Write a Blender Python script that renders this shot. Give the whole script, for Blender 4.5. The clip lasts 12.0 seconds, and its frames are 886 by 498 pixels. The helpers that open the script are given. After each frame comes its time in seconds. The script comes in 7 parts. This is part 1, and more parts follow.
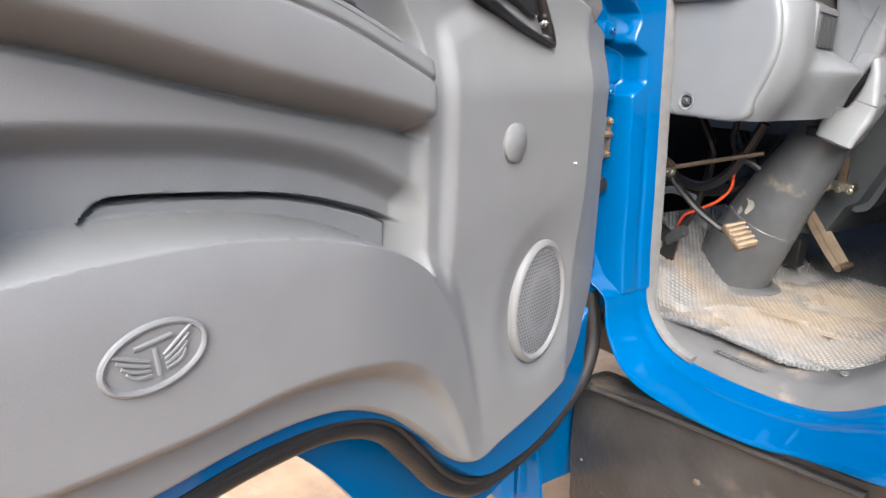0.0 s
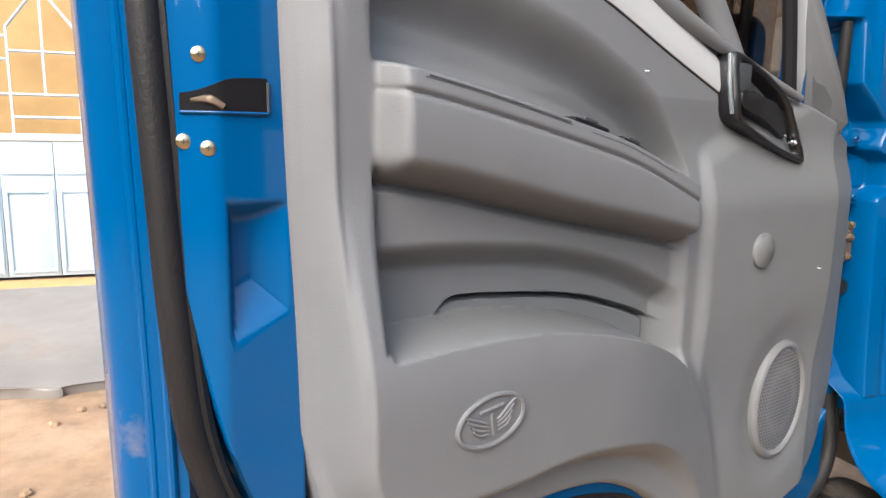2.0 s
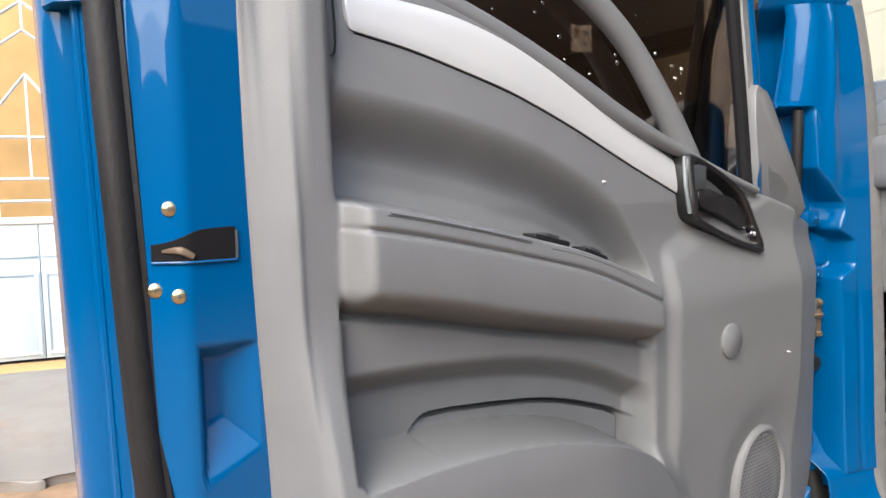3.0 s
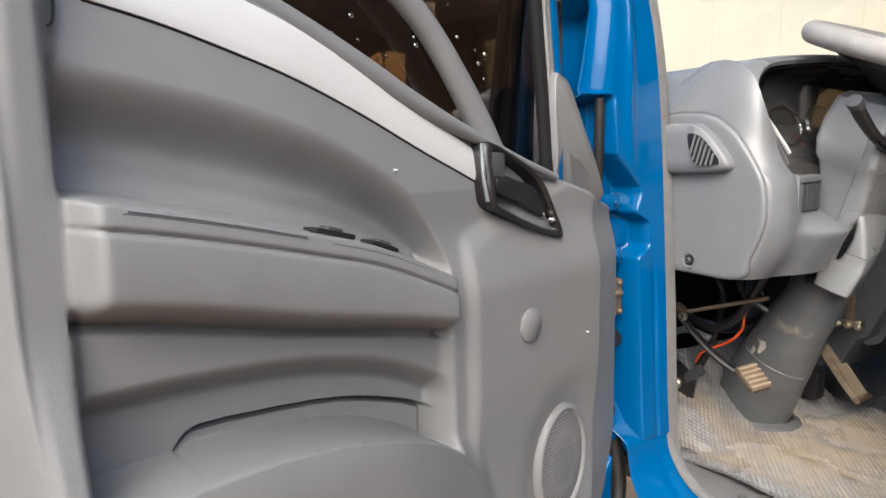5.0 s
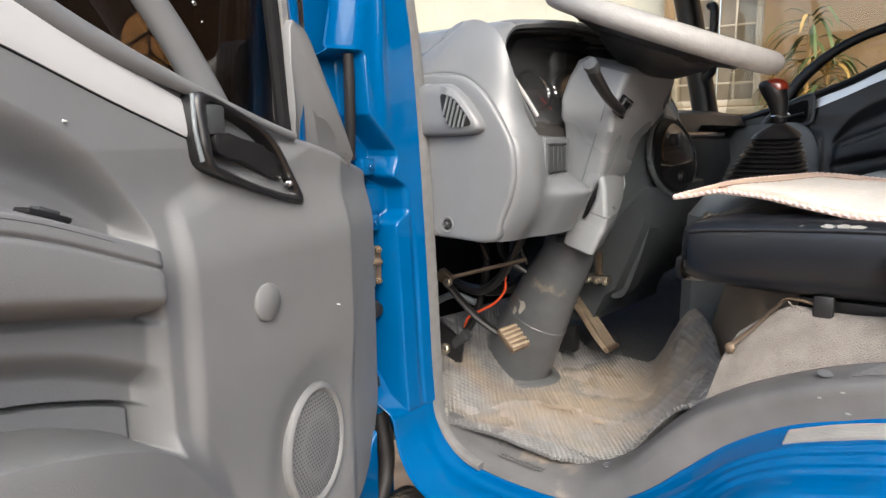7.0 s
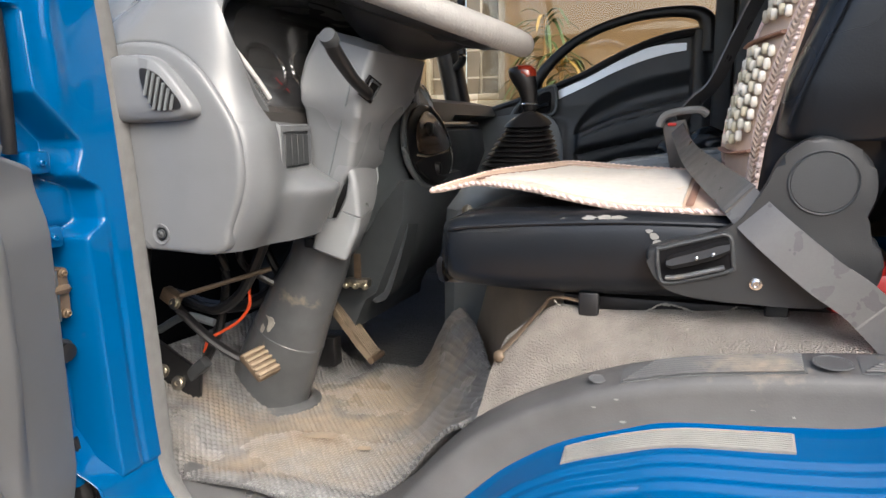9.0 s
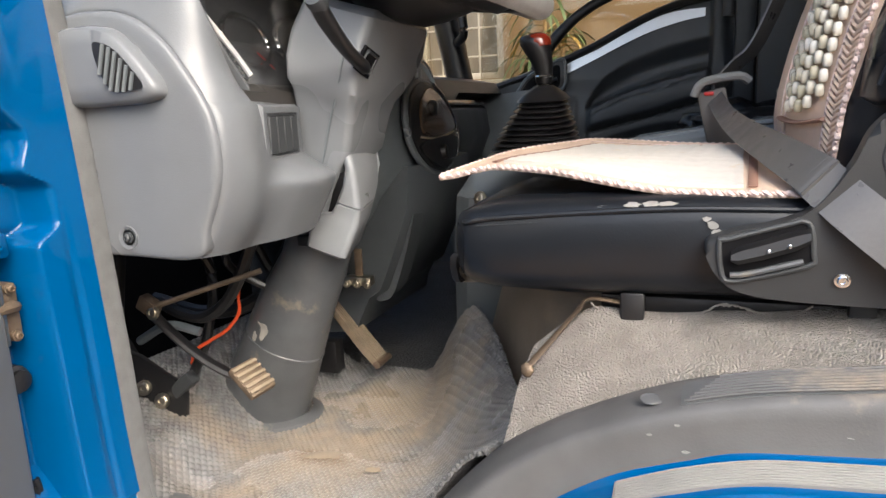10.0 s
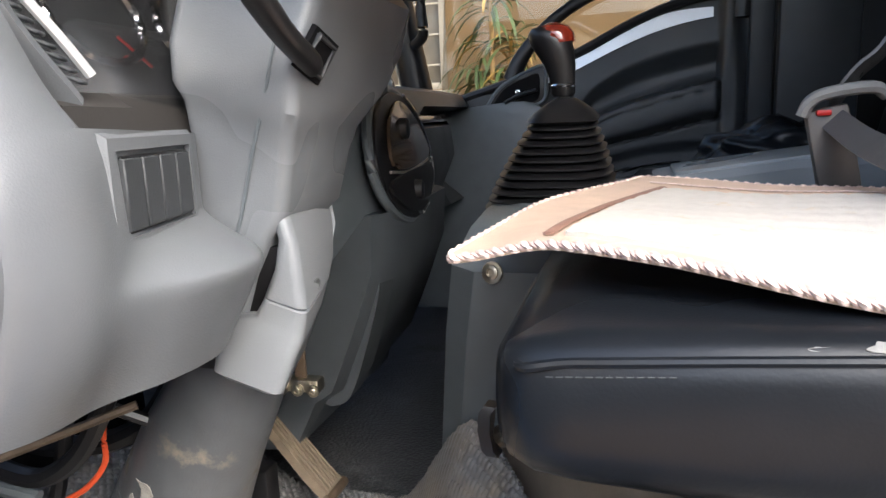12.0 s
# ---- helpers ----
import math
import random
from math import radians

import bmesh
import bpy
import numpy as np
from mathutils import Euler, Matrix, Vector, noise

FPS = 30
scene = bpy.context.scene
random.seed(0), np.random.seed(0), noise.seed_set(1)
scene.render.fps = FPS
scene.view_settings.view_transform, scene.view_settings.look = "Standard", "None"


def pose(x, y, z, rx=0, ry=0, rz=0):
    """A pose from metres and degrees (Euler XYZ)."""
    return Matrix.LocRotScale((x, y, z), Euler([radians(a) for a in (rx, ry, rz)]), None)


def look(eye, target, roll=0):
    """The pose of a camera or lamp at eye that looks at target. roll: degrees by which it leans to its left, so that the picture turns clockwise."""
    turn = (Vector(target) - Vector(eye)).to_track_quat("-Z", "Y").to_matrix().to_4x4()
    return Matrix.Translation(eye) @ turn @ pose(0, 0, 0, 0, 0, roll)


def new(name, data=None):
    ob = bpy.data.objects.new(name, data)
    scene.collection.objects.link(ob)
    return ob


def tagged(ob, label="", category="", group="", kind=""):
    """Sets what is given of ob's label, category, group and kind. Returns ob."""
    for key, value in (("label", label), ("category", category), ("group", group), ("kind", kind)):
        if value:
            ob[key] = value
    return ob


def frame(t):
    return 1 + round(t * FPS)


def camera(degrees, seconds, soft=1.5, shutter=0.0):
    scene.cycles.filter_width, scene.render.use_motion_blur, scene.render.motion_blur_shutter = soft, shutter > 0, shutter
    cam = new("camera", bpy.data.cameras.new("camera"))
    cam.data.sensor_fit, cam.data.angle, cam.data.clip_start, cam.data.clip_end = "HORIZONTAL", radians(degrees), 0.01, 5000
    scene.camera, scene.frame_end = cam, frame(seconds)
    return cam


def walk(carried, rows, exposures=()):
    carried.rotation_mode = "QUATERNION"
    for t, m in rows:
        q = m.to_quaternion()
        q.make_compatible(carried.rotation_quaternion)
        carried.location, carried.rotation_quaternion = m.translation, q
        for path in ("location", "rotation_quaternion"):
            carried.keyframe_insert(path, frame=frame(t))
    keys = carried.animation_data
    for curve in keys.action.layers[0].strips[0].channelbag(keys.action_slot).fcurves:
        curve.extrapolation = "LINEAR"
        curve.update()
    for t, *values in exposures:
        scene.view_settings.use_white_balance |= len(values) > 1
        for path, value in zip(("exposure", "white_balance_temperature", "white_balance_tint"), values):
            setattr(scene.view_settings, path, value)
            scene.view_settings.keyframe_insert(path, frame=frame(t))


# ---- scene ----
cam = camera(65.6, 12.0)
PATH = [
    (0, (0.674, -0.745, 1.138), (-0.113, -0.188, 0.871), 1.8),
    (0.5, (0.685, -0.823, 1.133), (-0.166, -0.377, 0.858), 2.9),
    (1, (0.711, -0.861, 1.132), (-0.188, -0.503, 0.879), 2.4),
    (1.5, (0.723, -0.877, 1.158), (-0.192, -0.544, 0.931), 2.5),
    (2, (0.733, -0.872, 1.184), (-0.196, -0.543, 1.014), 1.1),
    (2.5, (0.747, -0.864, 1.211), (-0.192, -0.541, 1.093), -0.7),
    (2.7, (0.749, -0.862, 1.221), (-0.190, -0.532, 1.121), -1.0),
    (4.3, (0.759, -0.823, 1.280), (-0.134, -0.380, 1.198), -0.2),
    (4.5, (0.757, -0.810, 1.270), (-0.120, -0.340, 1.166), -0.6),
    (5, (0.746, -0.788, 1.248), (-0.090, -0.254, 1.126), -0.7),
    (5.5, (0.753, -0.767, 1.241), (-0.047, -0.180, 1.114), -0.3),
    (6, (0.750, -0.753, 1.233), (-0.009, -0.116, 1.098), -0.1),
    (6.5, (0.735, -0.722, 1.227), (0.034, -0.023, 1.086), -0.0),
    (6.7, (0.733, -0.708, 1.228), (0.059, 0.015, 1.077), -0.4),
    (8.3, (0.720, -0.594, 1.228), (0.229, 0.262, 1.063), -0.6),
    (8.5, (0.711, -0.572, 1.225), (0.268, 0.309, 1.058), -1.0),
    (9, (0.673, -0.529, 1.217), (0.316, 0.389, 1.043), -0.8),
    (9.5, (0.635, -0.495, 1.201), (0.313, 0.427, 0.984), -1.8),
    (10, (0.613, -0.416, 1.210), (0.256, 0.497, 1.012), -2.5),
    (10.5, (0.585, -0.301, 1.211), (0.172, 0.585, 1.003), -1.0),
    (11, (0.527, -0.239, 1.205), (0.113, 0.642, 0.978), -0.1),
    (11.5, (0.456, -0.163, 1.213), (0.153, 0.762, 0.986), -2.5),
    (12, (0.429, -0.082, 1.226), (0.162, 0.864, 1.039), -2.2),
]
EXPOSURES = [(0.0, 1.95, 6100, 8), (0.3, 1.68, 6100, 8), (0.6, 1.56, 6200, 8), (1.2, 1.36, 6200, 8), (2.7, 1.29, 6250, 8), (5.0, 1.31, 6350, 8), (8.5, 1.40, 6400, 8), (10.5, 1.44, 6400, 8), (11.2, 1.48, 6250, 8), (12.0, 1.62, 6050, 8)]
walk(cam, [(t, look(eye, target, roll)) for t, eye, target, roll in PATH], EXPOSURES)

# ---- light ----
world = bpy.data.worlds.new("sky")
scene.world = world
world.use_nodes = True
sky = world.node_tree.nodes.new("ShaderNodeTexSky")
sky.sky_type, sky.sun_disc = "NISHITA", False
sky.sun_elevation, sky.sun_rotation, sky.dust_density = radians(42), radians(134), 5.0
world.node_tree.links.new(sky.outputs[0], world.node_tree.nodes["Background"].inputs[0])
world.node_tree.nodes["Background"].inputs[1].default_value = 0.20
sun = new("sun", bpy.data.lights.new("sun", "SUN"))
sun.data.energy, sun.data.angle, sun.data.color = 1.1, radians(60), (1.0, 0.985, 0.96)
sun.matrix_world = look((4.3, -4.1, 6.2), (0, 0, 0.8))


# ---- materials ----
def material(name, base, rough=0.5, metal=0.0, var=0.12, scale=30.0, bump=0.1, bump_scale=250.0, coat=0.0,
             dirt=None, dirt_amount=0.0, dirt_scale=6.0, dirt_rough=0.9, spec=0.5, rough_var=0.1, dirt_soft=0.18, coat_ior=1.5):
    """A surface with grain at two scales, an optional layer of dirt in patches, and fine relief."""
    m = bpy.data.materials.new(name)
    m.use_nodes = True
    nt = m.node_tree
    nd, ln = nt.nodes, nt.links
    p = nd["Principled BSDF"]
    tc = nd.new("ShaderNodeTexCoord")
    n1 = nd.new("ShaderNodeTexNoise")
    n1.inputs["Scale"].default_value, n1.inputs["Detail"].default_value = scale, 5.0
    n2 = nd.new("ShaderNodeTexNoise")
    n2.inputs["Scale"].default_value, n2.inputs["Detail"].default_value = scale * 0.13, 3.0
    add = nd.new("ShaderNodeMath")
    add.operation = "ADD"
    for n in (n1, n2):
        ln.new(tc.outputs["Object"], n.inputs["Vector"])
    ln.new(n1.outputs[0], add.inputs[0])
    ln.new(n2.outputs[0], add.inputs[1])
    ramp = nd.new("ShaderNodeMapRange")
    ramp.inputs["From Min"].default_value, ramp.inputs["From Max"].default_value = 0.7, 1.3
    ramp.inputs["To Min"].default_value, ramp.inputs["To Max"].default_value = 1 - var, 1 + var
    ln.new(add.outputs[0], ramp.inputs[0])
    mul = nd.new("ShaderNodeVectorMath")
    mul.operation = "SCALE"
    mul.inputs[0].default_value = base
    ln.new(ramp.outputs[0], mul.inputs["Scale"])
    colour, roughness = mul.outputs[0], None
    rr = nd.new("ShaderNodeMapRange")
    rr.inputs["From Min"].default_value, rr.inputs["From Max"].default_value = 0.3, 0.7
    rr.inputs["To Min"].default_value, rr.inputs["To Max"].default_value = max(rough - rough_var, 0.02), min(rough + rough_var, 1)
    ln.new(n2.outputs[0], rr.inputs[0])
    roughness = rr.outputs[0]
    if dirt:
        n3 = nd.new("ShaderNodeTexNoise")
        n3.inputs["Scale"].default_value, n3.inputs["Detail"].default_value, n3.inputs["Roughness"].default_value = dirt_scale, 8.0, 0.65
        ln.new(tc.outputs["Object"], n3.inputs["Vector"])
        dr = nd.new("ShaderNodeMapRange")
        dr.inputs["From Min"].default_value = 0.62 - 0.3 * dirt_amount
        dr.inputs["From Max"].default_value = 0.62 + dirt_soft - 0.3 * dirt_amount
        ln.new(n3.outputs[0], dr.inputs[0])
        mix = nd.new("ShaderNodeMix")
        mix.data_type = "RGBA"
        ln.new(dr.outputs[0], mix.inputs["Factor"])
        ln.new(colour, mix.inputs["A"])
        mix.inputs["B"].default_value = (*dirt, 1)
        colour = mix.outputs["Result"]
        mr = nd.new("ShaderNodeMix")
        ln.new(dr.outputs[0], mr.inputs[0])
        ln.new(roughness, mr.inputs[2])
        mr.inputs[3].default_value = dirt_rough
        roughness = mr.outputs[0]
    ln.new(colour, p.inputs["Base Color"])
    ln.new(roughness, p.inputs["Roughness"])
    p.inputs["Metallic"].default_value = metal
    p.inputs["Coat Weight"].default_value = coat
    p.inputs["Coat Roughness"].default_value = 0.04
    p.inputs["Coat IOR"].default_value = coat_ior
    p.inputs["Specular IOR Level"].default_value = spec
    if bump:
        nb = nd.new("ShaderNodeTexNoise")
        nb.inputs["Scale"].default_value, nb.inputs["Detail"].default_value = bump_scale, 2.0
        ln.new(tc.outputs["Object"], nb.inputs["Vector"])
        b = nd.new("ShaderNodeBump")
        b.inputs["Strength"].default_value, b.inputs["Distance"].default_value = bump, 0.002
        ln.new(nb.outputs[0], b.inputs["Height"])
        ln.new(b.outputs[0], p.inputs["Normal"])
    return m


def pebbled(m, scale, strength, distance=0.004):
    """Adds a cellular grain, as of moulded vinyl, to a material's relief."""
    nd, ln = m.node_tree.nodes, m.node_tree.links
    tc = nd.new("ShaderNodeTexCoord")
    v = nd.new("ShaderNodeTexVoronoi")
    v.inputs["Scale"].default_value = scale
    ln.new(tc.outputs["Object"], v.inputs["Vector"])
    b = nd.new("ShaderNodeBump")
    b.inputs["Strength"].default_value, b.inputs["Distance"].default_value, b.invert = strength, distance, True
    ln.new(v.outputs["Distance"], b.inputs["Height"])
    p = nd["Principled BSDF"]
    if p.inputs["Normal"].links:
        ln.new(p.inputs["Normal"].links[0].from_socket, b.inputs["Normal"])
    ln.new(b.outputs[0], p.inputs["Normal"])
    return m


def stained(m, spots, grain):
    """Lays ragged oval stains over a material: (x, y, half length, half width, amount, colour) in the object's space."""
    nd, ln = m.node_tree.nodes, m.node_tree.links
    p = nd["Principled BSDF"]
    tc, nz = nd.new("ShaderNodeTexCoord"), nd.new("ShaderNodeTexNoise")
    nz.inputs["Scale"].default_value, nz.inputs["Detail"].default_value, nz.inputs["Roughness"].default_value = grain, 7.0, 0.65
    ln.new(tc.outputs["Object"], nz.inputs["Vector"])
    for x, y, a, b, amount, tone in spots:
        mp, le, ad, mr, mx = (nd.new(k) for k in ("ShaderNodeMapping", "ShaderNodeVectorMath", "ShaderNodeMath", "ShaderNodeMapRange", "ShaderNodeMix"))
        mp.inputs["Location"].default_value, mp.inputs["Scale"].default_value = (-x / a, -y / b, 0), (1 / a, 1 / b, 0)
        le.operation, ad.operation, mx.data_type = "LENGTH", "MULTIPLY_ADD", "RGBA"
        ad.inputs[1].default_value = 2.6
        mr.inputs["From Min"].default_value, mr.inputs["From Max"].default_value = 2.55, 1.55
        mr.inputs["To Max"].default_value = amount
        ln.new(tc.outputs["Object"], mp.inputs["Vector"])
        ln.new(mp.outputs[0], le.inputs[0])
        ln.new(nz.outputs[0], ad.inputs[0])
        ln.new(le.outputs["Value"], ad.inputs[2])
        ln.new(ad.outputs[0], mr.inputs[0])
        ln.new(mr.outputs[0], mx.inputs["Factor"])
        ln.new(p.inputs["Base Color"].links[0].from_socket, mx.inputs["A"])
        mx.inputs["B"].default_value = (*tone, 1)
        ln.new(mx.outputs["Result"], p.inputs["Base Color"])
    return m


def clear_glass(name, tint, gloss=0.06, haze=0.0):
    m = bpy.data.materials.new(name)
    m.use_nodes = True
    nd, ln = m.node_tree.nodes, m.node_tree.links
    nd.remove(nd["Principled BSDF"])
    tr, gl, mx = nd.new("ShaderNodeBsdfTransparent"), nd.new("ShaderNodeBsdfGlossy"), nd.new("ShaderNodeMixShader")
    tr.inputs[0].default_value = (*tint, 1)
    gl.inputs["Roughness"].default_value = 0.02
    lw, pw, sc = nd.new("ShaderNodeLayerWeight"), nd.new("ShaderNodeMath"), nd.new("ShaderNodeMapRange")
    lw.inputs[0].default_value = 0.5
    pw.operation = "POWER"
    pw.inputs[1].default_value = 4.0
    sc.inputs["To Min"].default_value = gloss
    ln.new(lw.outputs["Facing"], pw.inputs[0])
    ln.new(pw.outputs[0], sc.inputs[0])
    ln.new(sc.outputs[0], mx.inputs[0])
    ln.new(tr.outputs[0], mx.inputs[1])
    ln.new(gl.outputs[0], mx.inputs[2])
    last = mx
    # pale diffuse share that stands in for reflections missing on the instrument lens
    if haze:
        df, last, nz = nd.new("ShaderNodeBsdfDiffuse"), nd.new("ShaderNodeMixShader"), nd.new("ShaderNodeTexNoise")
        df.inputs[0].default_value = (0.55, 0.55, 0.56, 1)
        nz.inputs["Scale"].default_value = 30
        mr = nd.new("ShaderNodeMapRange")
        mr.inputs["To Min"].default_value, mr.inputs["To Max"].default_value = haze * 0.5, haze * 1.5
        ln.new(nz.outputs[0], mr.inputs[0])
        ln.new(mr.outputs[0], last.inputs[0])
        ln.new(mx.outputs[0], last.inputs[1])
        ln.new(df.outputs[0], last.inputs[2])
    ln.new(last.outputs[0], nd["Material Output"].inputs[0])
    return m


BLUE = material("blue_car_paint", (0.0, 0.064, 0.195), 0.35, 0.0, 0.05, 8, 0.010, 60, coat=1.0, coat_ior=1.36, spec=0.03, dirt=(0.25, 0.2, 0.15), dirt_amount=-0.25)
GREY = material("grey_moulded_plastic", (0.134, 0.139, 0.145), 0.5, 0, 0.05, 25, 0.16, 900, spec=0.4)
SHELL = material("light_grey_shroud_plastic", (0.168, 0.178, 0.190), 0.29, 0, 0.06, 25, 0.14, 800, spec=0.5)
DASH = material("light_grey_dash_plastic", (0.134, 0.143, 0.154), 0.29, 0, 0.06, 25, 0.14, 800, spec=0.5)
SHROUD = material("worn_grey_column_plastic", (0.085, 0.090, 0.096), 0.34, 0, 0.2, 20, 0.1, 500, dirt=(0.21, 0.185, 0.15), dirt_amount=0.14, dirt_scale=16, dirt_soft=0.10)
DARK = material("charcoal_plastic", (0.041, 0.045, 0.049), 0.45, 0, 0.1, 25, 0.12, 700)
SLATE = material("slate_grey_plastic", (0.120, 0.138, 0.150), 0.40, 0, 0.1, 25, 0.12, 700)
SLATED = material("dark_slate_plastic", (0.058, 0.066, 0.073), 0.40, 0, 0.1, 25, 0.12, 700)
BLACK = material("black_plastic", (0.010, 0.010, 0.011), 0.38, 0, 0.15, 30, 0.08, 500)
# dull black, also for plates that paint the shade inside openings
CAVITY = material("dull_black", (0.006, 0.006, 0.007), 0.85, 0, 0.2, 20, 0.1, 200, spec=0.15)
SEAL = material("black_rubber_seal", (0.011, 0.011, 0.012), 0.5, 0, 0.2, 40, 0.25, 300, spec=0.3, dirt=(0.05, 0.046, 0.042), dirt_amount=-0.4, dirt_scale=14)
STRIP = material("grey_flocked_edge_strip", (0.122, 0.124, 0.125), 0.85, 0, 0.15, 60, 0.4, 700)
SILVER = material("silver_painted_trim", (0.58, 0.595, 0.61), 0.34, 0.35, 0.02, 20, 0.03, 400)
CHROME = material("chrome", (0.75, 0.76, 0.78), 0.12, 1.0, 0.05, 20, 0.0)
STEEL = material("zinc_plated_steel", (0.52, 0.48, 0.40), 0.35, 1.0, 0.2, 60, 0.1, 300, dirt=(0.15, 0.10, 0.05), dirt_amount=0.2, dirt_scale=40)
LEATHER = material("black_leatherette", (0.008, 0.010, 0.0135), 0.28, 0, 0.15, 20, 0.06, 420, spec=0.40, dirt=(0.03, 0.033, 0.036), dirt_amount=-0.1, dirt_scale=5)
# the stain at (0.04, 0.16) is brown dirt, lightened where the footwell lacked light
MAT = stained(material("dirty_rubber_mat", (0.165, 0.166, 0.167), 0.27, 0, 0.3, 40, 0.2, 300, dirt=(0.21, 0.18, 0.145), dirt_amount=0.2, dirt_scale=9.0, dirt_rough=0.6, dirt_soft=0.42),
              ((0.04, -0.02, 0.17, 0.16, 0.65, (0.285, 0.230, 0.168)), (0.04, 0.16, 0.14, 0.12, 0.75, (0.325, 0.262, 0.192)), (-0.20, -0.06, 0.10, 0.04, 0.5, (0.25, 0.195, 0.14)), (-0.03, -0.17, 0.12, 0.035, 0.4, (0.25, 0.195, 0.14)), (0.015, -0.045, 0.055, 0.018, 0.8, (0.15, 0.105, 0.07))), 13.0)
CARPET = pebbled(material("pebbled_vinyl_floor_cover", (0.44, 0.41, 0.375), 0.2, 0, 0.2, 30, 0.2, 300, dirt=(0.33, 0.26, 0.19), dirt_amount=0.25, dirt_scale=5, dirt_rough=0.4, spec=0.6), 500, 1.0, 0.007)
DUSTY = material("dusty_brown_panel", (0.22, 0.185, 0.145), 0.7, 0, 0.2, 15, 0.2, 200, dirt=(0.34, 0.265, 0.19), dirt_amount=0.4, dirt_scale=4)
BLACKMAT = pebbled(material("black_pebbled_floor", (0.085, 0.087, 0.09), 0.45, 0, 0.2, 30, 0.2, 300, dirt=(0.13, 0.11, 0.09), dirt_amount=0.1), 170, 0.8, 0.004)
SILL = material("scuffed_grey_sill_plastic", (0.092, 0.093, 0.096), 0.5, 0, 0.15, 25, 0.12, 500, dirt=(0.30, 0.25, 0.20), dirt_amount=0.05, dirt_scale=9)
PAD = material("grey_grip_tape", (0.215, 0.215, 0.21), 0.7, 0, 0.12, 40, 0.3, 400, dirt=(0.2, 0.17, 0.13), dirt_amount=0.1)
MUD = material("muddy_black_liner", (0.030, 0.029, 0.028), 0.45, 0, 0.3, 20, 0.6, 90, dirt=(0.14, 0.112, 0.085), dirt_amount=0.18, dirt_scale=9, dirt_soft=0.30)
BEIGE = material("pale_pink_woven_cloth", (0.64, 0.49, 0.385), 0.85, 0, 0.08, 60, 0.5, 900)
ROPE = material("pink_braided_piping", (0.74, 0.60, 0.55), 0.8, 0, 0.25, 300, 0.4, 600)
MAUVE = material("mauve_thread", (0.60, 0.45, 0.41), 0.8, 0, 0.2, 300, 0.4, 600)
TAGM = material("brown_ribbon", (0.28, 0.16, 0.12), 0.7, 0, 0.1, 100, 0.2, 500)
BEAD = material("cream_plastic_beads", (0.47, 0.45, 0.345), 0.25, 0, 0.35, 90, 0.05, 300)
WHITEPAD = material("cream_printed_cloth", (0.60, 0.575, 0.535), 0.8, 0, 0.06, 90, 0.3, 700, dirt=(0.60, 0.52, 0.40), dirt_amount=0.05, dirt_scale=40, dirt_soft=0.10)
BUCK = material("brown_grey_buckle_plastic", (0.115, 0.105, 0.095), 0.4, 0, 0.15, 30, 0.1, 400)
SHIELD = material("dark_seat_plastic", (0.026, 0.028, 0.030), 0.42, 0, 0.12, 25, 0.12, 700)
# one webbing in two tones: lap strap lit, the other straps shaded by colour
BELT_LIT = material("lit_grey_webbing", (0.130, 0.130, 0.132), 0.32, 0, 0.05, 300, 0.12, 900)
BELT_SHADED = material("shaded_grey_webbing", (0.100, 0.100, 0.101), 0.36, 0, 0.06, 300, 0.12, 900)
WHEELM = material("grey_wheel_cover", (0.29, 0.288, 0.283), 0.5, 0, 0.1, 60, 0.3, 500)
WOOD = material("red_lacquered_wood", (0.20, 0.022, 0.010), 0.15, 0, 0.5, 40, 0.0, coat=0.8)
RED = material("red_plastic", (0.45, 0.015, 0.012), 0.35, 0, 0.1, 30, 0.05)
ORANGE = material("orange_cable", (0.75, 0.10, 0.03), 0.4, 0, 0.1, 30, 0.05)
BROWN = material("brown_gloss_trim", (0.10, 0.068, 0.042), 0.12, 0.4, 0.3, 30, 0.0, coat=0.5)
PEDAL = material("dusty_pedal_rubber", (0.21, 0.165, 0.115), 0.8, 0, 0.2, 60, 0.4, 300)
RUST = material("dusty_steel", (0.13, 0.095, 0.065), 0.6, 0.4, 0.3, 60, 0.4, 200)
CLOD = material("dried_mud", (0.085, 0.065, 0.048), 0.9, 0, 0.5, 40, 0.5, 200)
SOIL = material("sandy_soil", (0.27, 0.18, 0.11), 0.95, 0, 0.35, 9, 1.0, 30, dirt=(0.35, 0.25, 0.165), dirt_amount=0.5, dirt_scale=2.5)
CONC = material("worn_concrete", (0.20, 0.185, 0.17), 0.4, 0, 0.2, 4, 0.3, 40, dirt=(0.29, 0.25, 0.21), dirt_amount=0.4, dirt_scale=1.2)
OCHRE = material("ochre_plaster", (0.42, 0.27, 0.115), 0.9, 0, 0.12, 6, 0.3, 60, dirt=(0.33, 0.22, 0.11), dirt_amount=0.25, dirt_scale=1.0)
CREAM = material("cream_plaster", (0.46, 0.445, 0.39), 0.9, 0, 0.06, 4, 0.2, 60, dirt=(0.40, 0.375, 0.31), dirt_amount=0.3, dirt_scale=1.0)
GATEW = material("pale_blue_gate_paint", (0.42, 0.51, 0.58), 0.45, 0, 0.05, 8, 0.1, 120, dirt=(0.62, 0.58, 0.5), dirt_amount=0.0)
GATEG = material("grey_gate_bars", (0.52, 0.55, 0.58), 0.45, 0, 0.06, 20, 0.1, 200)
PAINE = material("dusty_window_pane", (0.13, 0.11, 0.08), 0.15, 0, 0.2, 5, 0.0)
LEAF = material("long_green_leaves", (0.07, 0.11, 0.035), 0.45, 0, 0.35, 15, 0.2, 100)
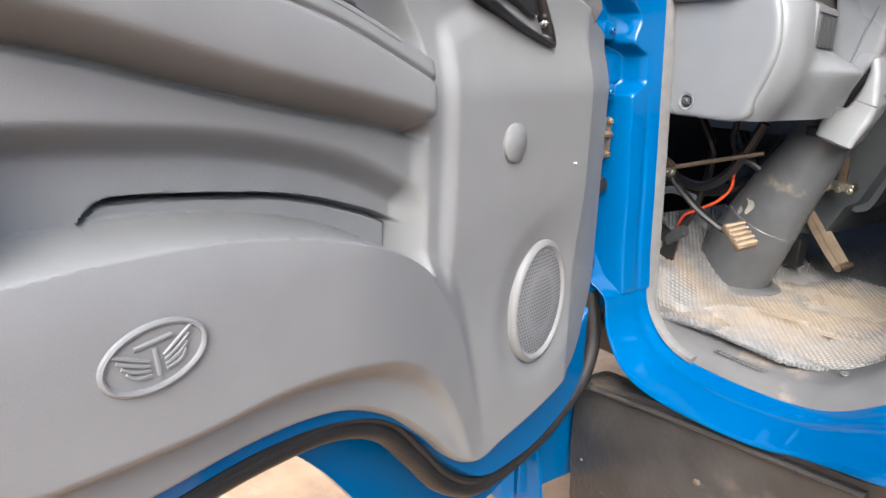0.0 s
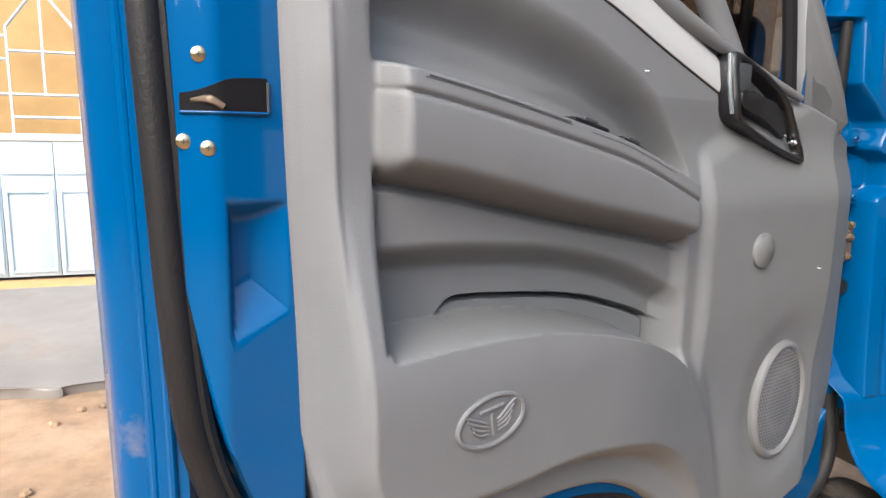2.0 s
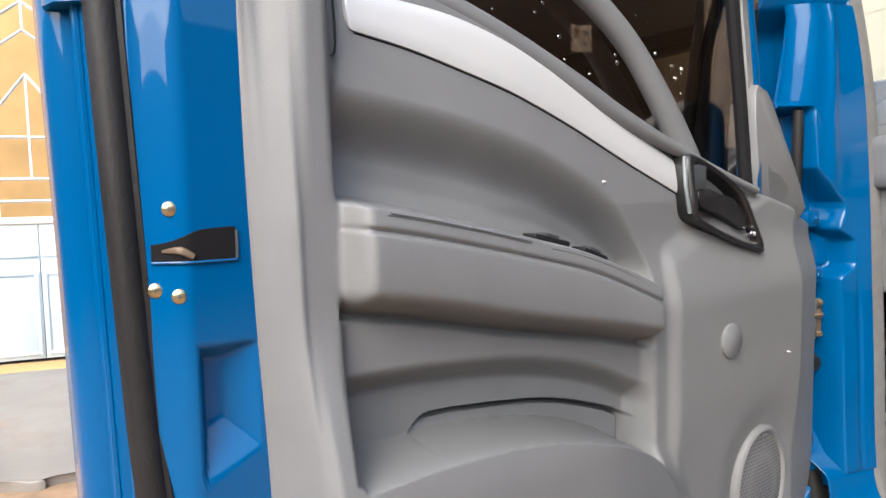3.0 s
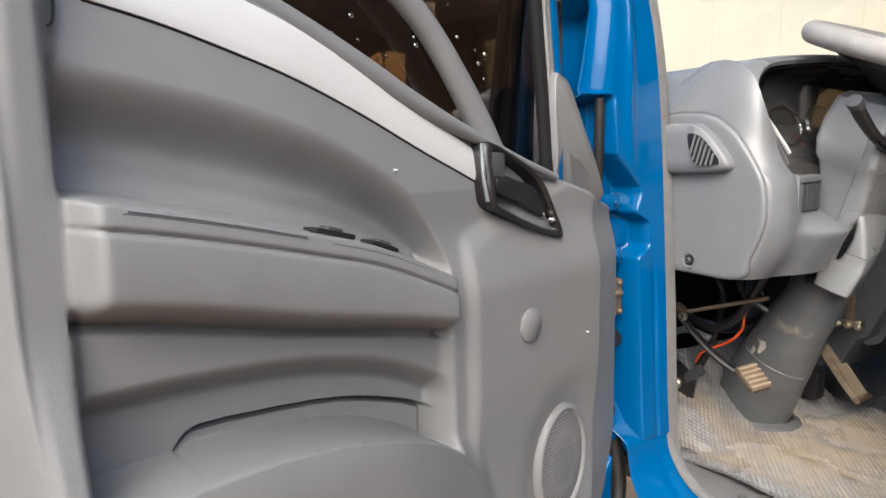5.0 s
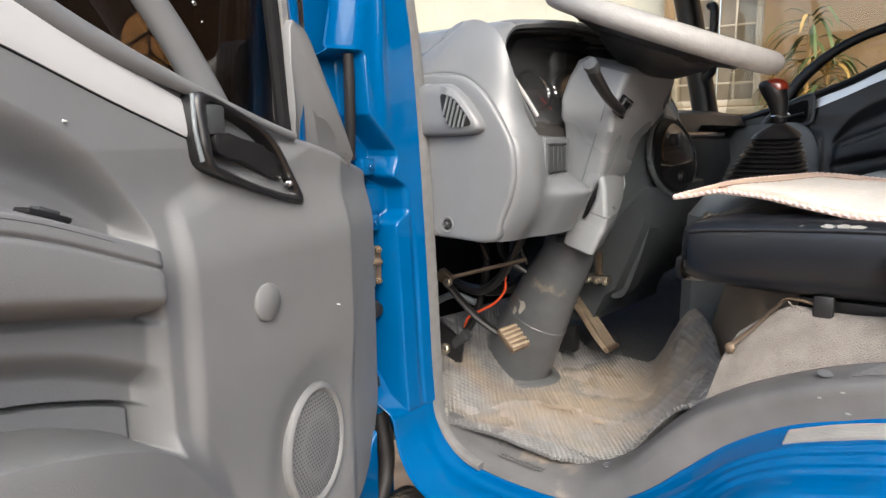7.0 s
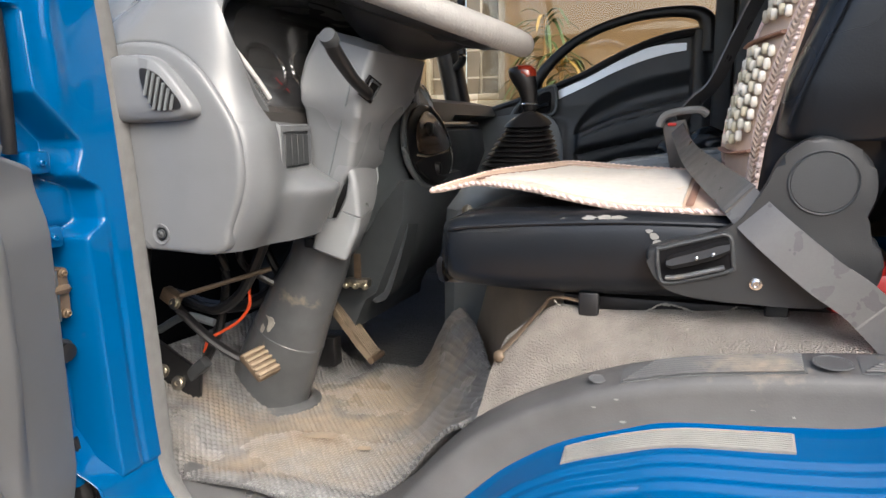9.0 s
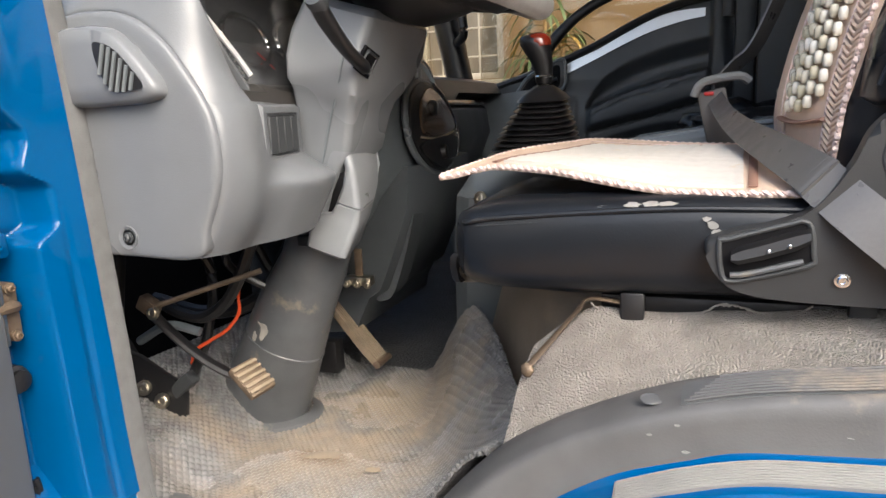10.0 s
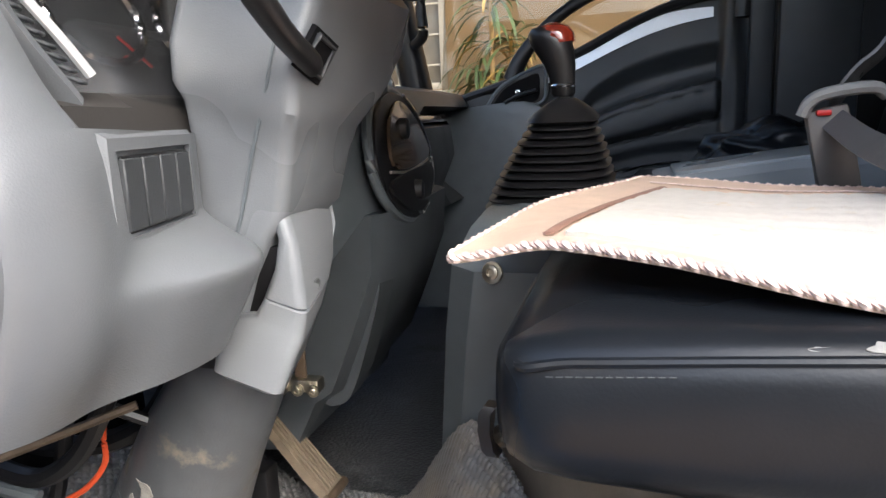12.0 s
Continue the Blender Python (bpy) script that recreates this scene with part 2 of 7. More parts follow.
LEAFY = material("yellowed_leaves", (0.42, 0.28, 0.07), 0.5, 0, 0.3, 15, 0.2, 100)
# darkened beyond its tint, in place of the dark reflections on the glass
TINT = clear_glass("tinted_glass", (0.33, 0.29, 0.26), 0.10)
DUSKY = clear_glass("lightly_tinted_glass", (0.78, 0.77, 0.73), 0.05)
CLEAR = clear_glass("clear_glass", (0.93, 0.95, 0.93), 0.03)
DIAL = clear_glass("instrument_lens", (0.85, 0.85, 0.85), 0.10, 0.012)
HOUSE = material("weathered_ochre_house_plaster", (0.165, 0.108, 0.052), 0.9, 0, 0.15, 6, 0.3, 60, dirt=(0.15, 0.11, 0.065), dirt_amount=0.3, dirt_scale=1.0)
SILVERP = material("pale_silver_trim", (0.82, 0.84, 0.86), 0.36, 0.6, 0.02, 20, 0.03, 400)
FRAMEM = material("dusty_cream_window_paint", (0.25, 0.22, 0.165), 0.6, 0, 0.1, 20, 0.1, 200)
BOARD = material("dark_instrument_board", (0.07, 0.074, 0.082), 0.12, 0, 0.1, 20, 0.0)
NAVY = material("blue_black_hood_lining", (0.010, 0.012, 0.018), 0.6, 0, 0.1, 25, 0.1, 500)
DROP = clear_glass("water_drop", (0.9, 0.92, 0.95), 0.5)
TRAYM = material("slate_blue_grey_plastic", (0.24, 0.27, 0.29), 0.32, 0, 0.06, 25, 0.1, 700)
HOODIN = material("dark_brown_grey_hood_plastic", (0.036, 0.033, 0.031), 0.5, 0, 0.1, 25, 0.1, 600)
PALE = material("pale_headliner_cloth", (0.50, 0.49, 0.47), 0.9, 0, 0.05, 60, 0.3, 700)
BRASS = material("pale_plated_screw", (0.50, 0.41, 0.25), 0.32, 1.0, 0.1, 60, 0.0)
UMBER = material("dark_brown_backdrop", (0.030, 0.020, 0.014), 0.5, 0, 0.35, 3, 0.1, 60, dirt=(0.075, 0.052, 0.033), dirt_amount=0.15, dirt_scale=1.2)
WORN = material("worn_pale_backing", (0.31, 0.295, 0.265), 0.9, 0, 0.2, 90, 0.4, 500)


# each bead takes its own tone between cream and olive
bead_nodes, bead_links = BEAD.node_tree.nodes, BEAD.node_tree.links
bead_geo, bead_mix = bead_nodes.new("ShaderNodeNewGeometry"), bead_nodes.new("ShaderNodeMix")
bead_mix.data_type = "RGBA"
bead_mix.inputs["A"].default_value, bead_mix.inputs["B"].default_value = (0.76, 0.73, 0.66, 1), (0.44, 0.40, 0.28, 1)
bead_links.new(bead_geo.outputs["Random Per Island"], bead_mix.inputs["Factor"])
bead_links.new(bead_mix.outputs["Result"], bead_nodes["Principled BSDF"].inputs["Base Color"])


# ---- mesh helpers ----
def part(name, data, mat, parent=None, label="", smooth=40):
    """Links a bmesh or (vertices, faces) as one mesh object under a thing or a part."""
    me = bpy.data.meshes.new(name)
    if isinstance(data, tuple):
        me.from_pydata([tuple(v) for v in data[0]], [], [tuple(f) for f in data[1]])
        bm = bmesh.new()
        bm.from_mesh(me)
        bmesh.ops.recalc_face_normals(bm, faces=bm.faces)
        bm.to_mesh(me)
        bm.free()
    else:
        bmesh.ops.recalc_face_normals(data, faces=data.faces)
        data.to_mesh(me)
        data.free()
    me.materials.append(mat)
    if smooth:
        me.polygons.foreach_set("use_smooth", [True] * len(me.polygons))
        me.set_sharp_from_angle(angle=radians(smooth))
    ob = new(name, me)
    if parent:
        ob.parent = parent
    if label:
        tagged(ob, label)
    return ob


def thing(name, label, category, at=(0, 0, 0), group="", kind=""):
    """An Empty at a thing's base; its parts are given in the Empty's own space."""
    ob = new(name)
    ob.empty_display_size = 0.05
    ob.matrix_world = at if isinstance(at, Matrix) else Matrix.Translation(at)
    return tagged(ob, label, category, group, kind)


def box(size, at=(0, 0, 0), bevel=0.003, turn=(0, 0, 0), segs=2, bm=None):
    """A box with rounded edges; added to bm if one is given."""
    one = bmesh.new()
    bmesh.ops.create_cube(one, size=1.0)
    bmesh.ops.scale(one, vec=size, verts=one.verts)
    if bevel:
        bmesh.ops.bevel(one, geom=one.edges[:], offset=bevel, segments=segs, affect="EDGES", profile=0.5, clamp_overlap=True)
    bmesh.ops.transform(one, matrix=pose(*at, *turn), verts=one.verts)
    return merge(bm, one)


def merge(bm, one):
    if bm is None:
        return one
    me = bpy.data.meshes.new("scratch")
    one.to_mesh(me)
    one.free()
    bm.from_mesh(me)
    bpy.data.meshes.remove(me)
    return bm


def lathe(profile, at=(0, 0, 0), axis=(0, 0, 1), segs=24, bm=None):
    """A solid of revolution from (radius, height) pairs about an axis through at."""
    rot = Vector(axis).to_track_quat("Z", "Y").to_matrix()
    rings = [[rot @ Vector((r * math.cos(2 * math.pi * k / segs), r * math.sin(2 * math.pi * k / segs), h)) + Vector(at) for k in range(segs)] for r, h in profile]
    return loft(rings, bm=bm)


def loft(rings, closed=True, caps=True, bm=None, loop=False):
    """Skins rings of points; closed: each ring closes; caps: ends are filled; loop: last ring joins the first."""
    bm = bm or bmesh.new()
    vs = [[bm.verts.new(p) for p in ring] for ring in rings]
    n = len(vs[0])
    pairs = list(zip(vs, vs[1:])) + ([(vs[-1], vs[0])] if loop else [])
    for a, b in pairs:
        for k in range(n if closed else n - 1):
            bm.faces.new((a[k], a[(k + 1) % n], b[(k + 1) % n], b[k]))
    if caps and closed and not loop:
        bm.faces.new(vs[0][::-1])
        bm.faces.new(vs[-1])
    return bm


def spline(points, per=8, closed=False):
    """A smooth line through points (Catmull-Rom)."""
    pts = [Vector(p) for p in points]
    n, out = len(pts), []
    for i in range(n if closed else n - 1):
        if closed:
            a, b, c, d = (pts[(i + k) % n] for k in (-1, 0, 1, 2))
        else:
            b, c = pts[i], pts[i + 1]
            a = pts[i - 1] if i else b * 2 - c
            d = pts[i + 2] if i + 2 < n else c * 2 - b
        for k in range(per):
            t = k / per
            out.append(0.5 * (2 * b + (c - a) * t + (2 * a - 5 * b + 4 * c - d) * t * t + (3 * b - a - 3 * c + d) * t ** 3))
    return out if closed else out + [pts[-1]]


def tube(points, radius, segs=10, per=6, closed=False, flat=1.0, up=(0, 0, 1), bm=None):
    """A rod along a smooth line; radius: one value or one for each given point; flat: its thickness across up."""
    points = [tuple(float(c) for c in p) for p in points]
    line = spline(points, per, closed) if per > 1 else [Vector(p) for p in points]
    n = len(line)
    radii = [radius] * n if isinstance(radius, (int, float)) else np.interp(np.linspace(0, 1, n), np.linspace(0, 1, len(radius)), radius).tolist()
    rings = []
    for i, p in enumerate(line):
        way = (line[(i + 1) % n] - line[i - 1]) if closed else (line[min(i + 1, n - 1)] - line[max(i - 1, 0)])
        way.normalize()
        side = way.cross(Vector(up))
        side = side.normalized() if side.length > 1e-4 else way.orthogonal().normalized()
        over = side.cross(way)
        rings.append([p + radii[i] * (math.cos(2 * math.pi * k / segs) * side + flat * math.sin(2 * math.pi * k / segs) * over) for k in range(segs)])
    return loft(rings, loop=closed, bm=bm)


def plate(outline, thick, place, bevel=0.0, segs=2, bm=None):
    """A flat piece: outline of (a, b) pairs; place(a, b, c) sets it in space, c from 0 to thick."""
    one = bmesh.new()
    low = [one.verts.new((a, b, 0)) for a, b in outline]
    top = [one.verts.new((a, b, thick)) for a, b in outline]
    n = len(low)
    one.faces.new(low[::-1])
    cap = one.faces.new(top)
    for k in range(n):
        one.faces.new((low[k], low[(k + 1) % n], top[(k + 1) % n], top[k]))
    if bevel:
        bmesh.ops.bevel(one, geom=list(cap.edges), offset=bevel, segments=segs, affect="EDGES", profile=0.5, clamp_overlap=True)
    for v in one.verts:
        v.co = place(*v.co)
    return merge(bm, one)


def rounded(points, per=6):
    return [(p.x, p.y) for p in spline([(a, b, 0) for a, b in points], per, True)]


def curve(*pairs):
    """A smooth function through (x, y) pairs in rising order of x; straight on beyond the ends."""
    xs, ys = np.array(pairs, float).T
    slope = np.gradient(ys, xs)

    def value(x):
        x = np.asarray(x, float)
        i = np.clip(np.searchsorted(xs, x) - 1, 0, len(xs) - 2)
        h = xs[i + 1] - xs[i]
        t = np.clip((x - xs[i]) / h, -0.5, 1.5)
        y = ((1 + 2 * t) * (1 - t) ** 2 * ys[i] + t * (1 - t) ** 2 * h * slope[i] + t * t * (3 - 2 * t) * ys[i + 1] + t * t * (t - 1) * h * slope[i + 1])
        y = np.where(x < xs[0], ys[0] + (x - xs[0]) * slope[0], y)
        return np.where(x > xs[-1], ys[-1] + (x - xs[-1]) * slope[-1], y)
    return value


def ease(a, b, x):
    t = np.clip((np.asarray(x, float) - a) / (b - a), 0, 1)
    return t * t * (3 - 2 * t)


def sheet(points):
    """Vertices and faces of a grid of points (rows, columns, 3)."""
    r, c, _ = points.shape
    i = np.arange(r * c).reshape(r, c)
    faces = np.stack([i[:-1, :-1], i[1:, :-1], i[1:, 1:], i[:-1, 1:]], -1).reshape(-1, 4)
    return points.reshape(-1, 3).tolist(), faces.tolist()


def slab(points, depth):
    """A grid of points made solid: depth is a vector from the front to the back face."""
    r, c, _ = points.shape
    v, f = sheet(points)
    n = len(v)
    back = (points.reshape(-1, 3) + np.array(depth)).tolist()
    f2 = [[k + n for k in q[::-1]] for q in f]
    i = np.arange(n).reshape(r, c)
    rim = list(i[0, :-1]) + list(i[:-1, -1]) + list(i[-1, :0:-1]) + list(i[:0:-1, 0])
    side = [[int(a), int(b), int(b) + n, int(a) + n] for a, b in zip(rim, rim[1:] + rim[:1])]
    return v + back, f + f2 + side


def bolt(at, axis, r=0.006, mat=None, parent=None, name="bolt"):
    mat = mat or STEEL
    bm = lathe([(0.001, -0.002), (r * 1.45, -0.002), (r * 1.45, 0.0012), (r, 0.0016), (r, 0.0042), (r * 0.75, 0.0052), (r * 0.5, 0.0052), (r * 0.42, 0.003), (0.0004, 0.003)], at, axis, 12)
    return part(name, bm, mat, parent)


def blotch(name, at, r1, r2, axis, mat, parent, seed, thick=0.0009, along=(0, 0, 1)):
    """An irregular thin patch lying on a surface whose normal is axis."""
    rnd = random.Random(seed)
    n = Vector(axis).normalized()
    a = (Vector(along) - n * n.dot(Vector(along))).normalized()
    b = n.cross(a)
    ks = [rnd.uniform(0.68, 1.12) for _ in range(14)]
    ring = rounded([(r1 * ks[k] * math.cos(2 * math.pi * k / 14), r2 * ks[k] * math.sin(2 * math.pi * k / 14)) for k in range(14)], 2)
    return part(name, plate(ring, thick, lambda p, q, c: Vector(at) + a * p + b * q + n * c), mat, parent)


def flat_screw(at, axis, r, parent, mat=None):
    """A countersunk screw: a shallow disc with a cross cut in it."""
    s = part("screw", lathe([(0.0005, -0.001), (r, -0.001), (r, 0.0008), (r * 0.8, 0.0018), (0.0005, 0.0022)], at, axis, 18), mat or BRASS, parent)
    q = Vector(axis).normalized().to_track_quat("Z", "Y").to_matrix().to_4x4()
    bm = box((r * 0.7, r * 0.16, 0.0008), (0, 0, 0.0022), 0)
    box((r * 0.16, r * 0.7, 0.0008), (0, 0, 0.0022), 0, bm=bm)
    bmesh.ops.transform(bm, matrix=Matrix.Translation(at) @ q, verts=bm.verts)
    part("cross_slot", bm, SHROUD, s)
    return s


# ---- driver's door, standing open ----
# Door space: u runs from the hinge edge to the latch edge, n towards the cab's inside, z up.
DOOR = Matrix(((0.292, 0.956, 0, 0), (-0.956, 0.292, 0, 0), (0, 0, 1, 0), (0, 0, 0, 1)))

trim_low = curve((-0.040, 0.860), (-0.025, 0.812), (0.0, 0.770), (0.04, 0.732), (0.104, 0.706), (0.19, 0.689), (0.27, 0.681), (0.307, 0.677), (0.346, 0.694), (0.40, 0.747), (0.461, 0.799),
                 (0.52, 0.83), (0.57, 0.841), (0.629, 0.844), (0.70, 0.840), (0.772, 0.838), (0.80, 0.842), (0.825, 0.858), (0.845, 0.884), (0.858, 0.925), (0.867, 0.99))
belt_line = curve((-0.045, 1.180), (0.155, 1.222), (0.297, 1.262), (0.354, 1.280), (0.454, 1.313), (0.537, 1.349), (0.64, 1.388), (0.72, 1.409), (0.80, 1.418), (0.88, 1.42))
bulge_low = curve((0.25, 0.60), (0.33, 0.69), (0.358, 0.739), (0.412, 0.814), (0.479, 0.863), (0.534, 0.881), (0.60, 0.891), (0.70, 0.889), (0.776, 0.892), (0.87, 0.896))
pocket_top = curve((0.28, 0.60), (0.33, 0.79), (0.369, 0.886), (0.437, 0.956), (0.508, 0.996), (0.574, 1.017), (0.662, 1.032), (0.729, 1.035), (0.79, 1.033), (0.86, 1.03))
arm_top = curve((0.40, 1.122), (0.474, 1.152), (0.554, 1.181), (0.621, 1.197), (0.679, 1.210), (0.772, 1.228), (0.83, 1.236))
arm_low = curve((0.40, 1.064), (0.473, 1.081), (0.632, 1.113), (0.738, 1.137), (0.83, 1.152))
ridge_low = curve((0.40, 1.000), (0.425, 1.012), (0.50, 1.046), (0.589, 1.070), (0.709, 1.084), (0.83, 1.088))
scoop_top = curve((0.40, 1.10), (0.428, 1.158), (0.471, 1.214), (0.55, 1.262), (0.647, 1.294), (0.747, 1.312), (0.83, 1.322))

pocket_slot = curve((0.40, 0.955), (0.41, 0.967), (0.423, 0.981), (0.444, 0.993), (0.494, 1.012), (0.538, 1.025), (0.578, 1.033), (0.615, 1.038), (0.65, 1.042), (0.682, 1.045), (0.712, 1.046), (0.75, 1.047))


def door_relief(u, z):
    """How far the moulded door card stands proud, over its face."""
    base = 0.030 - 0.16 * np.maximum(z - 1.22, 0) - 0.135 * (0.09 - u + np.sqrt((0.09 - u) ** 2 + 0.0004))
    base = base + 0.008 * ease(0.405, 0.385, u) * ease(1.175, 1.145, z - 0.30 * (0.40 - u)) * ease(0.085, 0.10, u) * ease(0.86, 1.0, z)
    base = base - 0.006 * ease(0.115, 0.085, u) * ease(1.20, 1.15, z)
    base = base - 0.018 * np.clip((0.62 - u) / 0.26, 0, 1) ** 1.15 * ease(1.10, 1.19, z)
    bulge = 0.030 + 0.036 * ease(1.16, 0.98, z) * ease(0.28, 0.56, u)
    border = 0.010 - 0.003 * np.exp(-((u - 0.8585) / 0.003) ** 2)
    body = border + (base - border) * np.clip((0.864 - u) / 0.027, 0, 1) ** 0.9
    # the proud field: rounded at the lower latch corner, ending at the pocket's edge
    du, dz, r = 0.836 - u, z - bulge_low(u), 0.06
    inset = np.where((du < r) & (dz < r), r - np.hypot(r - du, r - dz), np.minimum(du, dz))
    proud = ease(-0.018, 0.014, inset)
    steep = ease(0.47, 0.38, u)
    under = ease(0.002 + 0.030 * steep, -0.005 - 0.030 * steep, z - pocket_top(u))
    h = body + (bulge - body) * proud * np.maximum(under, ease(0.79, 0.81, u)) * ease(0.28, 0.36, u)
    # the scooped field with the armrest across it
    top, at, al, rl, pt = scoop_top(u), arm_top(u), arm_low(u), ridge_low(u), pocket_top(u)
    t = (top - z) / np.maximum(top - at, 0.01)
    scoop = base - 0.036 * ease(0.0, 0.6, t) + 0.008 * ease(0.75, 1.0, t)
    arm = 0.052 + 0.006 * np.sin(np.clip((at - z) / 0.09, 0, 1) * math.pi) - 0.044 * ease(al + 0.026, al - 0.003, z) ** 2.0
    arm = arm - 0.024 * ease(0.782, 0.803, u) ** 2 - 0.020 * ease(0.455, 0.425, u) ** 2
    arm = arm - 0.0035 * np.exp(-((z - (at - 0.0205)) / 0.0022) ** 2)
    field = scoop + (arm - scoop) * ease(at + 0.005, at - 0.005, z)
    mid = 0.020 - 0.024 * ease(rl + 0.014, rl - 0.014, z)
    field = np.where(z < al, mid + (arm - mid) * ease(al - 0.008, al, z), field)
    slot = np.minimum(np.minimum(pocket_slot(u) - 0.022 * np.clip((u - 0.698) / 0.03, 0, 1.5) ** 2.2 - z, (u - 0.434) * 1.2), (0.735 - u) * 0.8)
    field = field - 0.019 * ease(-0.0010, 0.0022, slot) + 0.013 * ease(0.0030, 0.0065, slot)
    inside = ease(0.804, 0.792, u) * ease(0.420, 0.440, u) * ease(top + 0.002, top - 0.004, z) * ease(pt - 0.011, pt - 0.002, z)
    h = h + (field - h) * inside
    h = h + 0.0016 * np.exp(-((u - 0.8355) / 0.003) ** 2) * ease(0.92, 1.0, z)
    # shallow seat round the loudspeaker and the inside handle
    h = h - 0.008 * np.exp(-((((u - 0.195) / 0.085) ** 2 + ((z - 0.853) / 0.10) ** 2) ** 3)) * ease(0.40, 0.30, u)
    return h


door = thing("truck_door", "open blue truck door with a grey moulded inner panel", "truck door", DOOR)
us = np.concatenate([np.arange(-0.036, 0.866, 0.0021), [0.8665]])
vs = np.linspace(0, 1, 440)
lo, hi = trim_low(us), belt_line(us)
U = np.repeat(us[None], len(vs), 0)
Z = lo + (hi - lo) * vs[:, None]
H = door_relief(U, Z)
edge = np.minimum(np.minimum(Z - lo, hi - Z), np.minimum(us.max() - U, U - us.min()))
H = H - 0.010 * (1 - np.clip(edge / 0.009, 0, 1)) ** 2
latch_edge = curve((0.84, 0.847), (0.94, 0.851), (1.04, 0.854), (1.138, 0.859), (1.25, 0.863), (1.42, 0.866))
U = U - (0.8665 - latch_edge(Z)) * ease(0.80, 0.8665, U)
part("inner_panel", slab(np.stack([U, H, Z], -1), (0, -0.022, 0)), GREY, door, "moulded grey plastic door card", 50)

# painted inner shell: a dished sheet inside the seal line
shell_low = curve((-0.03, 0.72), (0.02, 0.66), (0.10, 0.625), (0.20, 0.618), (0.27, 0.630), (0.33, 0.672), (0.39, 0.735), (0.45, 0.785), (0.52, 0.812), (0.60, 0.822),
                  (0.70, 0.816), (0.77, 0.812), (0.82, 0.836), (0.86, 0.878), (0.89, 0.935), (0.908, 1.0), (0.925, 1.10))
us2 = np.concatenate([np.linspace(0.004, 0.825, 60), np.linspace(0.832, 0.928, 62)])
vs2 = np.linspace(0, 1, 460)
lo2 = np.where(us2 > 0.925, 1.10, shell_low(us2))
U2 = np.repeat(us2[None], len(vs2), 0)
Z2 = lo2 + (1.60 - lo2) * vs2[:, None]
Z2 = np.where(U2 < 0.83, lo2 + (belt_line(U2) - 0.03 - lo2) * vs2[:, None], Z2)
H2 = 0.006 - 0.075 * ease(0.846, 0.834, U2) * ease(0.018, 0.032, Z2 - np.maximum(trim_low(U2), 0.68))
# rounded shut face with a fold, latch and buffer recesses
H2 = H2 - 0.020 * ease(0.898, 0.930, U2)
foot = ((U2 - 0.858) * 0.433 + (Z2 - 1.056) * 0.902) * 0.55
H2 = H2 - np.clip(np.minimum(np.minimum((0.897 - U2) * 2.6, (1.134 - Z2) * 1.6), np.minimum((U2 - 0.8555) * 0.75, foot)), 0, 0.0165)
part("inner_shell", slab(np.stack([U2, H2, Z2], -1), (0, -0.02, 0)), BLUE, door, "blue painted steel door shell", 85)

# outer skin, with the folded flange at the latch edge and the wheel-arch cut
skin_low = [(-0.035, 0.50), (0.10, 0.47), (0.24, 0.48), (0.33, 0.53), (0.40, 0.62), (0.458, 0.693), (0.515, 0.742), (0.60, 0.768), (0.70, 0.760), (0.78, 0.70), (0.84, 0.62), (0.90, 0.58), (0.955, 0.57)]
outline = [(p.x, p.y) for p in spline([(a, b, 0) for a, b in skin_low], 5)] + [(0.956, 0.80), (0.959, 1.0), (0.963, 1.2), (0.968, 1.42), (-0.035, 1.19)]
part("outer_skin", plate(outline, 0.012, lambda a, b, c: Vector((a, -0.10 + c, b)), 0.002), BLUE, door, "blue painted outer door skin")
rim_path = [(0.93, -0.05, 0.60), (0.948, -0.05, 0.80), (0.952, -0.05, 1.0), (0.957, -0.05, 1.2), (0.963, -0.05, 1.42), (0.965, -0.055, 1.62)]
bm = bmesh.new()
prof = [(-0.03, 0.025), (-0.012, 0.016), (-0.008, 0.0), (0.0, -0.004), (0.006, -0.012), (0.008, -0.035), (0.0, -0.055), (-0.03, -0.055)]
loft([[Vector((x + a, y + b, z)) for a, b in prof] for x, y, z in (tuple(p) for p in spline(rim_path, 6))], bm=bm)
part("edge_flange", bm, BLUE, door)
for da, db in ((-0.020, 0.0215), (-0.0105, 0.0105)):
    part("flange_bead", tube([(x + da, y + db, z) for x, y, z in rim_path], 0.0032, 8, 6), BLUE, door)
part("flange_tab", box((0.03, 0.02, 0.022), (0.935, -0.04, 0.855), 0.005, (0, 12, 0)), BLUE, door)

# rubber seal round the shell, double lipped
seal_line = [(0.945, -0.028, 1.60), (0.940, -0.026, 1.40), (0.936, -0.024, 1.28), (0.930, -0.022, 1.135), (0.926, -0.020, 1.05), (0.918, -0.018, 0.97), (0.897, -0.016, 0.905), (0.857, -0.014, 0.845),
             (0.80, -0.012, 0.803), (0.73, -0.010, 0.795), (0.65, -0.010, 0.802), (0.58, -0.010, 0.803), (0.51, -0.010, 0.795), (0.445, -0.010, 0.765), (0.395, -0.010, 0.712), (0.34, -0.010, 0.650),
             (0.27, -0.010, 0.607), (0.18, -0.010, 0.597), (0.10, -0.008, 0.606), (0.032, -0.004, 0.634), (-0.016, -0.002, 0.664), (-0.040, -0.004, 0.700), (-0.047, -0.012, 0.75), (-0.05, -0.03, 0.84)]
bm = tube(seal_line, 0.0115, 10, 7, flat=1.1, up=(0, 1, 0))
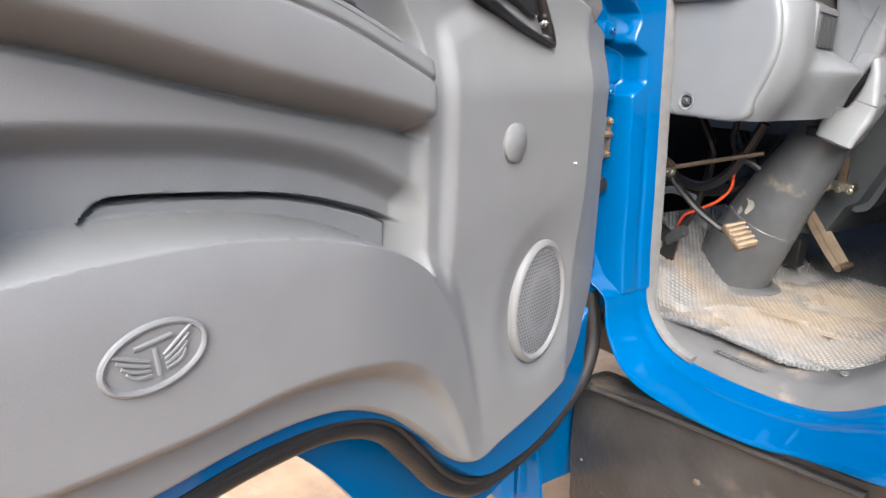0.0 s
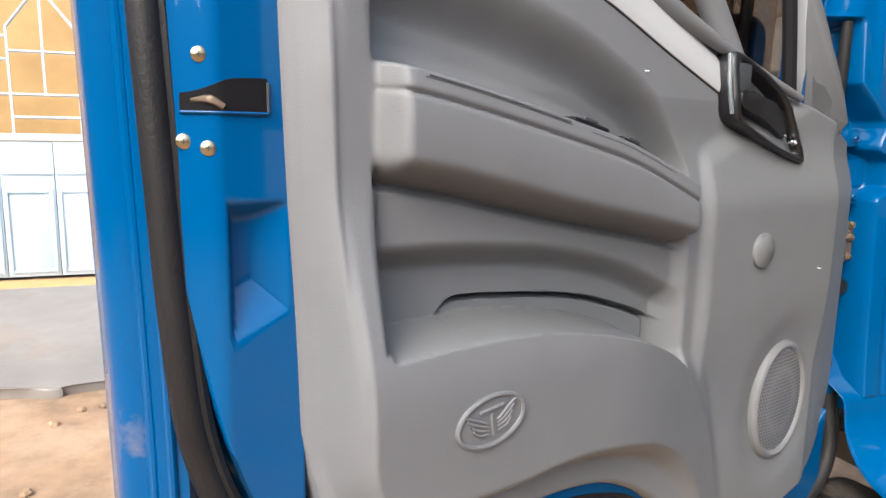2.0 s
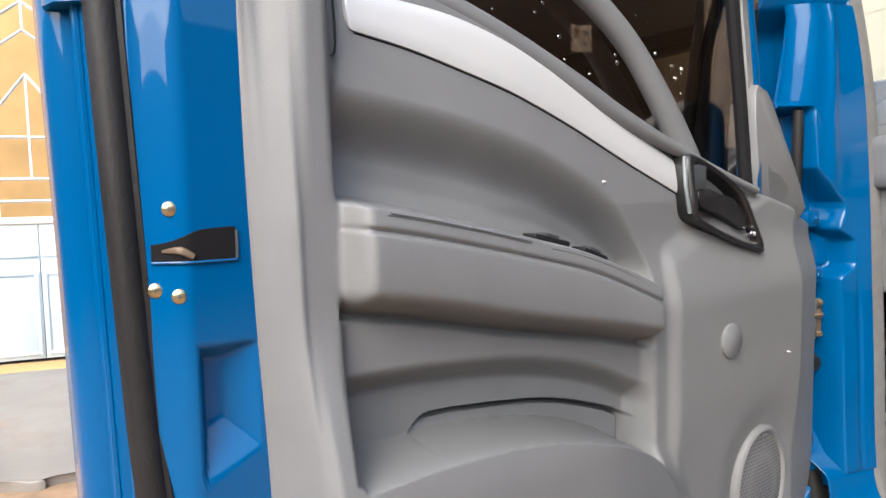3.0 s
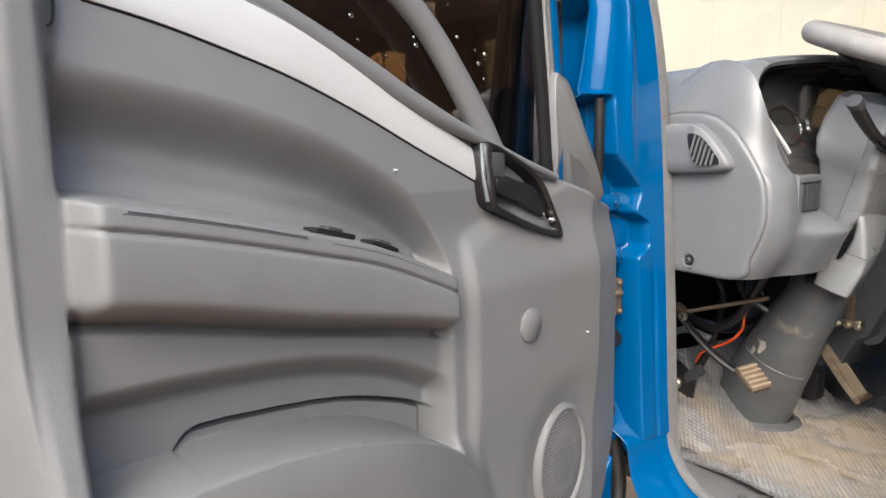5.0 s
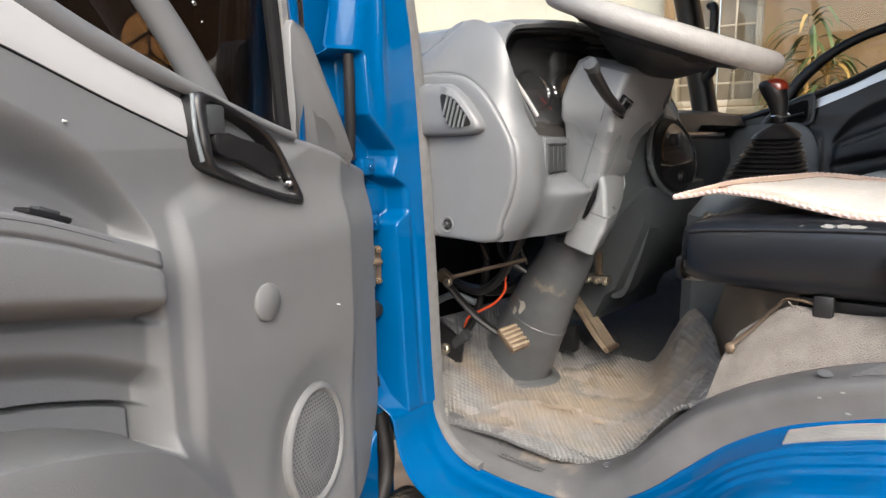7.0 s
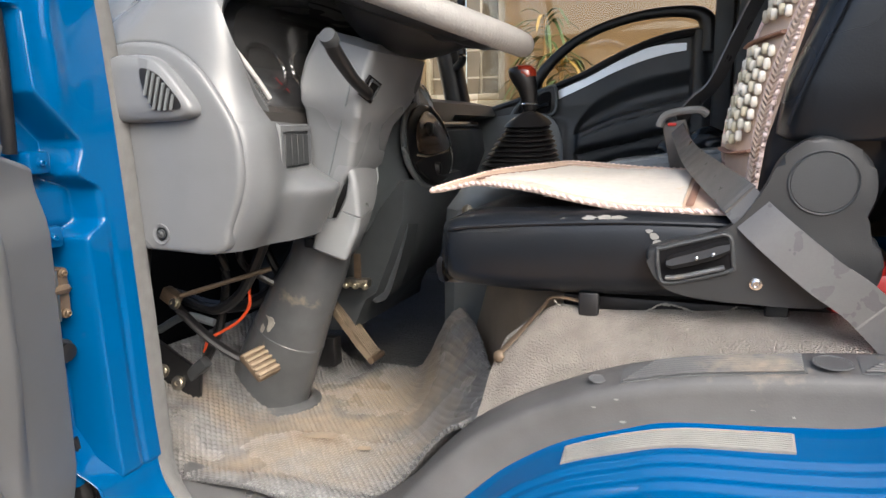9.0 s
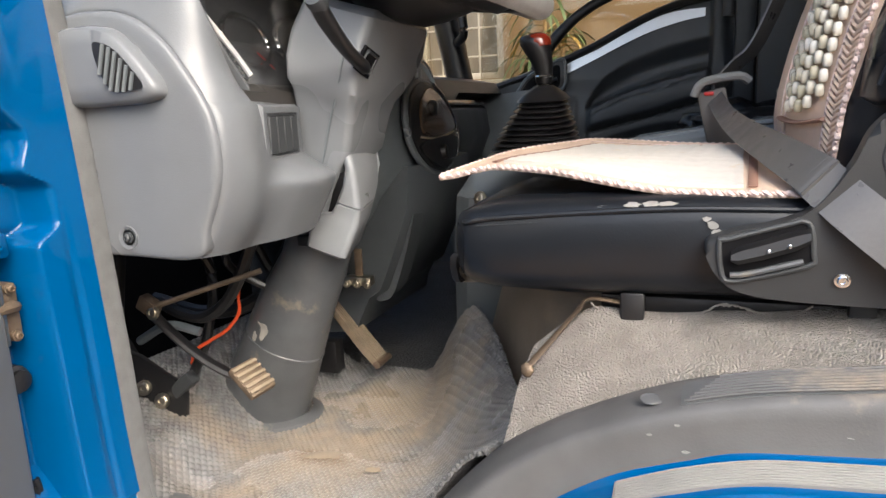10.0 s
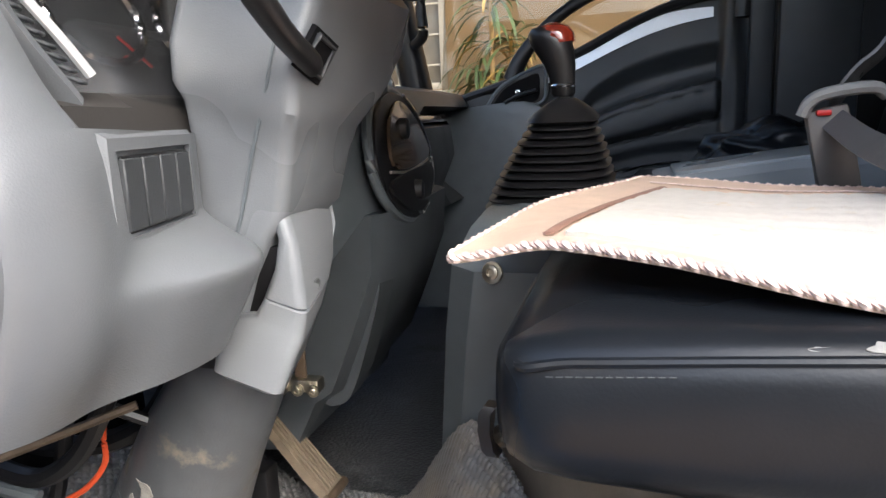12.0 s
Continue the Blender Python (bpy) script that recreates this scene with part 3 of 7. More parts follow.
tube([(a - 0.009 if b > -0.0145 or a > 0.85 else a, b + 0.006, c + (0.009 if a < 0.85 else 0.0)) for a, b, c in seal_line], 0.0055, 8, 7, up=(0, 1, 0), bm=bm)
part("weather_seal", bm, SEAL, door, "black rubber door seal, dusty")

# silver strip under the window
st_top = curve((0.352, 1.262), (0.45, 1.301), (0.542, 1.340), (0.61, 1.366), (0.672, 1.382), (0.72, 1.387), (0.778, 1.388))
st_low = curve((0.362, 1.230), (0.45, 1.262), (0.542, 1.298), (0.61, 1.321), (0.673, 1.338), (0.72, 1.349), (0.775, 1.358))
us3 = np.concatenate([np.linspace(0.353, 0.3605, 7), np.linspace(0.364, 0.770, 56), np.linspace(0.7725, 0.779, 10)])
vs3 = np.linspace(0, 1, 9)
lo3, hi3 = st_low(us3), st_top(us3)
k3 = np.sqrt(np.clip(1 - np.clip((us3 - 0.7735) / 0.0057, 0, 1) ** 2, 0.05, 1)) * np.sqrt(np.clip(1 - np.clip((0.356 - us3) / 0.0065, 0, 1) ** 2, 0.05, 1))
mid3 = (lo3 + hi3) / 2
Z3 = mid3 + (hi3 - lo3) * (vs3[:, None] - 0.5) * k3
U3 = np.repeat(us3[None], len(vs3), 0)
H3 = door_relief(U3, Z3) + 0.0018 + 0.0022 * (1 - (2 * vs3[:, None] - 1) ** 4)
part("trim_strip", slab(np.stack([U3, H3, Z3], -1), (0, -0.008, 0)), SILVER, door, "silver painted trim strip")

# shadow line below the strip, drawn as a thin black tube
part("strip_shadow", tube([(u, float(door_relief(u, float(st_low(u)) - 0.0012)) + 0.0002, float(st_low(u)) - 0.0012) for u in np.linspace(0.362, 0.772, 24)], 0.0007, 6, 2, up=(0, 1, 0)), CAVITY, door)
lip_us = np.linspace(0.772, 0.632, 14)
# thin tube in the smoother dash grey along the groove
part("ledge_lip", tube([(u, float(door_relief(u, float(arm_top(u)) - 0.007)) + 0.0004, float(arm_top(u)) - 0.0065) for u in lip_us], 0.0009, 6, 2, up=(0, 1, 0)), DASH, door, "thin smooth grey lip along the armrest groove")
for u0, u1 in ((0.775, 0.632), (0.606, 0.490)):
    part("ledge_line", tube([(u, float(door_relief(u, float(arm_top(u)) - 0.0085)) + 0.0002, float(arm_top(u)) - 0.0085) for u in np.linspace(u0, u1, 14)], 0.0004, 6, 2, up=(0, 1, 0)), SHROUD, door)

# raised lip of the window line, arch bar over the window and corner piece
bm = tube([(u, 0.030 - 0.16 * max(float(belt_line(u)) - 1.22, 0) - 0.010, float(belt_line(u)) - 0.004) for u in np.linspace(0.20, 0.87, 16)], [0.005, 0.005, 0.006, 0.008, 0.011, 0.0125, 0.0125, 0.0125, 0.0125, 0.0125, 0.0125, 0.0125], 10, 3, up=(0, 1, 0))
part("window_lip", bm, GREY, door)
arch = [(0.277, -0.022, 1.245), (0.300, -0.024, 1.285), (0.339, -0.028, 1.340), (0.394, -0.034, 1.402), (0.462, -0.040, 1.448), (0.545, -0.044, 1.482), (0.64, -0.047, 1.505), (0.74, -0.048, 1.512), (0.80, -0.046, 1.50), (0.82, -0.035, 1.44), (0.82, -0.02, 1.41)]
part("arch_bar", tube(arch, [0.021, 0.018, 0.0155, 0.0145, 0.0145, 0.015, 0.017, 0.02], 12, 6, flat=0.8, up=(0, 1, 0)), GREY, door, "grey curved bar across the window")
sail = [(0.006, 1.150), (0.046, 1.178), (0.098, 1.268), (0.131, 1.345), (0.142, 1.358), (0.171, 1.356), (0.186, 1.218), (0.12, 1.17)]
part("corner_piece", plate(rounded(sail, 3), 0.012, lambda a, b, c: Vector((a, 0.012 + c - 0.16 * max(b - 1.2, 0) - 0.27 * max(0.09 - a, 0) - 0.9 * max(float(belt_line(a)) + 0.003 - b, 0), b)), 0.004), GREY, door)
part("window_channel", tube([(0.195, 0.004, 1.20), (0.187, -0.008, 1.29), (0.180, -0.018, 1.354), (0.168, -0.036, 1.467), (0.146, -0.064, 1.66)], 0.009, 8, 6, up=(0, 1, 0)), CAVITY, door)
part("glass_run", tube([(0.180, 0.000, 1.20), (0.160, -0.020, 1.357), (0.146, -0.038, 1.47), (0.126, -0.066, 1.66)], 0.010, 8, 6, up=(0, 1, 0)), SHROUD, door, "grey rubber glass run")
part("window_frame_front", tube([(0.145, -0.022, 1.22), (0.133, -0.032, 1.36), (0.124, -0.048, 1.474), (0.112, -0.074, 1.66)], 0.016, 10, 6, up=(0, 1, 0)), BLUE, door, "blue window frame upright")
pane = [(0.07, 1.20), (0.05, 1.66), (0.94, 1.66), (0.92, 1.38), (0.80, 1.39), (0.60, 1.35), (0.40, 1.28)]
glass = part("window_pane", plate(pane, 0.004, lambda a, b, c: Vector((a, -0.050 + c - 0.05 * (b - 1.2), b))), TINT, door, "dark tinted window glass with rain drops")
glass.visible_shadow = False
rnd = random.Random(12)
bm = bmesh.new()
for k in range(110):
    a, b, r = rnd.uniform(0.25, 0.90), rnd.uniform(1.30, 1.62), rnd.uniform(0.0012, 0.0034)
    lathe([(r, 0.0), (r * 0.8, r * 0.35), (r * 0.4, r * 0.5), (0.0003, r * 0.55)], (a, -0.0455 - 0.05 * (b - 1.2), b), (0, 1, 0), 8, bm)
tagged(part("rain_drops", bm, DROP, glass, "clear rain drops"), kind="stuff")
part("window_frame_rear", tube([(0.945, -0.05, 1.36), (0.945, -0.058, 1.52), (0.93, -0.065, 1.66)], 0.024, 10, 5, up=(0, 1, 0)), BLUE, door)
part("window_frame_top", tube([(0.172, -0.07, 1.655), (0.5, -0.07, 1.70), (0.93, -0.065, 1.665)], 0.02, 10, 5, up=(0, 1, 0)), BLUE, door)

# blanking outline near the top of the latch side
bm = tube([(0.822, 0.0055, 1.425), (0.824, 0.0155, 1.345), (0.815, 0.0165, 1.335), (0.80, 0.0165, 1.335), (0.792, 0.0155, 1.345), (0.79, 0.006, 1.41)], 0.0012, 6, 4, up=(0, 1, 0))
part("cover_seam", bm, BLACK, door)

# inside handle in its bowl
hb = [(0.357, 1.272), (0.318, 1.262), (0.282, 1.246), (0.253, 1.226), (0.226, 1.190), (0.204, 1.156), (0.222, 1.156), (0.28, 1.172), (0.33, 1.190), (0.358, 1.204), (0.362, 1.236)]


def on_door(a, b, c):
    return Vector((a, 0.020 - 0.16 * max(b - 1.22, 0) + c, b))


bezel = part("handle_bowl", bmesh.new(), BLACK, door, "black inside handle recess")
bm = bmesh.new()
ring = rounded(hb, 4)
cu, cz = 0.285, 1.214
steps = [(1.0, -0.012), (1.0, 0.010), (0.96, 0.014), (0.88, 0.013), (0.82, 0.008), (0.76, -0.012), (0.4, -0.016), (0.02, -0.016)]
loft([[on_door(cu + (a - cu) * k, cz + (b - cz) * k, c) for a, b in ring] for k, c in steps], bm=bm)
bmesh.ops.recalc_face_normals(bm, faces=bm.faces)
bm.to_mesh(bezel.data)
bm.free()
bezel.data.polygons.foreach_set("use_smooth", [True] * len(bezel.data.polygons))
part("pull_lever", plate(rounded([(0.338, 1.214), (0.30, 1.205), (0.245, 1.182), (0.238, 1.196), (0.262, 1.218), (0.30, 1.228), (0.335, 1.236)], 4), 0.018, lambda a, b, c: on_door(a, b, c - 0.010), 0.005), BLACK, bezel)
part("lock_slide", box((0.026, 0.012, 0.030), on_door(0.335, 1.247, 0.004), 0.004), DARK, bezel)
bolt(on_door(0.231, 1.178, 0.009), (0, 1, 0), 0.0035, CHROME, bezel, "screw")
part("bowl_edge", tube([on_door(0.362, 1.207, 0.009), on_door(0.366, 1.236, 0.009), on_door(0.360, 1.270, 0.008)], 0.0024, 8, 5), SLATE, bezel)

# window switches on the armrest ledge, finger slot, small fixings
for k, (u0, u1) in enumerate(((0.612, 0.566), (0.548, 0.512))):
    um = (u0 + u1) / 2
    zt = float(arm_top(um)) + 0.005
    slope = math.degrees(math.atan2(float(arm_top(u0) - arm_top(u1)), u0 - u1))
    sw = part("window_switch", box((u0 - u1, 0.018, 0.005), (um, 0.030, zt - 0.004), 0.002, (0, -slope, 0)), BLACK, door, "black window switch, worn")
    part("rocker", box((0.018, 0.012, 0.004), (um, 0.032, zt - 0.0005), 0.0015, (0, -slope, 0)), DARK, sw)
part("plug", lathe([(0.001, -0.004), (0.0205, -0.004), (0.0205, 0.003), (0.018, 0.0052), (0.001, 0.0058)], (0.290, float(door_relief(0.290, 1.055)), 1.055), (0, 1, 0), 28), GREY, door, "round grey blanking plug")
for u, z in ((0.150, 1.020), (0.497, 1.243)):
    bolt((u, float(door_relief(u, z)) - 0.001, z), (0, 1, 0), 0.0009, SILVER, door, "screw")

# loudspeaker grille: rim and a domed disc pierced in rows
spk = (0.196, 0.850)
sn = 0.027


def on_speaker(a, r, c):
    return Vector((spk[0] + 0.063 * r * math.cos(a), sn + c, spk[1] + 0.080 * r * math.sin(a)))


angles = [2 * math.pi * k / 40 for k in range(40)]
grille = part("speaker_grille", loft([[on_speaker(a, r, c) for a in angles] for r, c in ((1.0, -0.012), (1.0, 0.001), (0.97, 0.0045), (0.91, 0.006), (0.87, 0.0045), (0.85, 0.002), (0.5, 0.0045), (0.02, 0.005))]), GREY, door, "oval grey loudspeaker grille")
verts, faces = [], []
for i in range(-11, 12):
    for j in range(-15, 16):
        x, y = (i + 0.5 * (j % 2)) * 0.0052, j * 0.0047
        if (x / 0.052) ** 2 + (y / 0.066) ** 2 < 1:
            k = len(verts)
            c = Vector((spk[0] + x, sn + 0.0024 + 0.0028 * (1 - (x / 0.052) ** 2 - (y / 0.066) ** 2), spk[1] + y))
            verts += [c + Vector((0.0018 * math.cos(q), 0.0, 0.0018 * math.sin(q))) for q in (0.5, 1.6, 2.6, 3.7, 4.7, 5.8)] + [c + Vector((0, 0.0007, 0))]
            faces += [(k + q, k + (q + 1) % 6, k + 6) for q in range(6)]
tagged(part("perforated_mesh", (verts, faces), DARK, grille), kind="stuff")

# oval relief badge: a ring, a stem and feathered bars
eu, ez = 0.718, 0.964
en = float(door_relief(eu, ez))


def on_badge(a, b, c=0.0):
    t = radians(7)
    return Vector((eu - (a * math.cos(t) - b * math.sin(t)), float(door_relief(eu, ez)) + c, ez + a * math.sin(t) + b * math.cos(t)))


badge = part("badge", plate([(0.034 * math.cos(a), 0.0205 * math.sin(a)) for a in angles], 0.0012, on_badge), GREY, door, "oval moulded badge with plain wing bars")
part("badge_ring", tube([on_badge(0.033 * math.cos(a), 0.0198 * math.sin(a), 0.0014) for a in angles[::2]], 0.0022, 8, 2, True, up=(0, 1, 0)), GREY, badge)
for s in (-1, 1):
    for k in range(4):
        part("wing_bar", tube([on_badge(s * 0.005, -0.010 + 0.003 * k, 0.002), on_badge(s * 0.014, -0.008 + 0.0042 * k, 0.0022), on_badge(s * (0.019 + 0.002 * k), -0.003 + 0.0046 * k, 0.002)], 0.0013, 6, 4, up=(0, 1, 0)), GREY, badge)
part("stem_bar", tube([on_badge(0, -0.012, 0.002), on_badge(0, 0.006, 0.002)], 0.0016, 6, 2, up=(0, 1, 0)), GREY, badge)
part("cross_bar", tube([on_badge(-0.012, 0.010, 0.002), on_badge(0.012, 0.010, 0.002)], 0.0016, 6, 2, up=(0, 1, 0)), GREY, badge)

# latch slot and its screws on the shut face


def shut_face(u, up=0.0):
    return 0.006 - 0.020 * float(ease(0.898, 0.930, u)) + up


slot_top = curve((0.866, 1.2150), (0.880, 1.2148), (0.896, 1.2130), (0.906, 1.2085), (0.914, 1.2055), (0.921, 1.2042))
slot_us = np.linspace(0.869, 0.9205, 16)
rows = [[(u, shut_face(u, 0.0012), z0 + (z1 - z0) * k) for u, z0, z1 in ((u, 1.1915, float(slot_top(u))) for u in slot_us)] for k in (0, 0.5, 1)]
# flat black plate: the shade inside the slot is put into its colour
latch = part("latch_slot", slab(np.array(rows), (0, -0.004, 0)), CAVITY, door, "flat black plate for the shaded latch opening")
part("slot_lip", tube([(u, shut_face(u, 0.0016), 1.1925) for u in slot_us[::3]], 0.0010, 6, 2), BLUE, latch)
part("slot_side", tube([(0.8685, shut_face(0.868, 0.0014), 1.1935), (0.8685, shut_face(0.868, 0.0014), 1.2125)], 0.0010, 6, 2), DARK, latch)
part("latch_claw", tube([(0.915, shut_face(0.915, 0.001), 1.200), (0.906, shut_face(0.906, 0.0026), 1.2005), (0.898, shut_face(0.898, 0.002), 1.196)], [0.001, 0.0028, 0.002], 8, 4, flat=0.6, up=(0, 1, 0)), RUST, latch)
for u, z in ((0.910, 1.228), (0.919, 1.174), (0.907, 1.170)):
    flat_screw((u, shut_face(u), z), (0.35 if u > 0.9 else 0.1, 1, 0), 0.0050, door)


# ---- cab body ----
# Truck space: x towards the truck's rear, y across into the cab, z up.
OPENING = [(-0.16, 1.95), (-0.10, 1.72), (-0.038, 1.455), (-0.016, 1.275), (0.002, 1.0), (0.012, 0.83), (0.028, 0.755), (0.085, 0.708), (0.20, 0.700), (0.30, 0.712), (0.37, 0.752), (0.43, 0.805), (0.48, 0.850),
           (0.54, 0.889), (0.60, 0.912), (0.655, 0.928), (0.755, 0.938), (0.83, 0.950), (0.92, 0.985), (1.0, 1.08), (1.03, 1.35), (1.02, 1.75), (0.95, 1.93), (0.60, 1.98), (0.10, 1.99)]
opening = [(p.x, p.y) for p in spline([(a, b, 0) for a, b in OPENING], 22, True)]


def sweep_opening(profile, closed=True, trimmed=False, span=None, arch_profile=None):
    """Carries a profile of (outward distance, y) pairs round the door opening."""
    n, rings = len(opening), []
    for i, (x, z) in enumerate(opening):
        ax, az = opening[i - 14]
        bx, bz = opening[(i + 14) % n]
        tx, tz = bx - ax, bz - az
        run = math.hypot(tx, tz)
        ox, oz = tz / run, -tx / run
        s = abs(tx) / run
        # ahead of the wheel arch the sill is narrow and shallow
        low = float(ease(0.47, 0.30, x) * ease(0.95, 0.77, z)) if trimmed else 0.0
        over = float(ease(0.37, 0.50, x) * ease(1.06, 0.98, z))
        ring = []
        for k, (d, y) in enumerate(profile):
            if trimmed and -0.024 <= y < 0.1205 and k < len(profile) - 20:
                q = (0.130 - y) / 0.16
                d += (0.112 * q ** 1.3 + 0.010 * math.exp(-((q - 0.30) / 0.10) ** 2) - d) * low
            if arch_profile:
                d, y = d + (arch_profile[k][0] - d) * over, y + (arch_profile[k][1] - y) * over
            # the upright pillars lie flat; the front one sinks behind its pressed panel
            upright = 0.064 * (0.130 - y)
            if trimmed and x < 0.1 and y < 0.121:
                upright += 0.075 * float(ease(0.79, 0.825, z) * ease(1.52, 1.49, z))
            e = (upright + (d - upright) * s) * (1 - 0.74 * low)
            px = x + e * ox
            if x < 0.12 and z < 0.95 and ox < 0:
                px = max(px, -0.066)
            ring.append(Vector((px, 0.130 - (0.130 - y) * (1 - 0.40 * low), z + e * oz)))
        rings.append(ring)
    if span:
        return loft(rings[span[0]:span[1]], closed=True, caps=True)
    return loft(rings, closed=closed, caps=False, loop=True)


cab = thing("truck_cab", "blue steel cab of a light truck, dusty and lightly scratched", "truck cab")


def eased(profile, r):
    """Rounds the corners of a closed profile."""
    out = []
    for i, b in enumerate(profile):
        a, c, b = Vector(profile[i - 1]), Vector(profile[(i + 1) % len(profile)]), Vector(b)
        p, q = b + (a - b) * min(0.45, r / max((a - b).length, 1e-6)), b + (c - b) * min(0.45, r / max((c - b).length, 1e-6))
        out += [tuple(p.lerp(b, t).lerp(b.lerp(q, t), t)) for t in (0, 0.33, 0.67, 1)]
    return out


part("door_frame", sweep_opening(eased([(0.0, 0.130), (0.003, 0.124), (0.012, 0.1205), (0.026, 0.1125), (0.0295, 0.109), (0.0305, 0.097), (0.045, 0.090), (0.046, 0.077), (0.060, 0.071), (0.061, 0.058),
                                  (0.075, 0.050), (0.076, 0.034), (0.089, 0.022), (0.091, -0.008), (0.094, -0.024), (0.12, -0.03), (0.12, 0.0), (0.10, 0.03), (0.06, 0.128), (0.01, 0.131)], 0.0032), trimmed=True, arch_profile=eased([(0.0, 0.154), (0.003, 0.150), (0.008, 0.143), (0.015, 0.123), (0.0175, 0.113), (0.0245, 0.1105), (0.0255, 0.1035), (0.034, 0.1005), (0.035, 0.0935), (0.042, 0.090), (0.045, 0.080),
                                  (0.050, 0.069), (0.054, 0.062), (0.079, 0.050), (0.12, 0.045), (0.16, 0.045), (0.16, 0.08), (0.12, 0.10), (0.06, 0.15), (0.01, 0.155)], 0.0026)), BLUE, cab, "stepped blue door frame", 60)
# pressed panel of the front pillar: a flat face beside the opening, a step down to the hinge recess, and a pocket
front_line = [(z, x) for x, z in opening[:7 * 22]][::-1]
pz, py = np.meshgrid(np.arange(0.766, 1.512, 0.0025), np.concatenate([np.arange(0.1235, 0.105, -0.003), np.arange(0.105, -0.0362, -0.0013)]), indexing="ij")
pocket = ease(1.170, 1.148, pz) * ease(1.092, 1.116, pz)
fold = 0.058 + 0.010 * ease(1.17, 1.20, pz) - 0.048 * np.clip((pz - 1.208) / 0.054, 0, 1) + 0.028 * pocket
step = 0.050 * ease(fold + 0.009, fold - 0.009, py) * (1 - 0.25 * pocket) * ease(1.354, 1.340, pz)
step = step - 0.0045 * np.exp(-((py - 0.056) / 0.010) ** 2) * ease(1.20, 1.30, pz) + 0.016 * ease(0.022, -0.036, py) * ease(1.345, 1.36, pz)
step = step + 0.0025 * np.exp(-((py - 0.098) / 0.005) ** 2) * ease(1.20, 1.0, pz)
py = 0.1235 - (0.1235 - py) * (1 - 0.30 * np.clip((pz - 1.34) / 0.15, 0, 1))
px_ = np.interp(pz, [a for a, b in front_line], [b for a, b in front_line]) - 0.064 * (0.130 - py) - step + 0.002 - 0.032 * ease(0.800, 0.768, pz)
part("pillar_panel", slab(np.stack([px_, py, pz], -1), (-0.005, 0, 0)), BLUE, cab, "pressed blue hinge pillar", 50)
strip_prof = [(0.003, 0.124), (-0.002, 0.119), (-0.008, 0.120), (-0.011, 0.127), (-0.009, 0.136), (-0.003, 0.139), (0.003, 0.135)]
ahead = next(i for i, (x, z) in enumerate(opening) if x > 0.11 and z < 0.74)
behind = next(i for i, (x, z) in enumerate(opening) if x > 0.93 and z > 1.0)
part("edge_strip", sweep_opening(strip_prof, span=(0, ahead)), STRIP, cab, "grey flocked edge strip")
part("edge_strip", sweep_opening(strip_prof, span=(behind, len(opening))), STRIP, cab, "grey flocked edge strip")

part("inner_lining", sweep_opening([(0.008, 0.134), (0.003, 0.137), (0.006, 0.146), (0.03, 0.150), (0.05, 0.150), (0.05, 0.134)], arch_profile=[(0.008, 0.160), (0.003, 0.163), (0.006, 0.172), (0.03, 0.176), (0.05, 0.176), (0.05, 0.160)]), STRIP, cab)
# front corner panel, roof, back wall, far side and nose close the cab
part("front_corner", loft([[Vector((x, y, z)) for x, y in ((-0.09 + 0.10 * (1.0 - z) * k, -0.055), (-0.10 + 0.10 * (1.0 - z) * k, -0.075), (-0.45, -0.06), (-0.62, 0.05), (-0.66, 0.25), (-0.60, 0.26), (-0.40, 0.02), (-0.14, 0.0))]
                                for z, k in ((0.42, 0.3), (0.7, 0.3), (1.0, 0.3), (1.25, 0.3))]), BLUE, cab)
part("roof", box((1.45, 1.85, 0.05), (0.48, 0.96, 2.03), 0.02), BLUE, cab)
# out of view; made pale to bounce light into the dim cab
part("headliner", box((1.35, 1.72, 0.02), (0.48, 0.96, 1.99), 0.008), PALE, cab, "light grey headliner")
part("back_wall", box((0.05, 1.80, 1.45), (1.20, 0.96, 1.33), 0.01), DARK, cab)
part("quarter_panel", box((0.16, 0.08, 1.05), (1.145, 0.09, 1.48), 0.02), BLUE, cab)
part("pillar_cover", tube([(1.03, 0.20, 1.0), (1.05, 0.20, 1.5), (1.02, 0.20, 1.95)], 0.05, 12, 4, flat=0.9), DARK, cab)
part("nose", box((0.06, 1.75, 0.80), (-0.62, 0.98, 0.82), 0.02), BLUE, cab)
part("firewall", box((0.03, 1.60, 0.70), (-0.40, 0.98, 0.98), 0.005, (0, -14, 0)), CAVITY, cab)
part("screen_header", box((0.10, 1.70, 0.10), (-0.16, 0.96, 1.96), 0.02), DARK, cab)
pillar_in = part("pillar_trim", tube([(-0.06, 0.135, 1.40), (-0.10, 0.14, 1.62), (-0.18, 0.15, 1.96)], 0.020, 10, 5, flat=0.8), SILL, cab)
far_pillar = part("far_pillar", tube([(-0.10, 1.62, 1.28), (-0.15, 1.60, 1.55), (-0.24, 1.58, 1.98)], 0.050, 12, 5, flat=0.8), BLACK, cab, "black windscreen pillar with a grab handle")
part("grab_handle", tube([(-0.08, 1.555, 1.62), (-0.055, 1.525, 1.60), (-0.055, 1.52, 1.48), (-0.05, 1.515, 1.42), (-0.08, 1.545, 1.40)], 0.013, 10, 6), BLACK, far_pillar)
screen = part("windscreen", plate([(0.16, 1.30), (1.62, 1.30), (1.58, 1.97), (0.18, 1.97)], 0.005, lambda a, b, c: Vector((-0.16 - 0.16 * (b - 1.3) + c - 0.12 * math.sin((a - 0.1) / 1.6 * math.pi), a, b))), CLEAR, cab, "clear windscreen")
screen.visible_shadow = False
part("far_side", box((1.9, 0.05, 0.90), (0.25, 1.76, 0.82), 0.01), BLUE, cab)
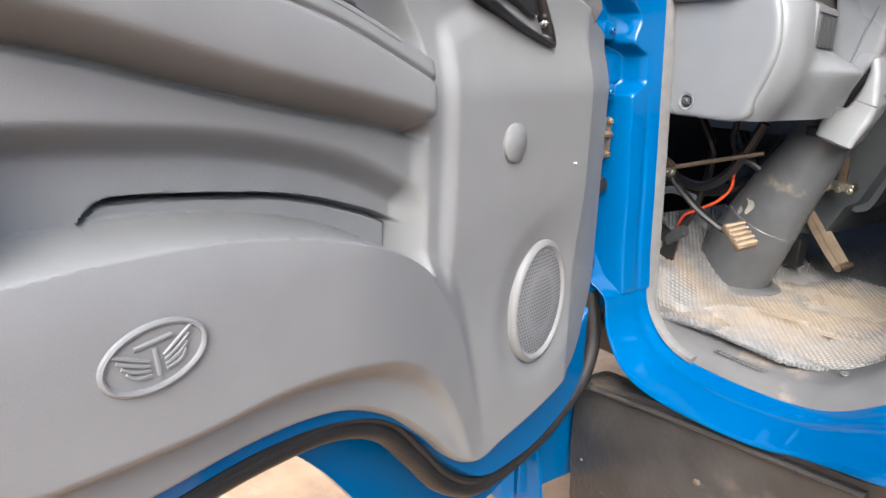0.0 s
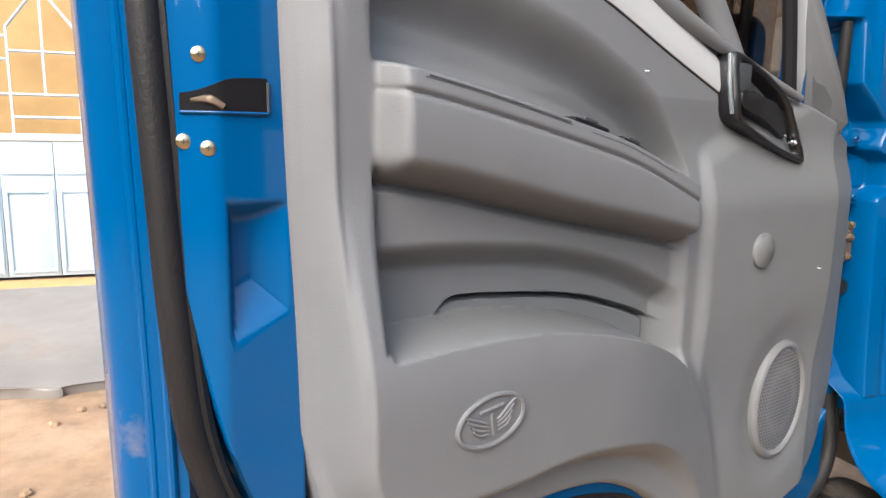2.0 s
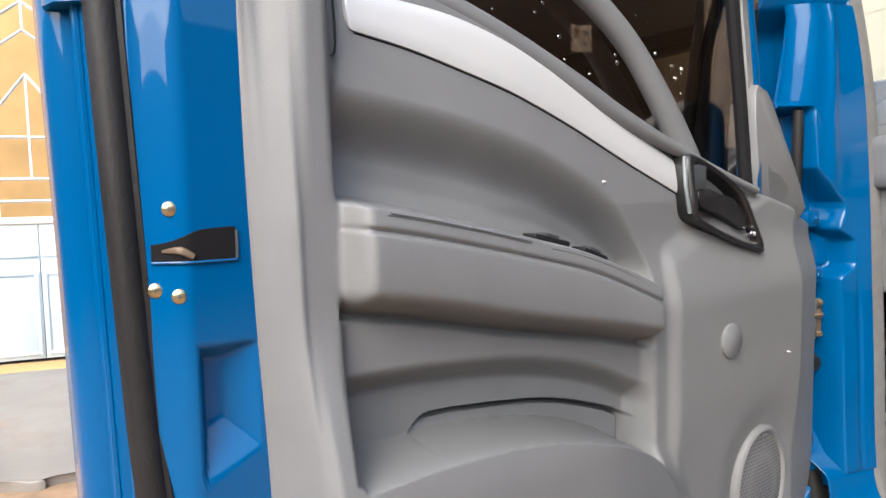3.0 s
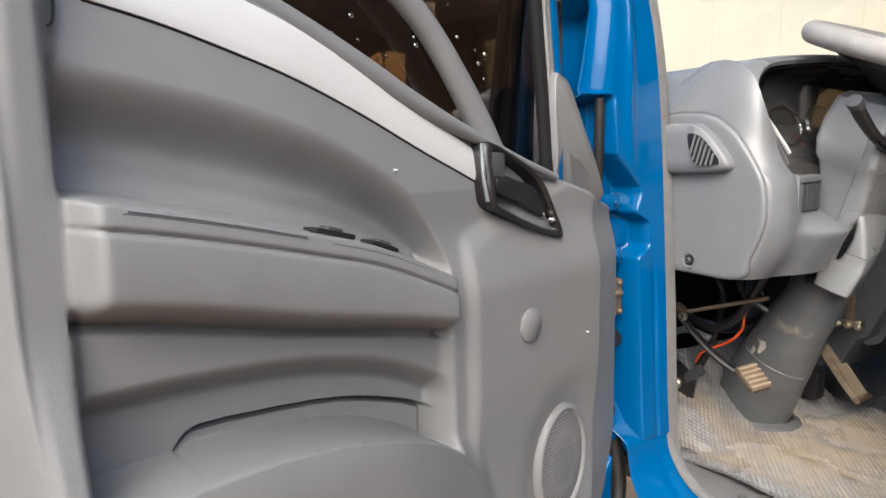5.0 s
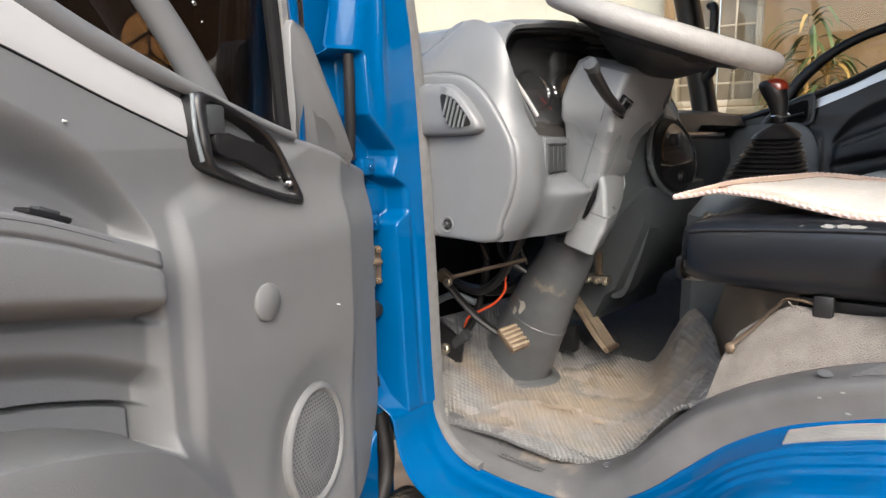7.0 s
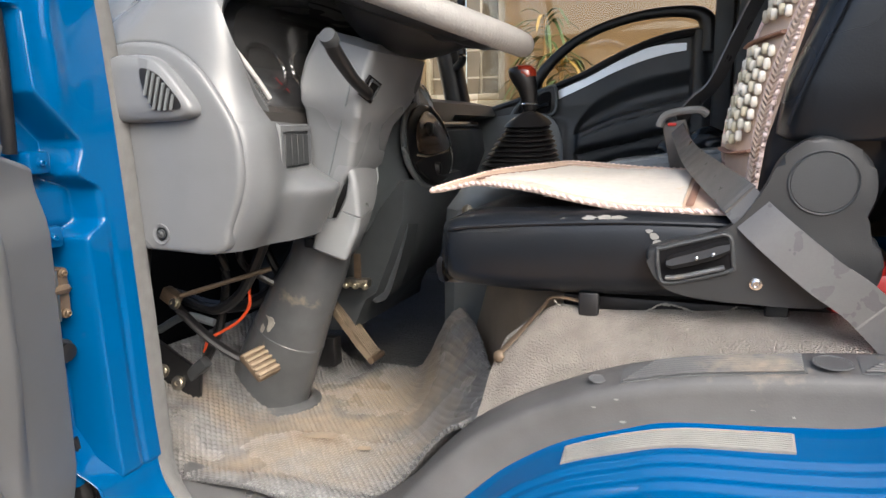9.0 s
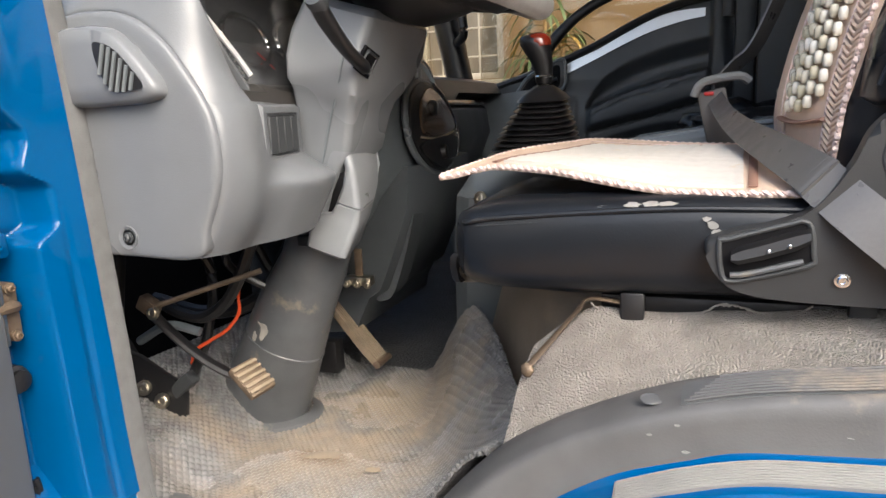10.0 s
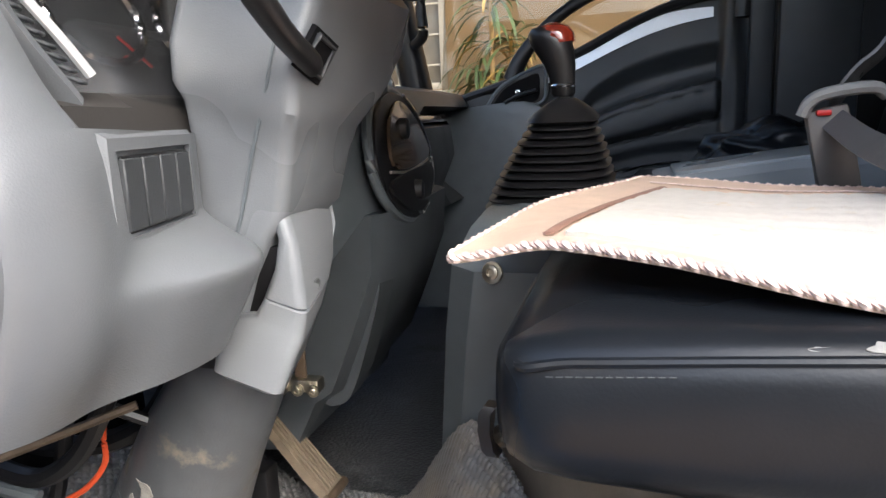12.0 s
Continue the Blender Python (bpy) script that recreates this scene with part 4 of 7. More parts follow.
part("far_side_lining", box((1.7, 0.02, 0.62), (0.25, 1.72, 0.96), 0.006), SLATE, cab)
part("far_rear_pillar", box((0.50, 0.08, 1.1), (0.95, 1.70, 1.45), 0.02), BLACK, cab)
part("far_roof_rail", box((1.3, 0.06, 0.10), (0.40, 1.70, 1.94), 0.02), DARK, cab)
part("floor_pan", box((0.92, 1.56, 0.03), (0.05, 0.955, 0.688), 0.004), BLACKMAT, cab)
liner = rounded([(-0.045, 0.632), (0.02, 0.643), (0.087, 0.654), (0.226, 0.668), (0.337, 0.679), (0.412, 0.690), (0.47, 0.73), (0.56, 0.80), (0.70, 0.86), (0.95, 0.87), (0.95, 0.30), (0.4, 0.30), (0.0, 0.34), (-0.05, 0.44), (-0.055, 0.58)], 4)
part("under_liner", plate(liner, 0.05, lambda a, b, c: Vector((a, 0.105 - c, b)), 0.008), MUD, cab, "mud-spattered black wheel-arch liner")
part("liner_band", tube([(-0.03, 0.054, 0.624), (0.10, 0.053, 0.642), (0.25, 0.053, 0.657), (0.40, 0.053, 0.672)], 0.009, 8, 4, flat=0.6), MUD, cab)
bm = bmesh.new()
rnd = random.Random(4)
for k in range(26):
    x, z = rnd.uniform(-0.04, 0.22) + 0.1 * rnd.random() ** 3, rnd.uniform(0.34, 0.62)
    if rnd.random() < (z - 0.45) * 4:
        continue
    r = rnd.uniform(0.002, 0.010) * rnd.random() ** 0.5
    lathe([(r * 0.9, -0.004), (r, 0), (r * 0.75, r * 0.25), (r * 0.3, r * 0.45)], (x, 0.054, z), (rnd.uniform(-0.5, 0.5), -1, rnd.uniform(-0.5, 0.5)), rnd.choice((4, 5, 6)), bm)
tagged(part("caked_mud", bm, CLOD, cab), kind="stuff")
part("pillar_foot", box((0.02, 0.16, 0.80), (-0.078, 0.03, 0.83), 0.006), BLUE, cab)
part("front_flap", plate(rounded([(-0.16, 0.62), (-0.09, 0.63), (-0.06, 0.56), (-0.03, 0.45), (-0.05, 0.38), (-0.14, 0.40)], 4), 0.006, lambda a, b, c: Vector((a, -0.03 - c, b)), 0.001), BLUE, cab)

# chassis and front wheels carry the cab
for y in (0.55, 1.35):
    part("chassis_rail", box((1.9, 0.07, 0.16), (0.45, y, 0.52), 0.01), BLACK, cab)
for y in (0.26, 1.62):
    wheel_part = part("wheel", lathe([(0.06, -0.085), (0.20, -0.085), (0.205, -0.07), (0.205, 0.07), (0.20, 0.085), (0.06, 0.085)], (0.66, y, 0.36), (0, 1, 0), 32), STEEL, cab, "steel front wheel")
    part("tyre", lathe([(0.20, -0.09), (0.30, -0.10), (0.355, -0.085), (0.372, -0.05), (0.372, 0.05), (0.355, 0.085), (0.30, 0.10), (0.20, 0.09)], (0.66, y, 0.36), (0, 1, 0), 40), SEAL, wheel_part, "black rubber tyre")
part("axle", tube([(0.66, 0.26, 0.36), (0.66, 1.62, 0.36)], 0.04, 12, 2), BLACK, cab)
for x, y in ((0.35, 0.55), (0.35, 1.35), (1.1, 0.55), (1.1, 1.35)):
    part("cab_mount", box((0.10, 0.09, 0.16), (x, y, 0.64), 0.01), BLACK, cab)

# hinges on the pillar face
for z in (1.033,):
    hinge = part("door_hinge", box((0.034, 0.028, 0.058), (-0.038 + 0.08 * (1.0 - z), 0.034, z), 0.003), RUST, cab, "rusty steel door hinge")
    part("hinge_leaf", tube([(-0.026, 0.045, z + 0.004), (-0.020, 0.035, z + 0.006), (-0.018, 0.012, z + 0.006)], 0.006, 8, 4), RUST, hinge)
    part("hinge_pin", lathe([(0.001, -0.03), (0.007, -0.03), (0.007, 0.03), (0.001, 0.03)], (-0.022, 0.023, z), (0, 0, 1), 12), STEEL, hinge)
    for dz in (-0.024, 0.024):
        bolt((-0.022, 0.039, z + dz), (1, 0, 0), 0.004, RUST, hinge)
part("check_boot", lathe([(0.001, -0.02), (0.015, -0.02), (0.015, 0.006), (0.011, 0.009), (0.011, 0.014), (0.006, 0.016), (0.001, 0.016)], (-0.036, 0.036, 0.962), (1, 0, 0), 18), BLACK, cab, "black rubber buffer")
for z in (1.184, 1.099):
    br = part("pillar_bracket", box((0.034, 0.028, 0.026), (-0.048 + 0.08 * (1.2 - z), 0.034, z), 0.005), BLUE, cab)
    bolt((-0.031 + 0.08 * (1.2 - z), 0.034, z), (1, 0, 0), 0.004, BLUE, br)
part("pillar_bracket", box((0.030, 0.024, 0.026), (-0.036, 0.036, 0.805), 0.005), BLUE, cab)
part("mirror_stub", tube([(-0.12, -0.06, 1.52), (-0.10, -0.075, 1.55), (-0.105, -0.07, 1.60)], [0.016, 0.02, 0.012], 10, 5), BLACK, cab, "black mirror bracket foot")
part("mirror_housing", plate(rounded([(0.0, 1.365), (-0.055, 1.385), (-0.115, 1.375), (-0.130, 1.34), (-0.118, 1.285), (-0.04, 1.268), (0.012, 1.305)], 5), 0.05, lambda a, b, c: Vector((-0.21 + 0.292 * a - 0.956 * c, -0.064 - 0.956 * a - 0.292 * c, b)), 0.016, 3), DARK, cab, "dark grey mirror housing")
part("mirror_arm", tube([(-0.105, -0.07, 1.56), (-0.16, -0.06, 1.46), (-0.20, -0.03, 1.37)], 0.010, 8, 5), BLACK, cab)
part("pillar_rubber", tube([(-0.041, 0.008, 1.348), (-0.042, 0.009, 1.30), (-0.044, 0.010, 1.25), (-0.048, 0.012, 1.195)], [0.0075, 0.0085, 0.0085, 0.0075], 10, 5), SEAL, cab)

# sill cover: a grey moulding that climbs over the wheel arch, with ribbed tread
cover_top = curve((-0.06, 0.738), (0.0, 0.732), (0.06, 0.724), (0.13, 0.722), (0.22, 0.722), (0.29, 0.738), (0.34, 0.775), (0.39, 0.830), (0.43, 0.868), (0.47, 0.895), (0.53, 0.926), (0.59, 0.950), (0.65, 0.966), (0.72, 0.977), (0.78, 0.985), (0.86, 0.992), (1.0, 1.0))
cover_low = curve((-0.06, 0.722), (0.0, 0.716), (0.06, 0.708), (0.13, 0.700), (0.22, 0.700), (0.30, 0.710), (0.37, 0.752), (0.43, 0.805), (0.48, 0.850), (0.54, 0.889), (0.60, 0.912), (0.655, 0.928), (0.755, 0.938), (0.85, 0.954), (1.0, 1.02))
xs = np.linspace(-0.06, 0.96, 130)
ct, cl = cover_top(xs), cover_low(xs)
over = ease(0.37, 0.50, xs)
rows = [(0.128 + 0.022 * over, cl - 0.006), (0.132 + 0.021 * over, cl + 0.004), (0.138 + 0.017 * over, cl * 0.4 + ct * 0.6), (0.144 + 0.012 * over, ct - 0.006), (0.150 + 0.010 * over, ct - 0.0005), (0.158 + 0.008 * over, ct + 0.002), (0.185, ct + 0.006), (0.205, ct + 0.009), (0.215, ct + 0.004), (0.222, ct - 0.03)]
pts = np.stack([np.stack([xs, 0 * xs + y, z], -1) for y, z in rows], 0)
sill = part("sill_cover", slab(pts, (0, 0.01, -0.012)), SILL, cab, "scuffed dark grey plastic sill cover")
for x0, x1 in ((0.60, 0.765), (0.815, 0.945)):
    for k in range(8):
        y = 0.168 + 0.0042 * k
        part("tread_rib", tube([(x, y, float(cover_top(x)) + 0.0042 + 0.20 * (y - 0.166)) for x in np.linspace(x0 + 0.004 * k, x1, 8)], 0.0014, 6, 2), SILL, sill)
for x0, x1 in ((0.597, 0.768), (0.812, 0.948)):
    xs_t = np.linspace(x0, x1, 30)
    tread = np.stack([np.stack([xs_t, 0 * xs_t + y, cover_top(xs_t) + h], -1) for y, h in ((0.1650, 0.0026), (0.175, 0.0046), (0.185, 0.0066), (0.199, 0.0088))], 0)
    part("tread_bed", slab(tread, (0, 0, -0.002)), SHROUD, sill, "ribbed tread panel")
rnd = random.Random(21)
for k in range(5):
    x = rnd.uniform(0.50, 0.94)
    t = rnd.uniform(0.1, 0.9)
    zc = float(cover_low(x)) * (1 - t) + float(cover_top(x)) * t
    blotch("scuff_mark", (x, 0.1520 + 0.0030 * t, zc), rnd.uniform(0.0004, 0.0012), rnd.uniform(0.001, 0.0045), (0, -1, 0.25), PAD, sill, 60 + k, 0.0006)
for x, r in ((0.572, 0.010), (0.79, 0.018), (0.11, 0.006), (0.30, 0.006)):
    zt = float(cover_top(x)) + 0.006
    part("cover_recess", lathe([(r, 0.0015), (r * 0.92, 0.0022), (r * 0.85, 0.0005), (r * 0.6, -0.0015), (0.0005, -0.0015)], (x, 0.180, zt), (0, -0.1, 1), 20), SHROUD, sill)
for i in range(22):
    part("grip_square", box((0.005, 0.005, 0.0015), (0.13 + 0.0075 * (i % 11), 0.150 + 0.0075 * (i // 11), float(cover_top(0.13 + 0.0075 * (i % 11))) + 0.003), 0), SILL, sill)
# grip tape on the blue step
tape = curve((0.54, 0.8805), (0.60, 0.9045), (0.655, 0.9195), (0.71, 0.9255), (0.765, 0.9300))
xs = np.linspace(0.545, 0.758, 30)
pts = np.stack([np.stack([xs, 0 * xs + y, tape(xs) + dz], -1) for y, dz in ((0.1445, 0.0032), (0.137, 0.0010), (0.129, -0.0013), (0.121, -0.0036))], 0)
pad = part("step_tape", slab(pts, (0, 0.001, -0.004)), PAD, cab, "grey ribbed grip tape")
for k in range(9):
    part("tape_rib", tube([(x, 0.1435 - 0.0027 * k, float(tape(x)) + 0.0035 - 0.00080 * k) for x in np.linspace(0.547, 0.756, 10)], 0.0008, 5, 2), PAD, pad)
part("step_seal", tube([(x, 0.077, float(cover_low(x)) - 0.060) for x in np.linspace(0.46, 0.97, 16)], 0.0085, 10, 2), STRIP, cab, "dusty grey rubber seal along the step")

# ---- floor coverings ----
# The rubber mat: flat in the well, rising at the toe board, its rear edge standing up against the engine box.
rear_edge = curve((0.0, 0.405), (0.15, 0.425), (0.58, 0.366), (0.80, 0.318), (1.0, 0.262))
rear_rise = curve((0.0, 0.125), (0.15, 0.125), (0.58, 0.114), (0.85, 0.145), (1.0, 0.160))
ss, ys = np.linspace(0, 1, 470), np.linspace(0, 1, 400)
S, V = np.meshgrid(ss, ys, indexing="ij")
X = -0.20 + (rear_edge(V) + 0.20) * S
near = 0.172 + 0.040 * ease(0.01, -0.09, X) + 0.003 * np.sin(X * 23) + 0.045 * ease(0.20, 0.31, X)
far = 0.71 - 0.085 * ease(0.10, 0.26, X)
Y = near + (far - near) * V
Zm = 0.728 + 0.55 * np.maximum(-0.10 - X, 0) + 0.06 * ease(0.0, -0.1, X) + 0.011 * ease(0.24, 0.20, Y) * ease(0.33, 0.25, X)
Zm = Zm + rear_rise(V) * ease(0.15, 0.0, rear_edge(V) - X) ** 1.2 + 0.003 * np.sin(X * 21 + 2 * np.sin(Y * 9)) * np.cos(Y * 17)
a, b = X / 0.0052, Y / 0.0060
cell = np.abs(np.sin(math.pi * (a + b) * 0.5)) * np.abs(np.sin(math.pi * (a - b) * 0.5))
Zm = Zm + 0.0030 * np.minimum(cell * 1.4, 1.0) ** 0.8
mat_thing = thing("rubber_floor_mat", "dark rubber floor mat with raised pattern, caked in dusty brown dirt", "floor mat", (0.1, 0.4, 0.70))
P = np.stack([X - 0.1, Y - 0.4, Zm - 0.70], -1)
part("mat_sheet", slab(P, (0.002, 0, -0.004)), MAT, mat_thing, "", 60)
bm = bmesh.new()
for line in (P[30::4, 0], P[-1, ::5]):
    for x, y, z in line.tolist():
        box((0.0045, 0.0045, 0.005), (x, y, z - 0.001), 0.001, (0, 0, 45), 1, bm)
tagged(part("mat_edge", bm, SILL, mat_thing), kind="stuff")
for k, (x, y, r1, r2) in enumerate(((0.115, 0.362, 0.034, 0.013), (0.20, 0.345, 0.012, 0.007))):
    blotch("mud_patch", (x - 0.1, y - 0.4, 0.0338), r1, r2, (0, 0, 1), DUSTY, mat_thing, 90 + k, 0.0006, (0.95, 0.3, 0))
part("mat_collar", loft([[Vector((-0.160 + r * 0.085 * math.cos(t) + 0.012 * math.cos(t), 0.075 + r * 0.075 * math.sin(t), z)) for t in np.linspace(0, 2 * math.pi, 36, endpoint=False)] for r, z in ((1.00, 0.026), (0.99, 0.033), (0.95, 0.035), (0.8, 0.040))], caps=False), SHROUD, mat_thing, "smooth collar of the mat round the column")

# seat box with its pebbled cover
box_edge = lambda y: 0.425 + 0.022 * ease(0.21, 0.27, y) - 0.02 * ease(0.30, 0.62, y)
vinyl_top = curve((0.42, 0.938), (0.444, 0.956), (0.47, 0.978), (0.50, 0.998), (0.55, 0.998), (0.60, 1.000), (0.63, 1.004), (0.67, 1.005), (0.71, 1.010), (0.85, 1.015), (1.05, 1.02))
VX, VT = np.meshgrid(np.linspace(0, 1, 110), np.linspace(0, 1, 40), indexing="ij")
VX = 0.425 + 0.015 * VT + 0.61 * VX
VY = 0.205 + 0.087 * VT
lowered = np.minimum(cover_top(VX) + 0.004, 0.99)
VZ_ = lowered + (np.maximum(vinyl_top(VX), lowered + 0.005) - lowered) * (0.35 * VT + 0.65 * np.sin(VT * math.pi / 2)) + 0.0025 * np.sin(VT * 7 + VX * 24) * np.sin(math.pi * VT)
seat_box = thing("seat_box", "engine box under the seat covered in grey-brown pebbled vinyl", "seat box", (0.6, 0.4, 0.7))
part("vinyl_cover", slab(np.stack([VX - 0.6, VY - 0.4, VZ_ - 0.7], -1), (0.003, 0.008, -0.006)), CARPET, seat_box, "", 60)
plan = rounded([(0.255, 0.67), (0.275, 0.63), (0.33, 0.535), (0.39, 0.44), (0.425, 0.405), (0.52, 0.395), (0.62, 0.40), (0.66, 0.45), (0.66, 0.74), (0.45, 0.75), (0.27, 0.72)], 4)
part("engine_cover", plate(plan, 0.31, lambda a, b, c: Vector((a - 0.6 + 0.05 * c, b - 0.4 + 0.10 * c, c)), 0.02, 3), DUSTY, seat_box, "dusty brown engine cover", 50)
part("box_core", box((0.55, 1.20, 0.22), (0.20, 0.55, 0.11), 0.02), DUSTY, seat_box)
strap = part("edge_strap", tube([(-0.158, -0.150, 0.242), (-0.135, -0.128, 0.268), (-0.112, -0.117, 0.296), (-0.098, -0.114, 0.310), (-0.055, -0.114, 0.306)], 0.0055, 8, 5, flat=0.35), RUST, seat_box, "rusty bent metal strap")
part("strap_end", lathe([(0.001, -0.004), (0.007, -0.004), (0.008, 0.0), (0.0055, 0.003), (0.001, 0.004)], (-0.158, -0.154, 0.240), (-0.3, -1, 0.2), 7), RUST, strap)
fray = spline([(-0.098, -0.114, 0.306), (-0.088, -0.112, 0.298), (-0.055, -0.112, 0.290), (-0.005, -0.112, 0.293), (0.031, -0.112, 0.311), (0.067, -0.112, 0.304), (0.090, -0.112, 0.302), (0.109, -0.112, 0.315)], 14)
rnd = random.Random(8)
part("frayed_edge", loft([[p + Vector((0, 0, rnd.uniform(0.0002, 0.0016))), p + Vector((0, -0.0014, 0.0)), p + Vector((0, -0.0006, -rnd.uniform(0.0004, 0.003))), p + Vector((0, 0.001, 0))] for p in fray]), WORN, seat_box, "frayed pale edge of the cover", 0)


# ---- dashboard ----
dash = thing("dashboard", "light grey moulded dashboard with a dark instrument hood", "dashboard", (0, 0.5, 1.06))
DZ = Vector((0, -0.5, -1.06))


def dv(x, y, z):
    return Vector((x, y, z)) + DZ


# end cheek: a flat outer face whose ridge turns into a broad rounded rear face
flat = [(-0.25, 1.066), (0.0, 1.066), (0.110, 1.066), (0.130, 1.100), (0.146, 1.136), (0.153, 1.171), (0.147, 1.217), (0.122, 1.260), (0.092, 1.296), (0.052, 1.320), (0.0, 1.327), (-0.06, 1.322), (-0.25, 1.315)]
wide = [(-0.25, 0.24, 1.066), (0.02, 0.24, 1.066), (0.135, 0.235, 1.068), (0.157, 0.228, 1.100), (0.166, 0.226, 1.140), (0.161, 0.226, 1.180), (0.153, 0.212, 1.228), (0.138, 0.207, 1.258), (0.128, 0.182, 1.325), (0.098, 0.182, 1.385), (0.03, 0.195, 1.408), (-0.06, 0.20, 1.372), (-0.25, 0.20, 1.34)]
f2 = [(p.x, p.y) for p in spline([(a, b, 0) for a, b in flat], 5)]
w2 = spline(wide, 5)
part("end_face", loft([[dv(x * q, y, 1.19 + (z - 1.19) * q) for x, z in f2] for q, y in ((0.90, 0.1505), (0.945, 0.1507), (0.972, 0.1515), (0.988, 0.1530), (0.996, 0.1555), (0.999, 0.159), (0.99, 0.18))]), DASH, dash, "light grey end panel of the dashboard", 60)

# rear face: from the ridge across to the column, with a shelf below the switches, and up into the hood
ridge_x = curve((1.064, 0.108), (1.10, 0.130), (1.136, 0.146), (1.171, 0.153), (1.217, 0.147), (1.245, 0.130))
turned_x = curve((1.064, 0.124), (1.10, 0.150), (1.14, 0.163), (1.18, 0.161), (1.228, 0.153), (1.245, 0.145))
shelf_x = curve((0.20, 0.160), (0.24, 0.174), (0.27, 0.184), (0.30, 0.190), (0.325, 0.188), (0.345, 0.178), (0.36, 0.166))


def knee_x(y, z):
    k = np.clip((y - 0.157) / 0.069, 0, 1) ** 0.87
    x = ridge_x(z) + (turned_x(z) - ridge_x(z)) * k + 0.008 * np.sin(math.pi * k)
    low = shelf_x(y) - 0.040 * np.clip((1.137 - z) / 0.07, 0, 1) - 0.010 * ease(1.128, 1.155, z)
    high = 0.1545 - 0.27 * (y - 0.235)
    inner = high + (low - high) * ease(1.170, 1.138, z)
    return x + (inner - x) * ease(0.195, 0.270, y)


across = np.linspace(0, 1, 46)
rows = []
for z in np.concatenate([np.linspace(1.066, 1.130, 16), np.linspace(1.134, 1.176, 16), np.linspace(1.182, 1.222, 9)]):
    ys_ = 0.157 + 0.201 * across
    zs_ = z + 0.005 * ease(0.20, 0.36, ys_) * (1.222 - z) / 0.156
    rows.append(np.stack([knee_x(ys_, zs_), ys_, zs_], -1))
for k in np.linspace(0.15, 1, 7):
    ys_ = 0.157 + (0.201 + (0.055 - 0.201) * k) * across
    zs_ = np.full(46, 1.222 + 0.006 * k)
    rows.append(np.stack([knee_x(ys_, zs_), ys_, zs_], -1))
for (x, z), w in zip(f2, w2):
    if z < 1.229 or x < -0.24 or (x < 0.1 and z < 1.1):
        continue
    xs_ = x + (w.x - x) * across + 0.008 * np.sin(math.pi * across)
    rows.append(np.stack([xs_, 0.157 + (w.y - 0.157) * across ** 1.15, z + (w.z - z) * across + 0.006 * np.sin(math.pi * across)], -1))
R_ = np.array(rows)
R_[:, 0] += np.array((-0.0015, 0.001, 0.0))
part("rear_face", slab(R_ - np.array((0, 0.5, 1.06)), (-0.012, 0.002, 0)), DASH, dash, "", 50)

# instrument hood: arched shell over a dark cavity
arch_path = [(0.240, 1.238), (0.195, 1.29), (0.188, 1.35), (0.222, 1.392), (0.28, 1.410), (0.45, 1.425), (0.60, 1.42), (0.70, 1.40), (0.745, 1.34), (0.75, 1.235)]
ap = [(p.x, p.y) for p in spline([(a, b, 0) for a, b in arch_path], 5)]


def lip(z):
    return 0.132 - 0.040 * float(ease(1.28, 1.41, z))


bm = bmesh.new()
n = len(ap)
rings = []
for i, (y, z) in enumerate(ap):
    ty, tz = ap[min(i + 1, n - 1)][0] - ap[max(i - 1, 0)][0], ap[min(i + 1, n - 1)][1] - ap[max(i - 1, 0)][1]
    k = math.hypot(ty, tz)
    oy, oz = -tz / k, ty / k
    L = lip(z)
    rings.append([dv(x, y + d * oy, z + d * oz) for x, d in ((-0.30, 0.004), (L - 0.03, 0.006), (L - 0.008, 0.003), (L, -0.004), (L - 0.003, -0.010), (L - 0.02, -0.014), (-0.30, -0.014))])
loft(rings, bm=bm)
hood = part("instrument_hood", bm, DASH, dash, "", 50)
part("hood_lining", loft([[dv(x, 0.47 + (y - 0.47) * 0.945, 1.235 + (z - 1.235) * 0.93) for x in (-0.14, lip(z) - 0.008)] for y, z in ap], closed=False, caps=False), NAVY, hood, smooth=50)
part("cavity_back", plate([(0.47 + (y - 0.47) * 0.985, 1.235 + (z - 1.235) * 0.975) for y, z in ap], 0.01, lambda a, b, c: dv(-0.135 + c, a, b)), NAVY, hood)
board_at = lambda a, b, c: dv(0.098 - 0.35 * (b - 1.250) + c, a, b)
clus = part("instrument_panel", plate(rounded([(0.27, 1.243), (0.26, 1.30), (0.28, 1.37), (0.35, 1.40), (0.56, 1.40), (0.66, 1.37), (0.68, 1.243)], 3), 0.01, lambda a, b, c: board_at(a, b, c - 0.03)), BOARD, hood, "dark instrument cluster under a clear lens")
for y, r in ((0.335, 0.045), (0.455, 0.052), (0.570, 0.042)):
    ring = [board_at(y + r * math.cos(t), 1.305 + 0.72 * r * math.sin(t), -0.012) for t in angles[::2]]
    part("dial_ring", tube(ring, 0.0042, 8, 2, True), CHROME, clus, "chrome dial ring")
    part("dial", plate([(y + 0.93 * r * math.cos(t), 1.305 + 0.67 * r * math.sin(t)) for t in angles], 0.002, lambda a, b, c: board_at(a, b, c - 0.017)), DARK, clus)
part("needle", tube([board_at(0.375, 1.272, -0.012), board_at(0.350, 1.292, -0.012)], 0.0012, 6, 1), RED, clus)
part("cluster_lens", plate(rounded([(0.265, 1.244), (0.255, 1.30), (0.28, 1.365), (0.35, 1.395), (0.56, 1.395), (0.66, 1.365), (0.68, 1.244)], 3), 0.003, lambda a, b, c: board_at(a, b, c)), DIAL, clus)
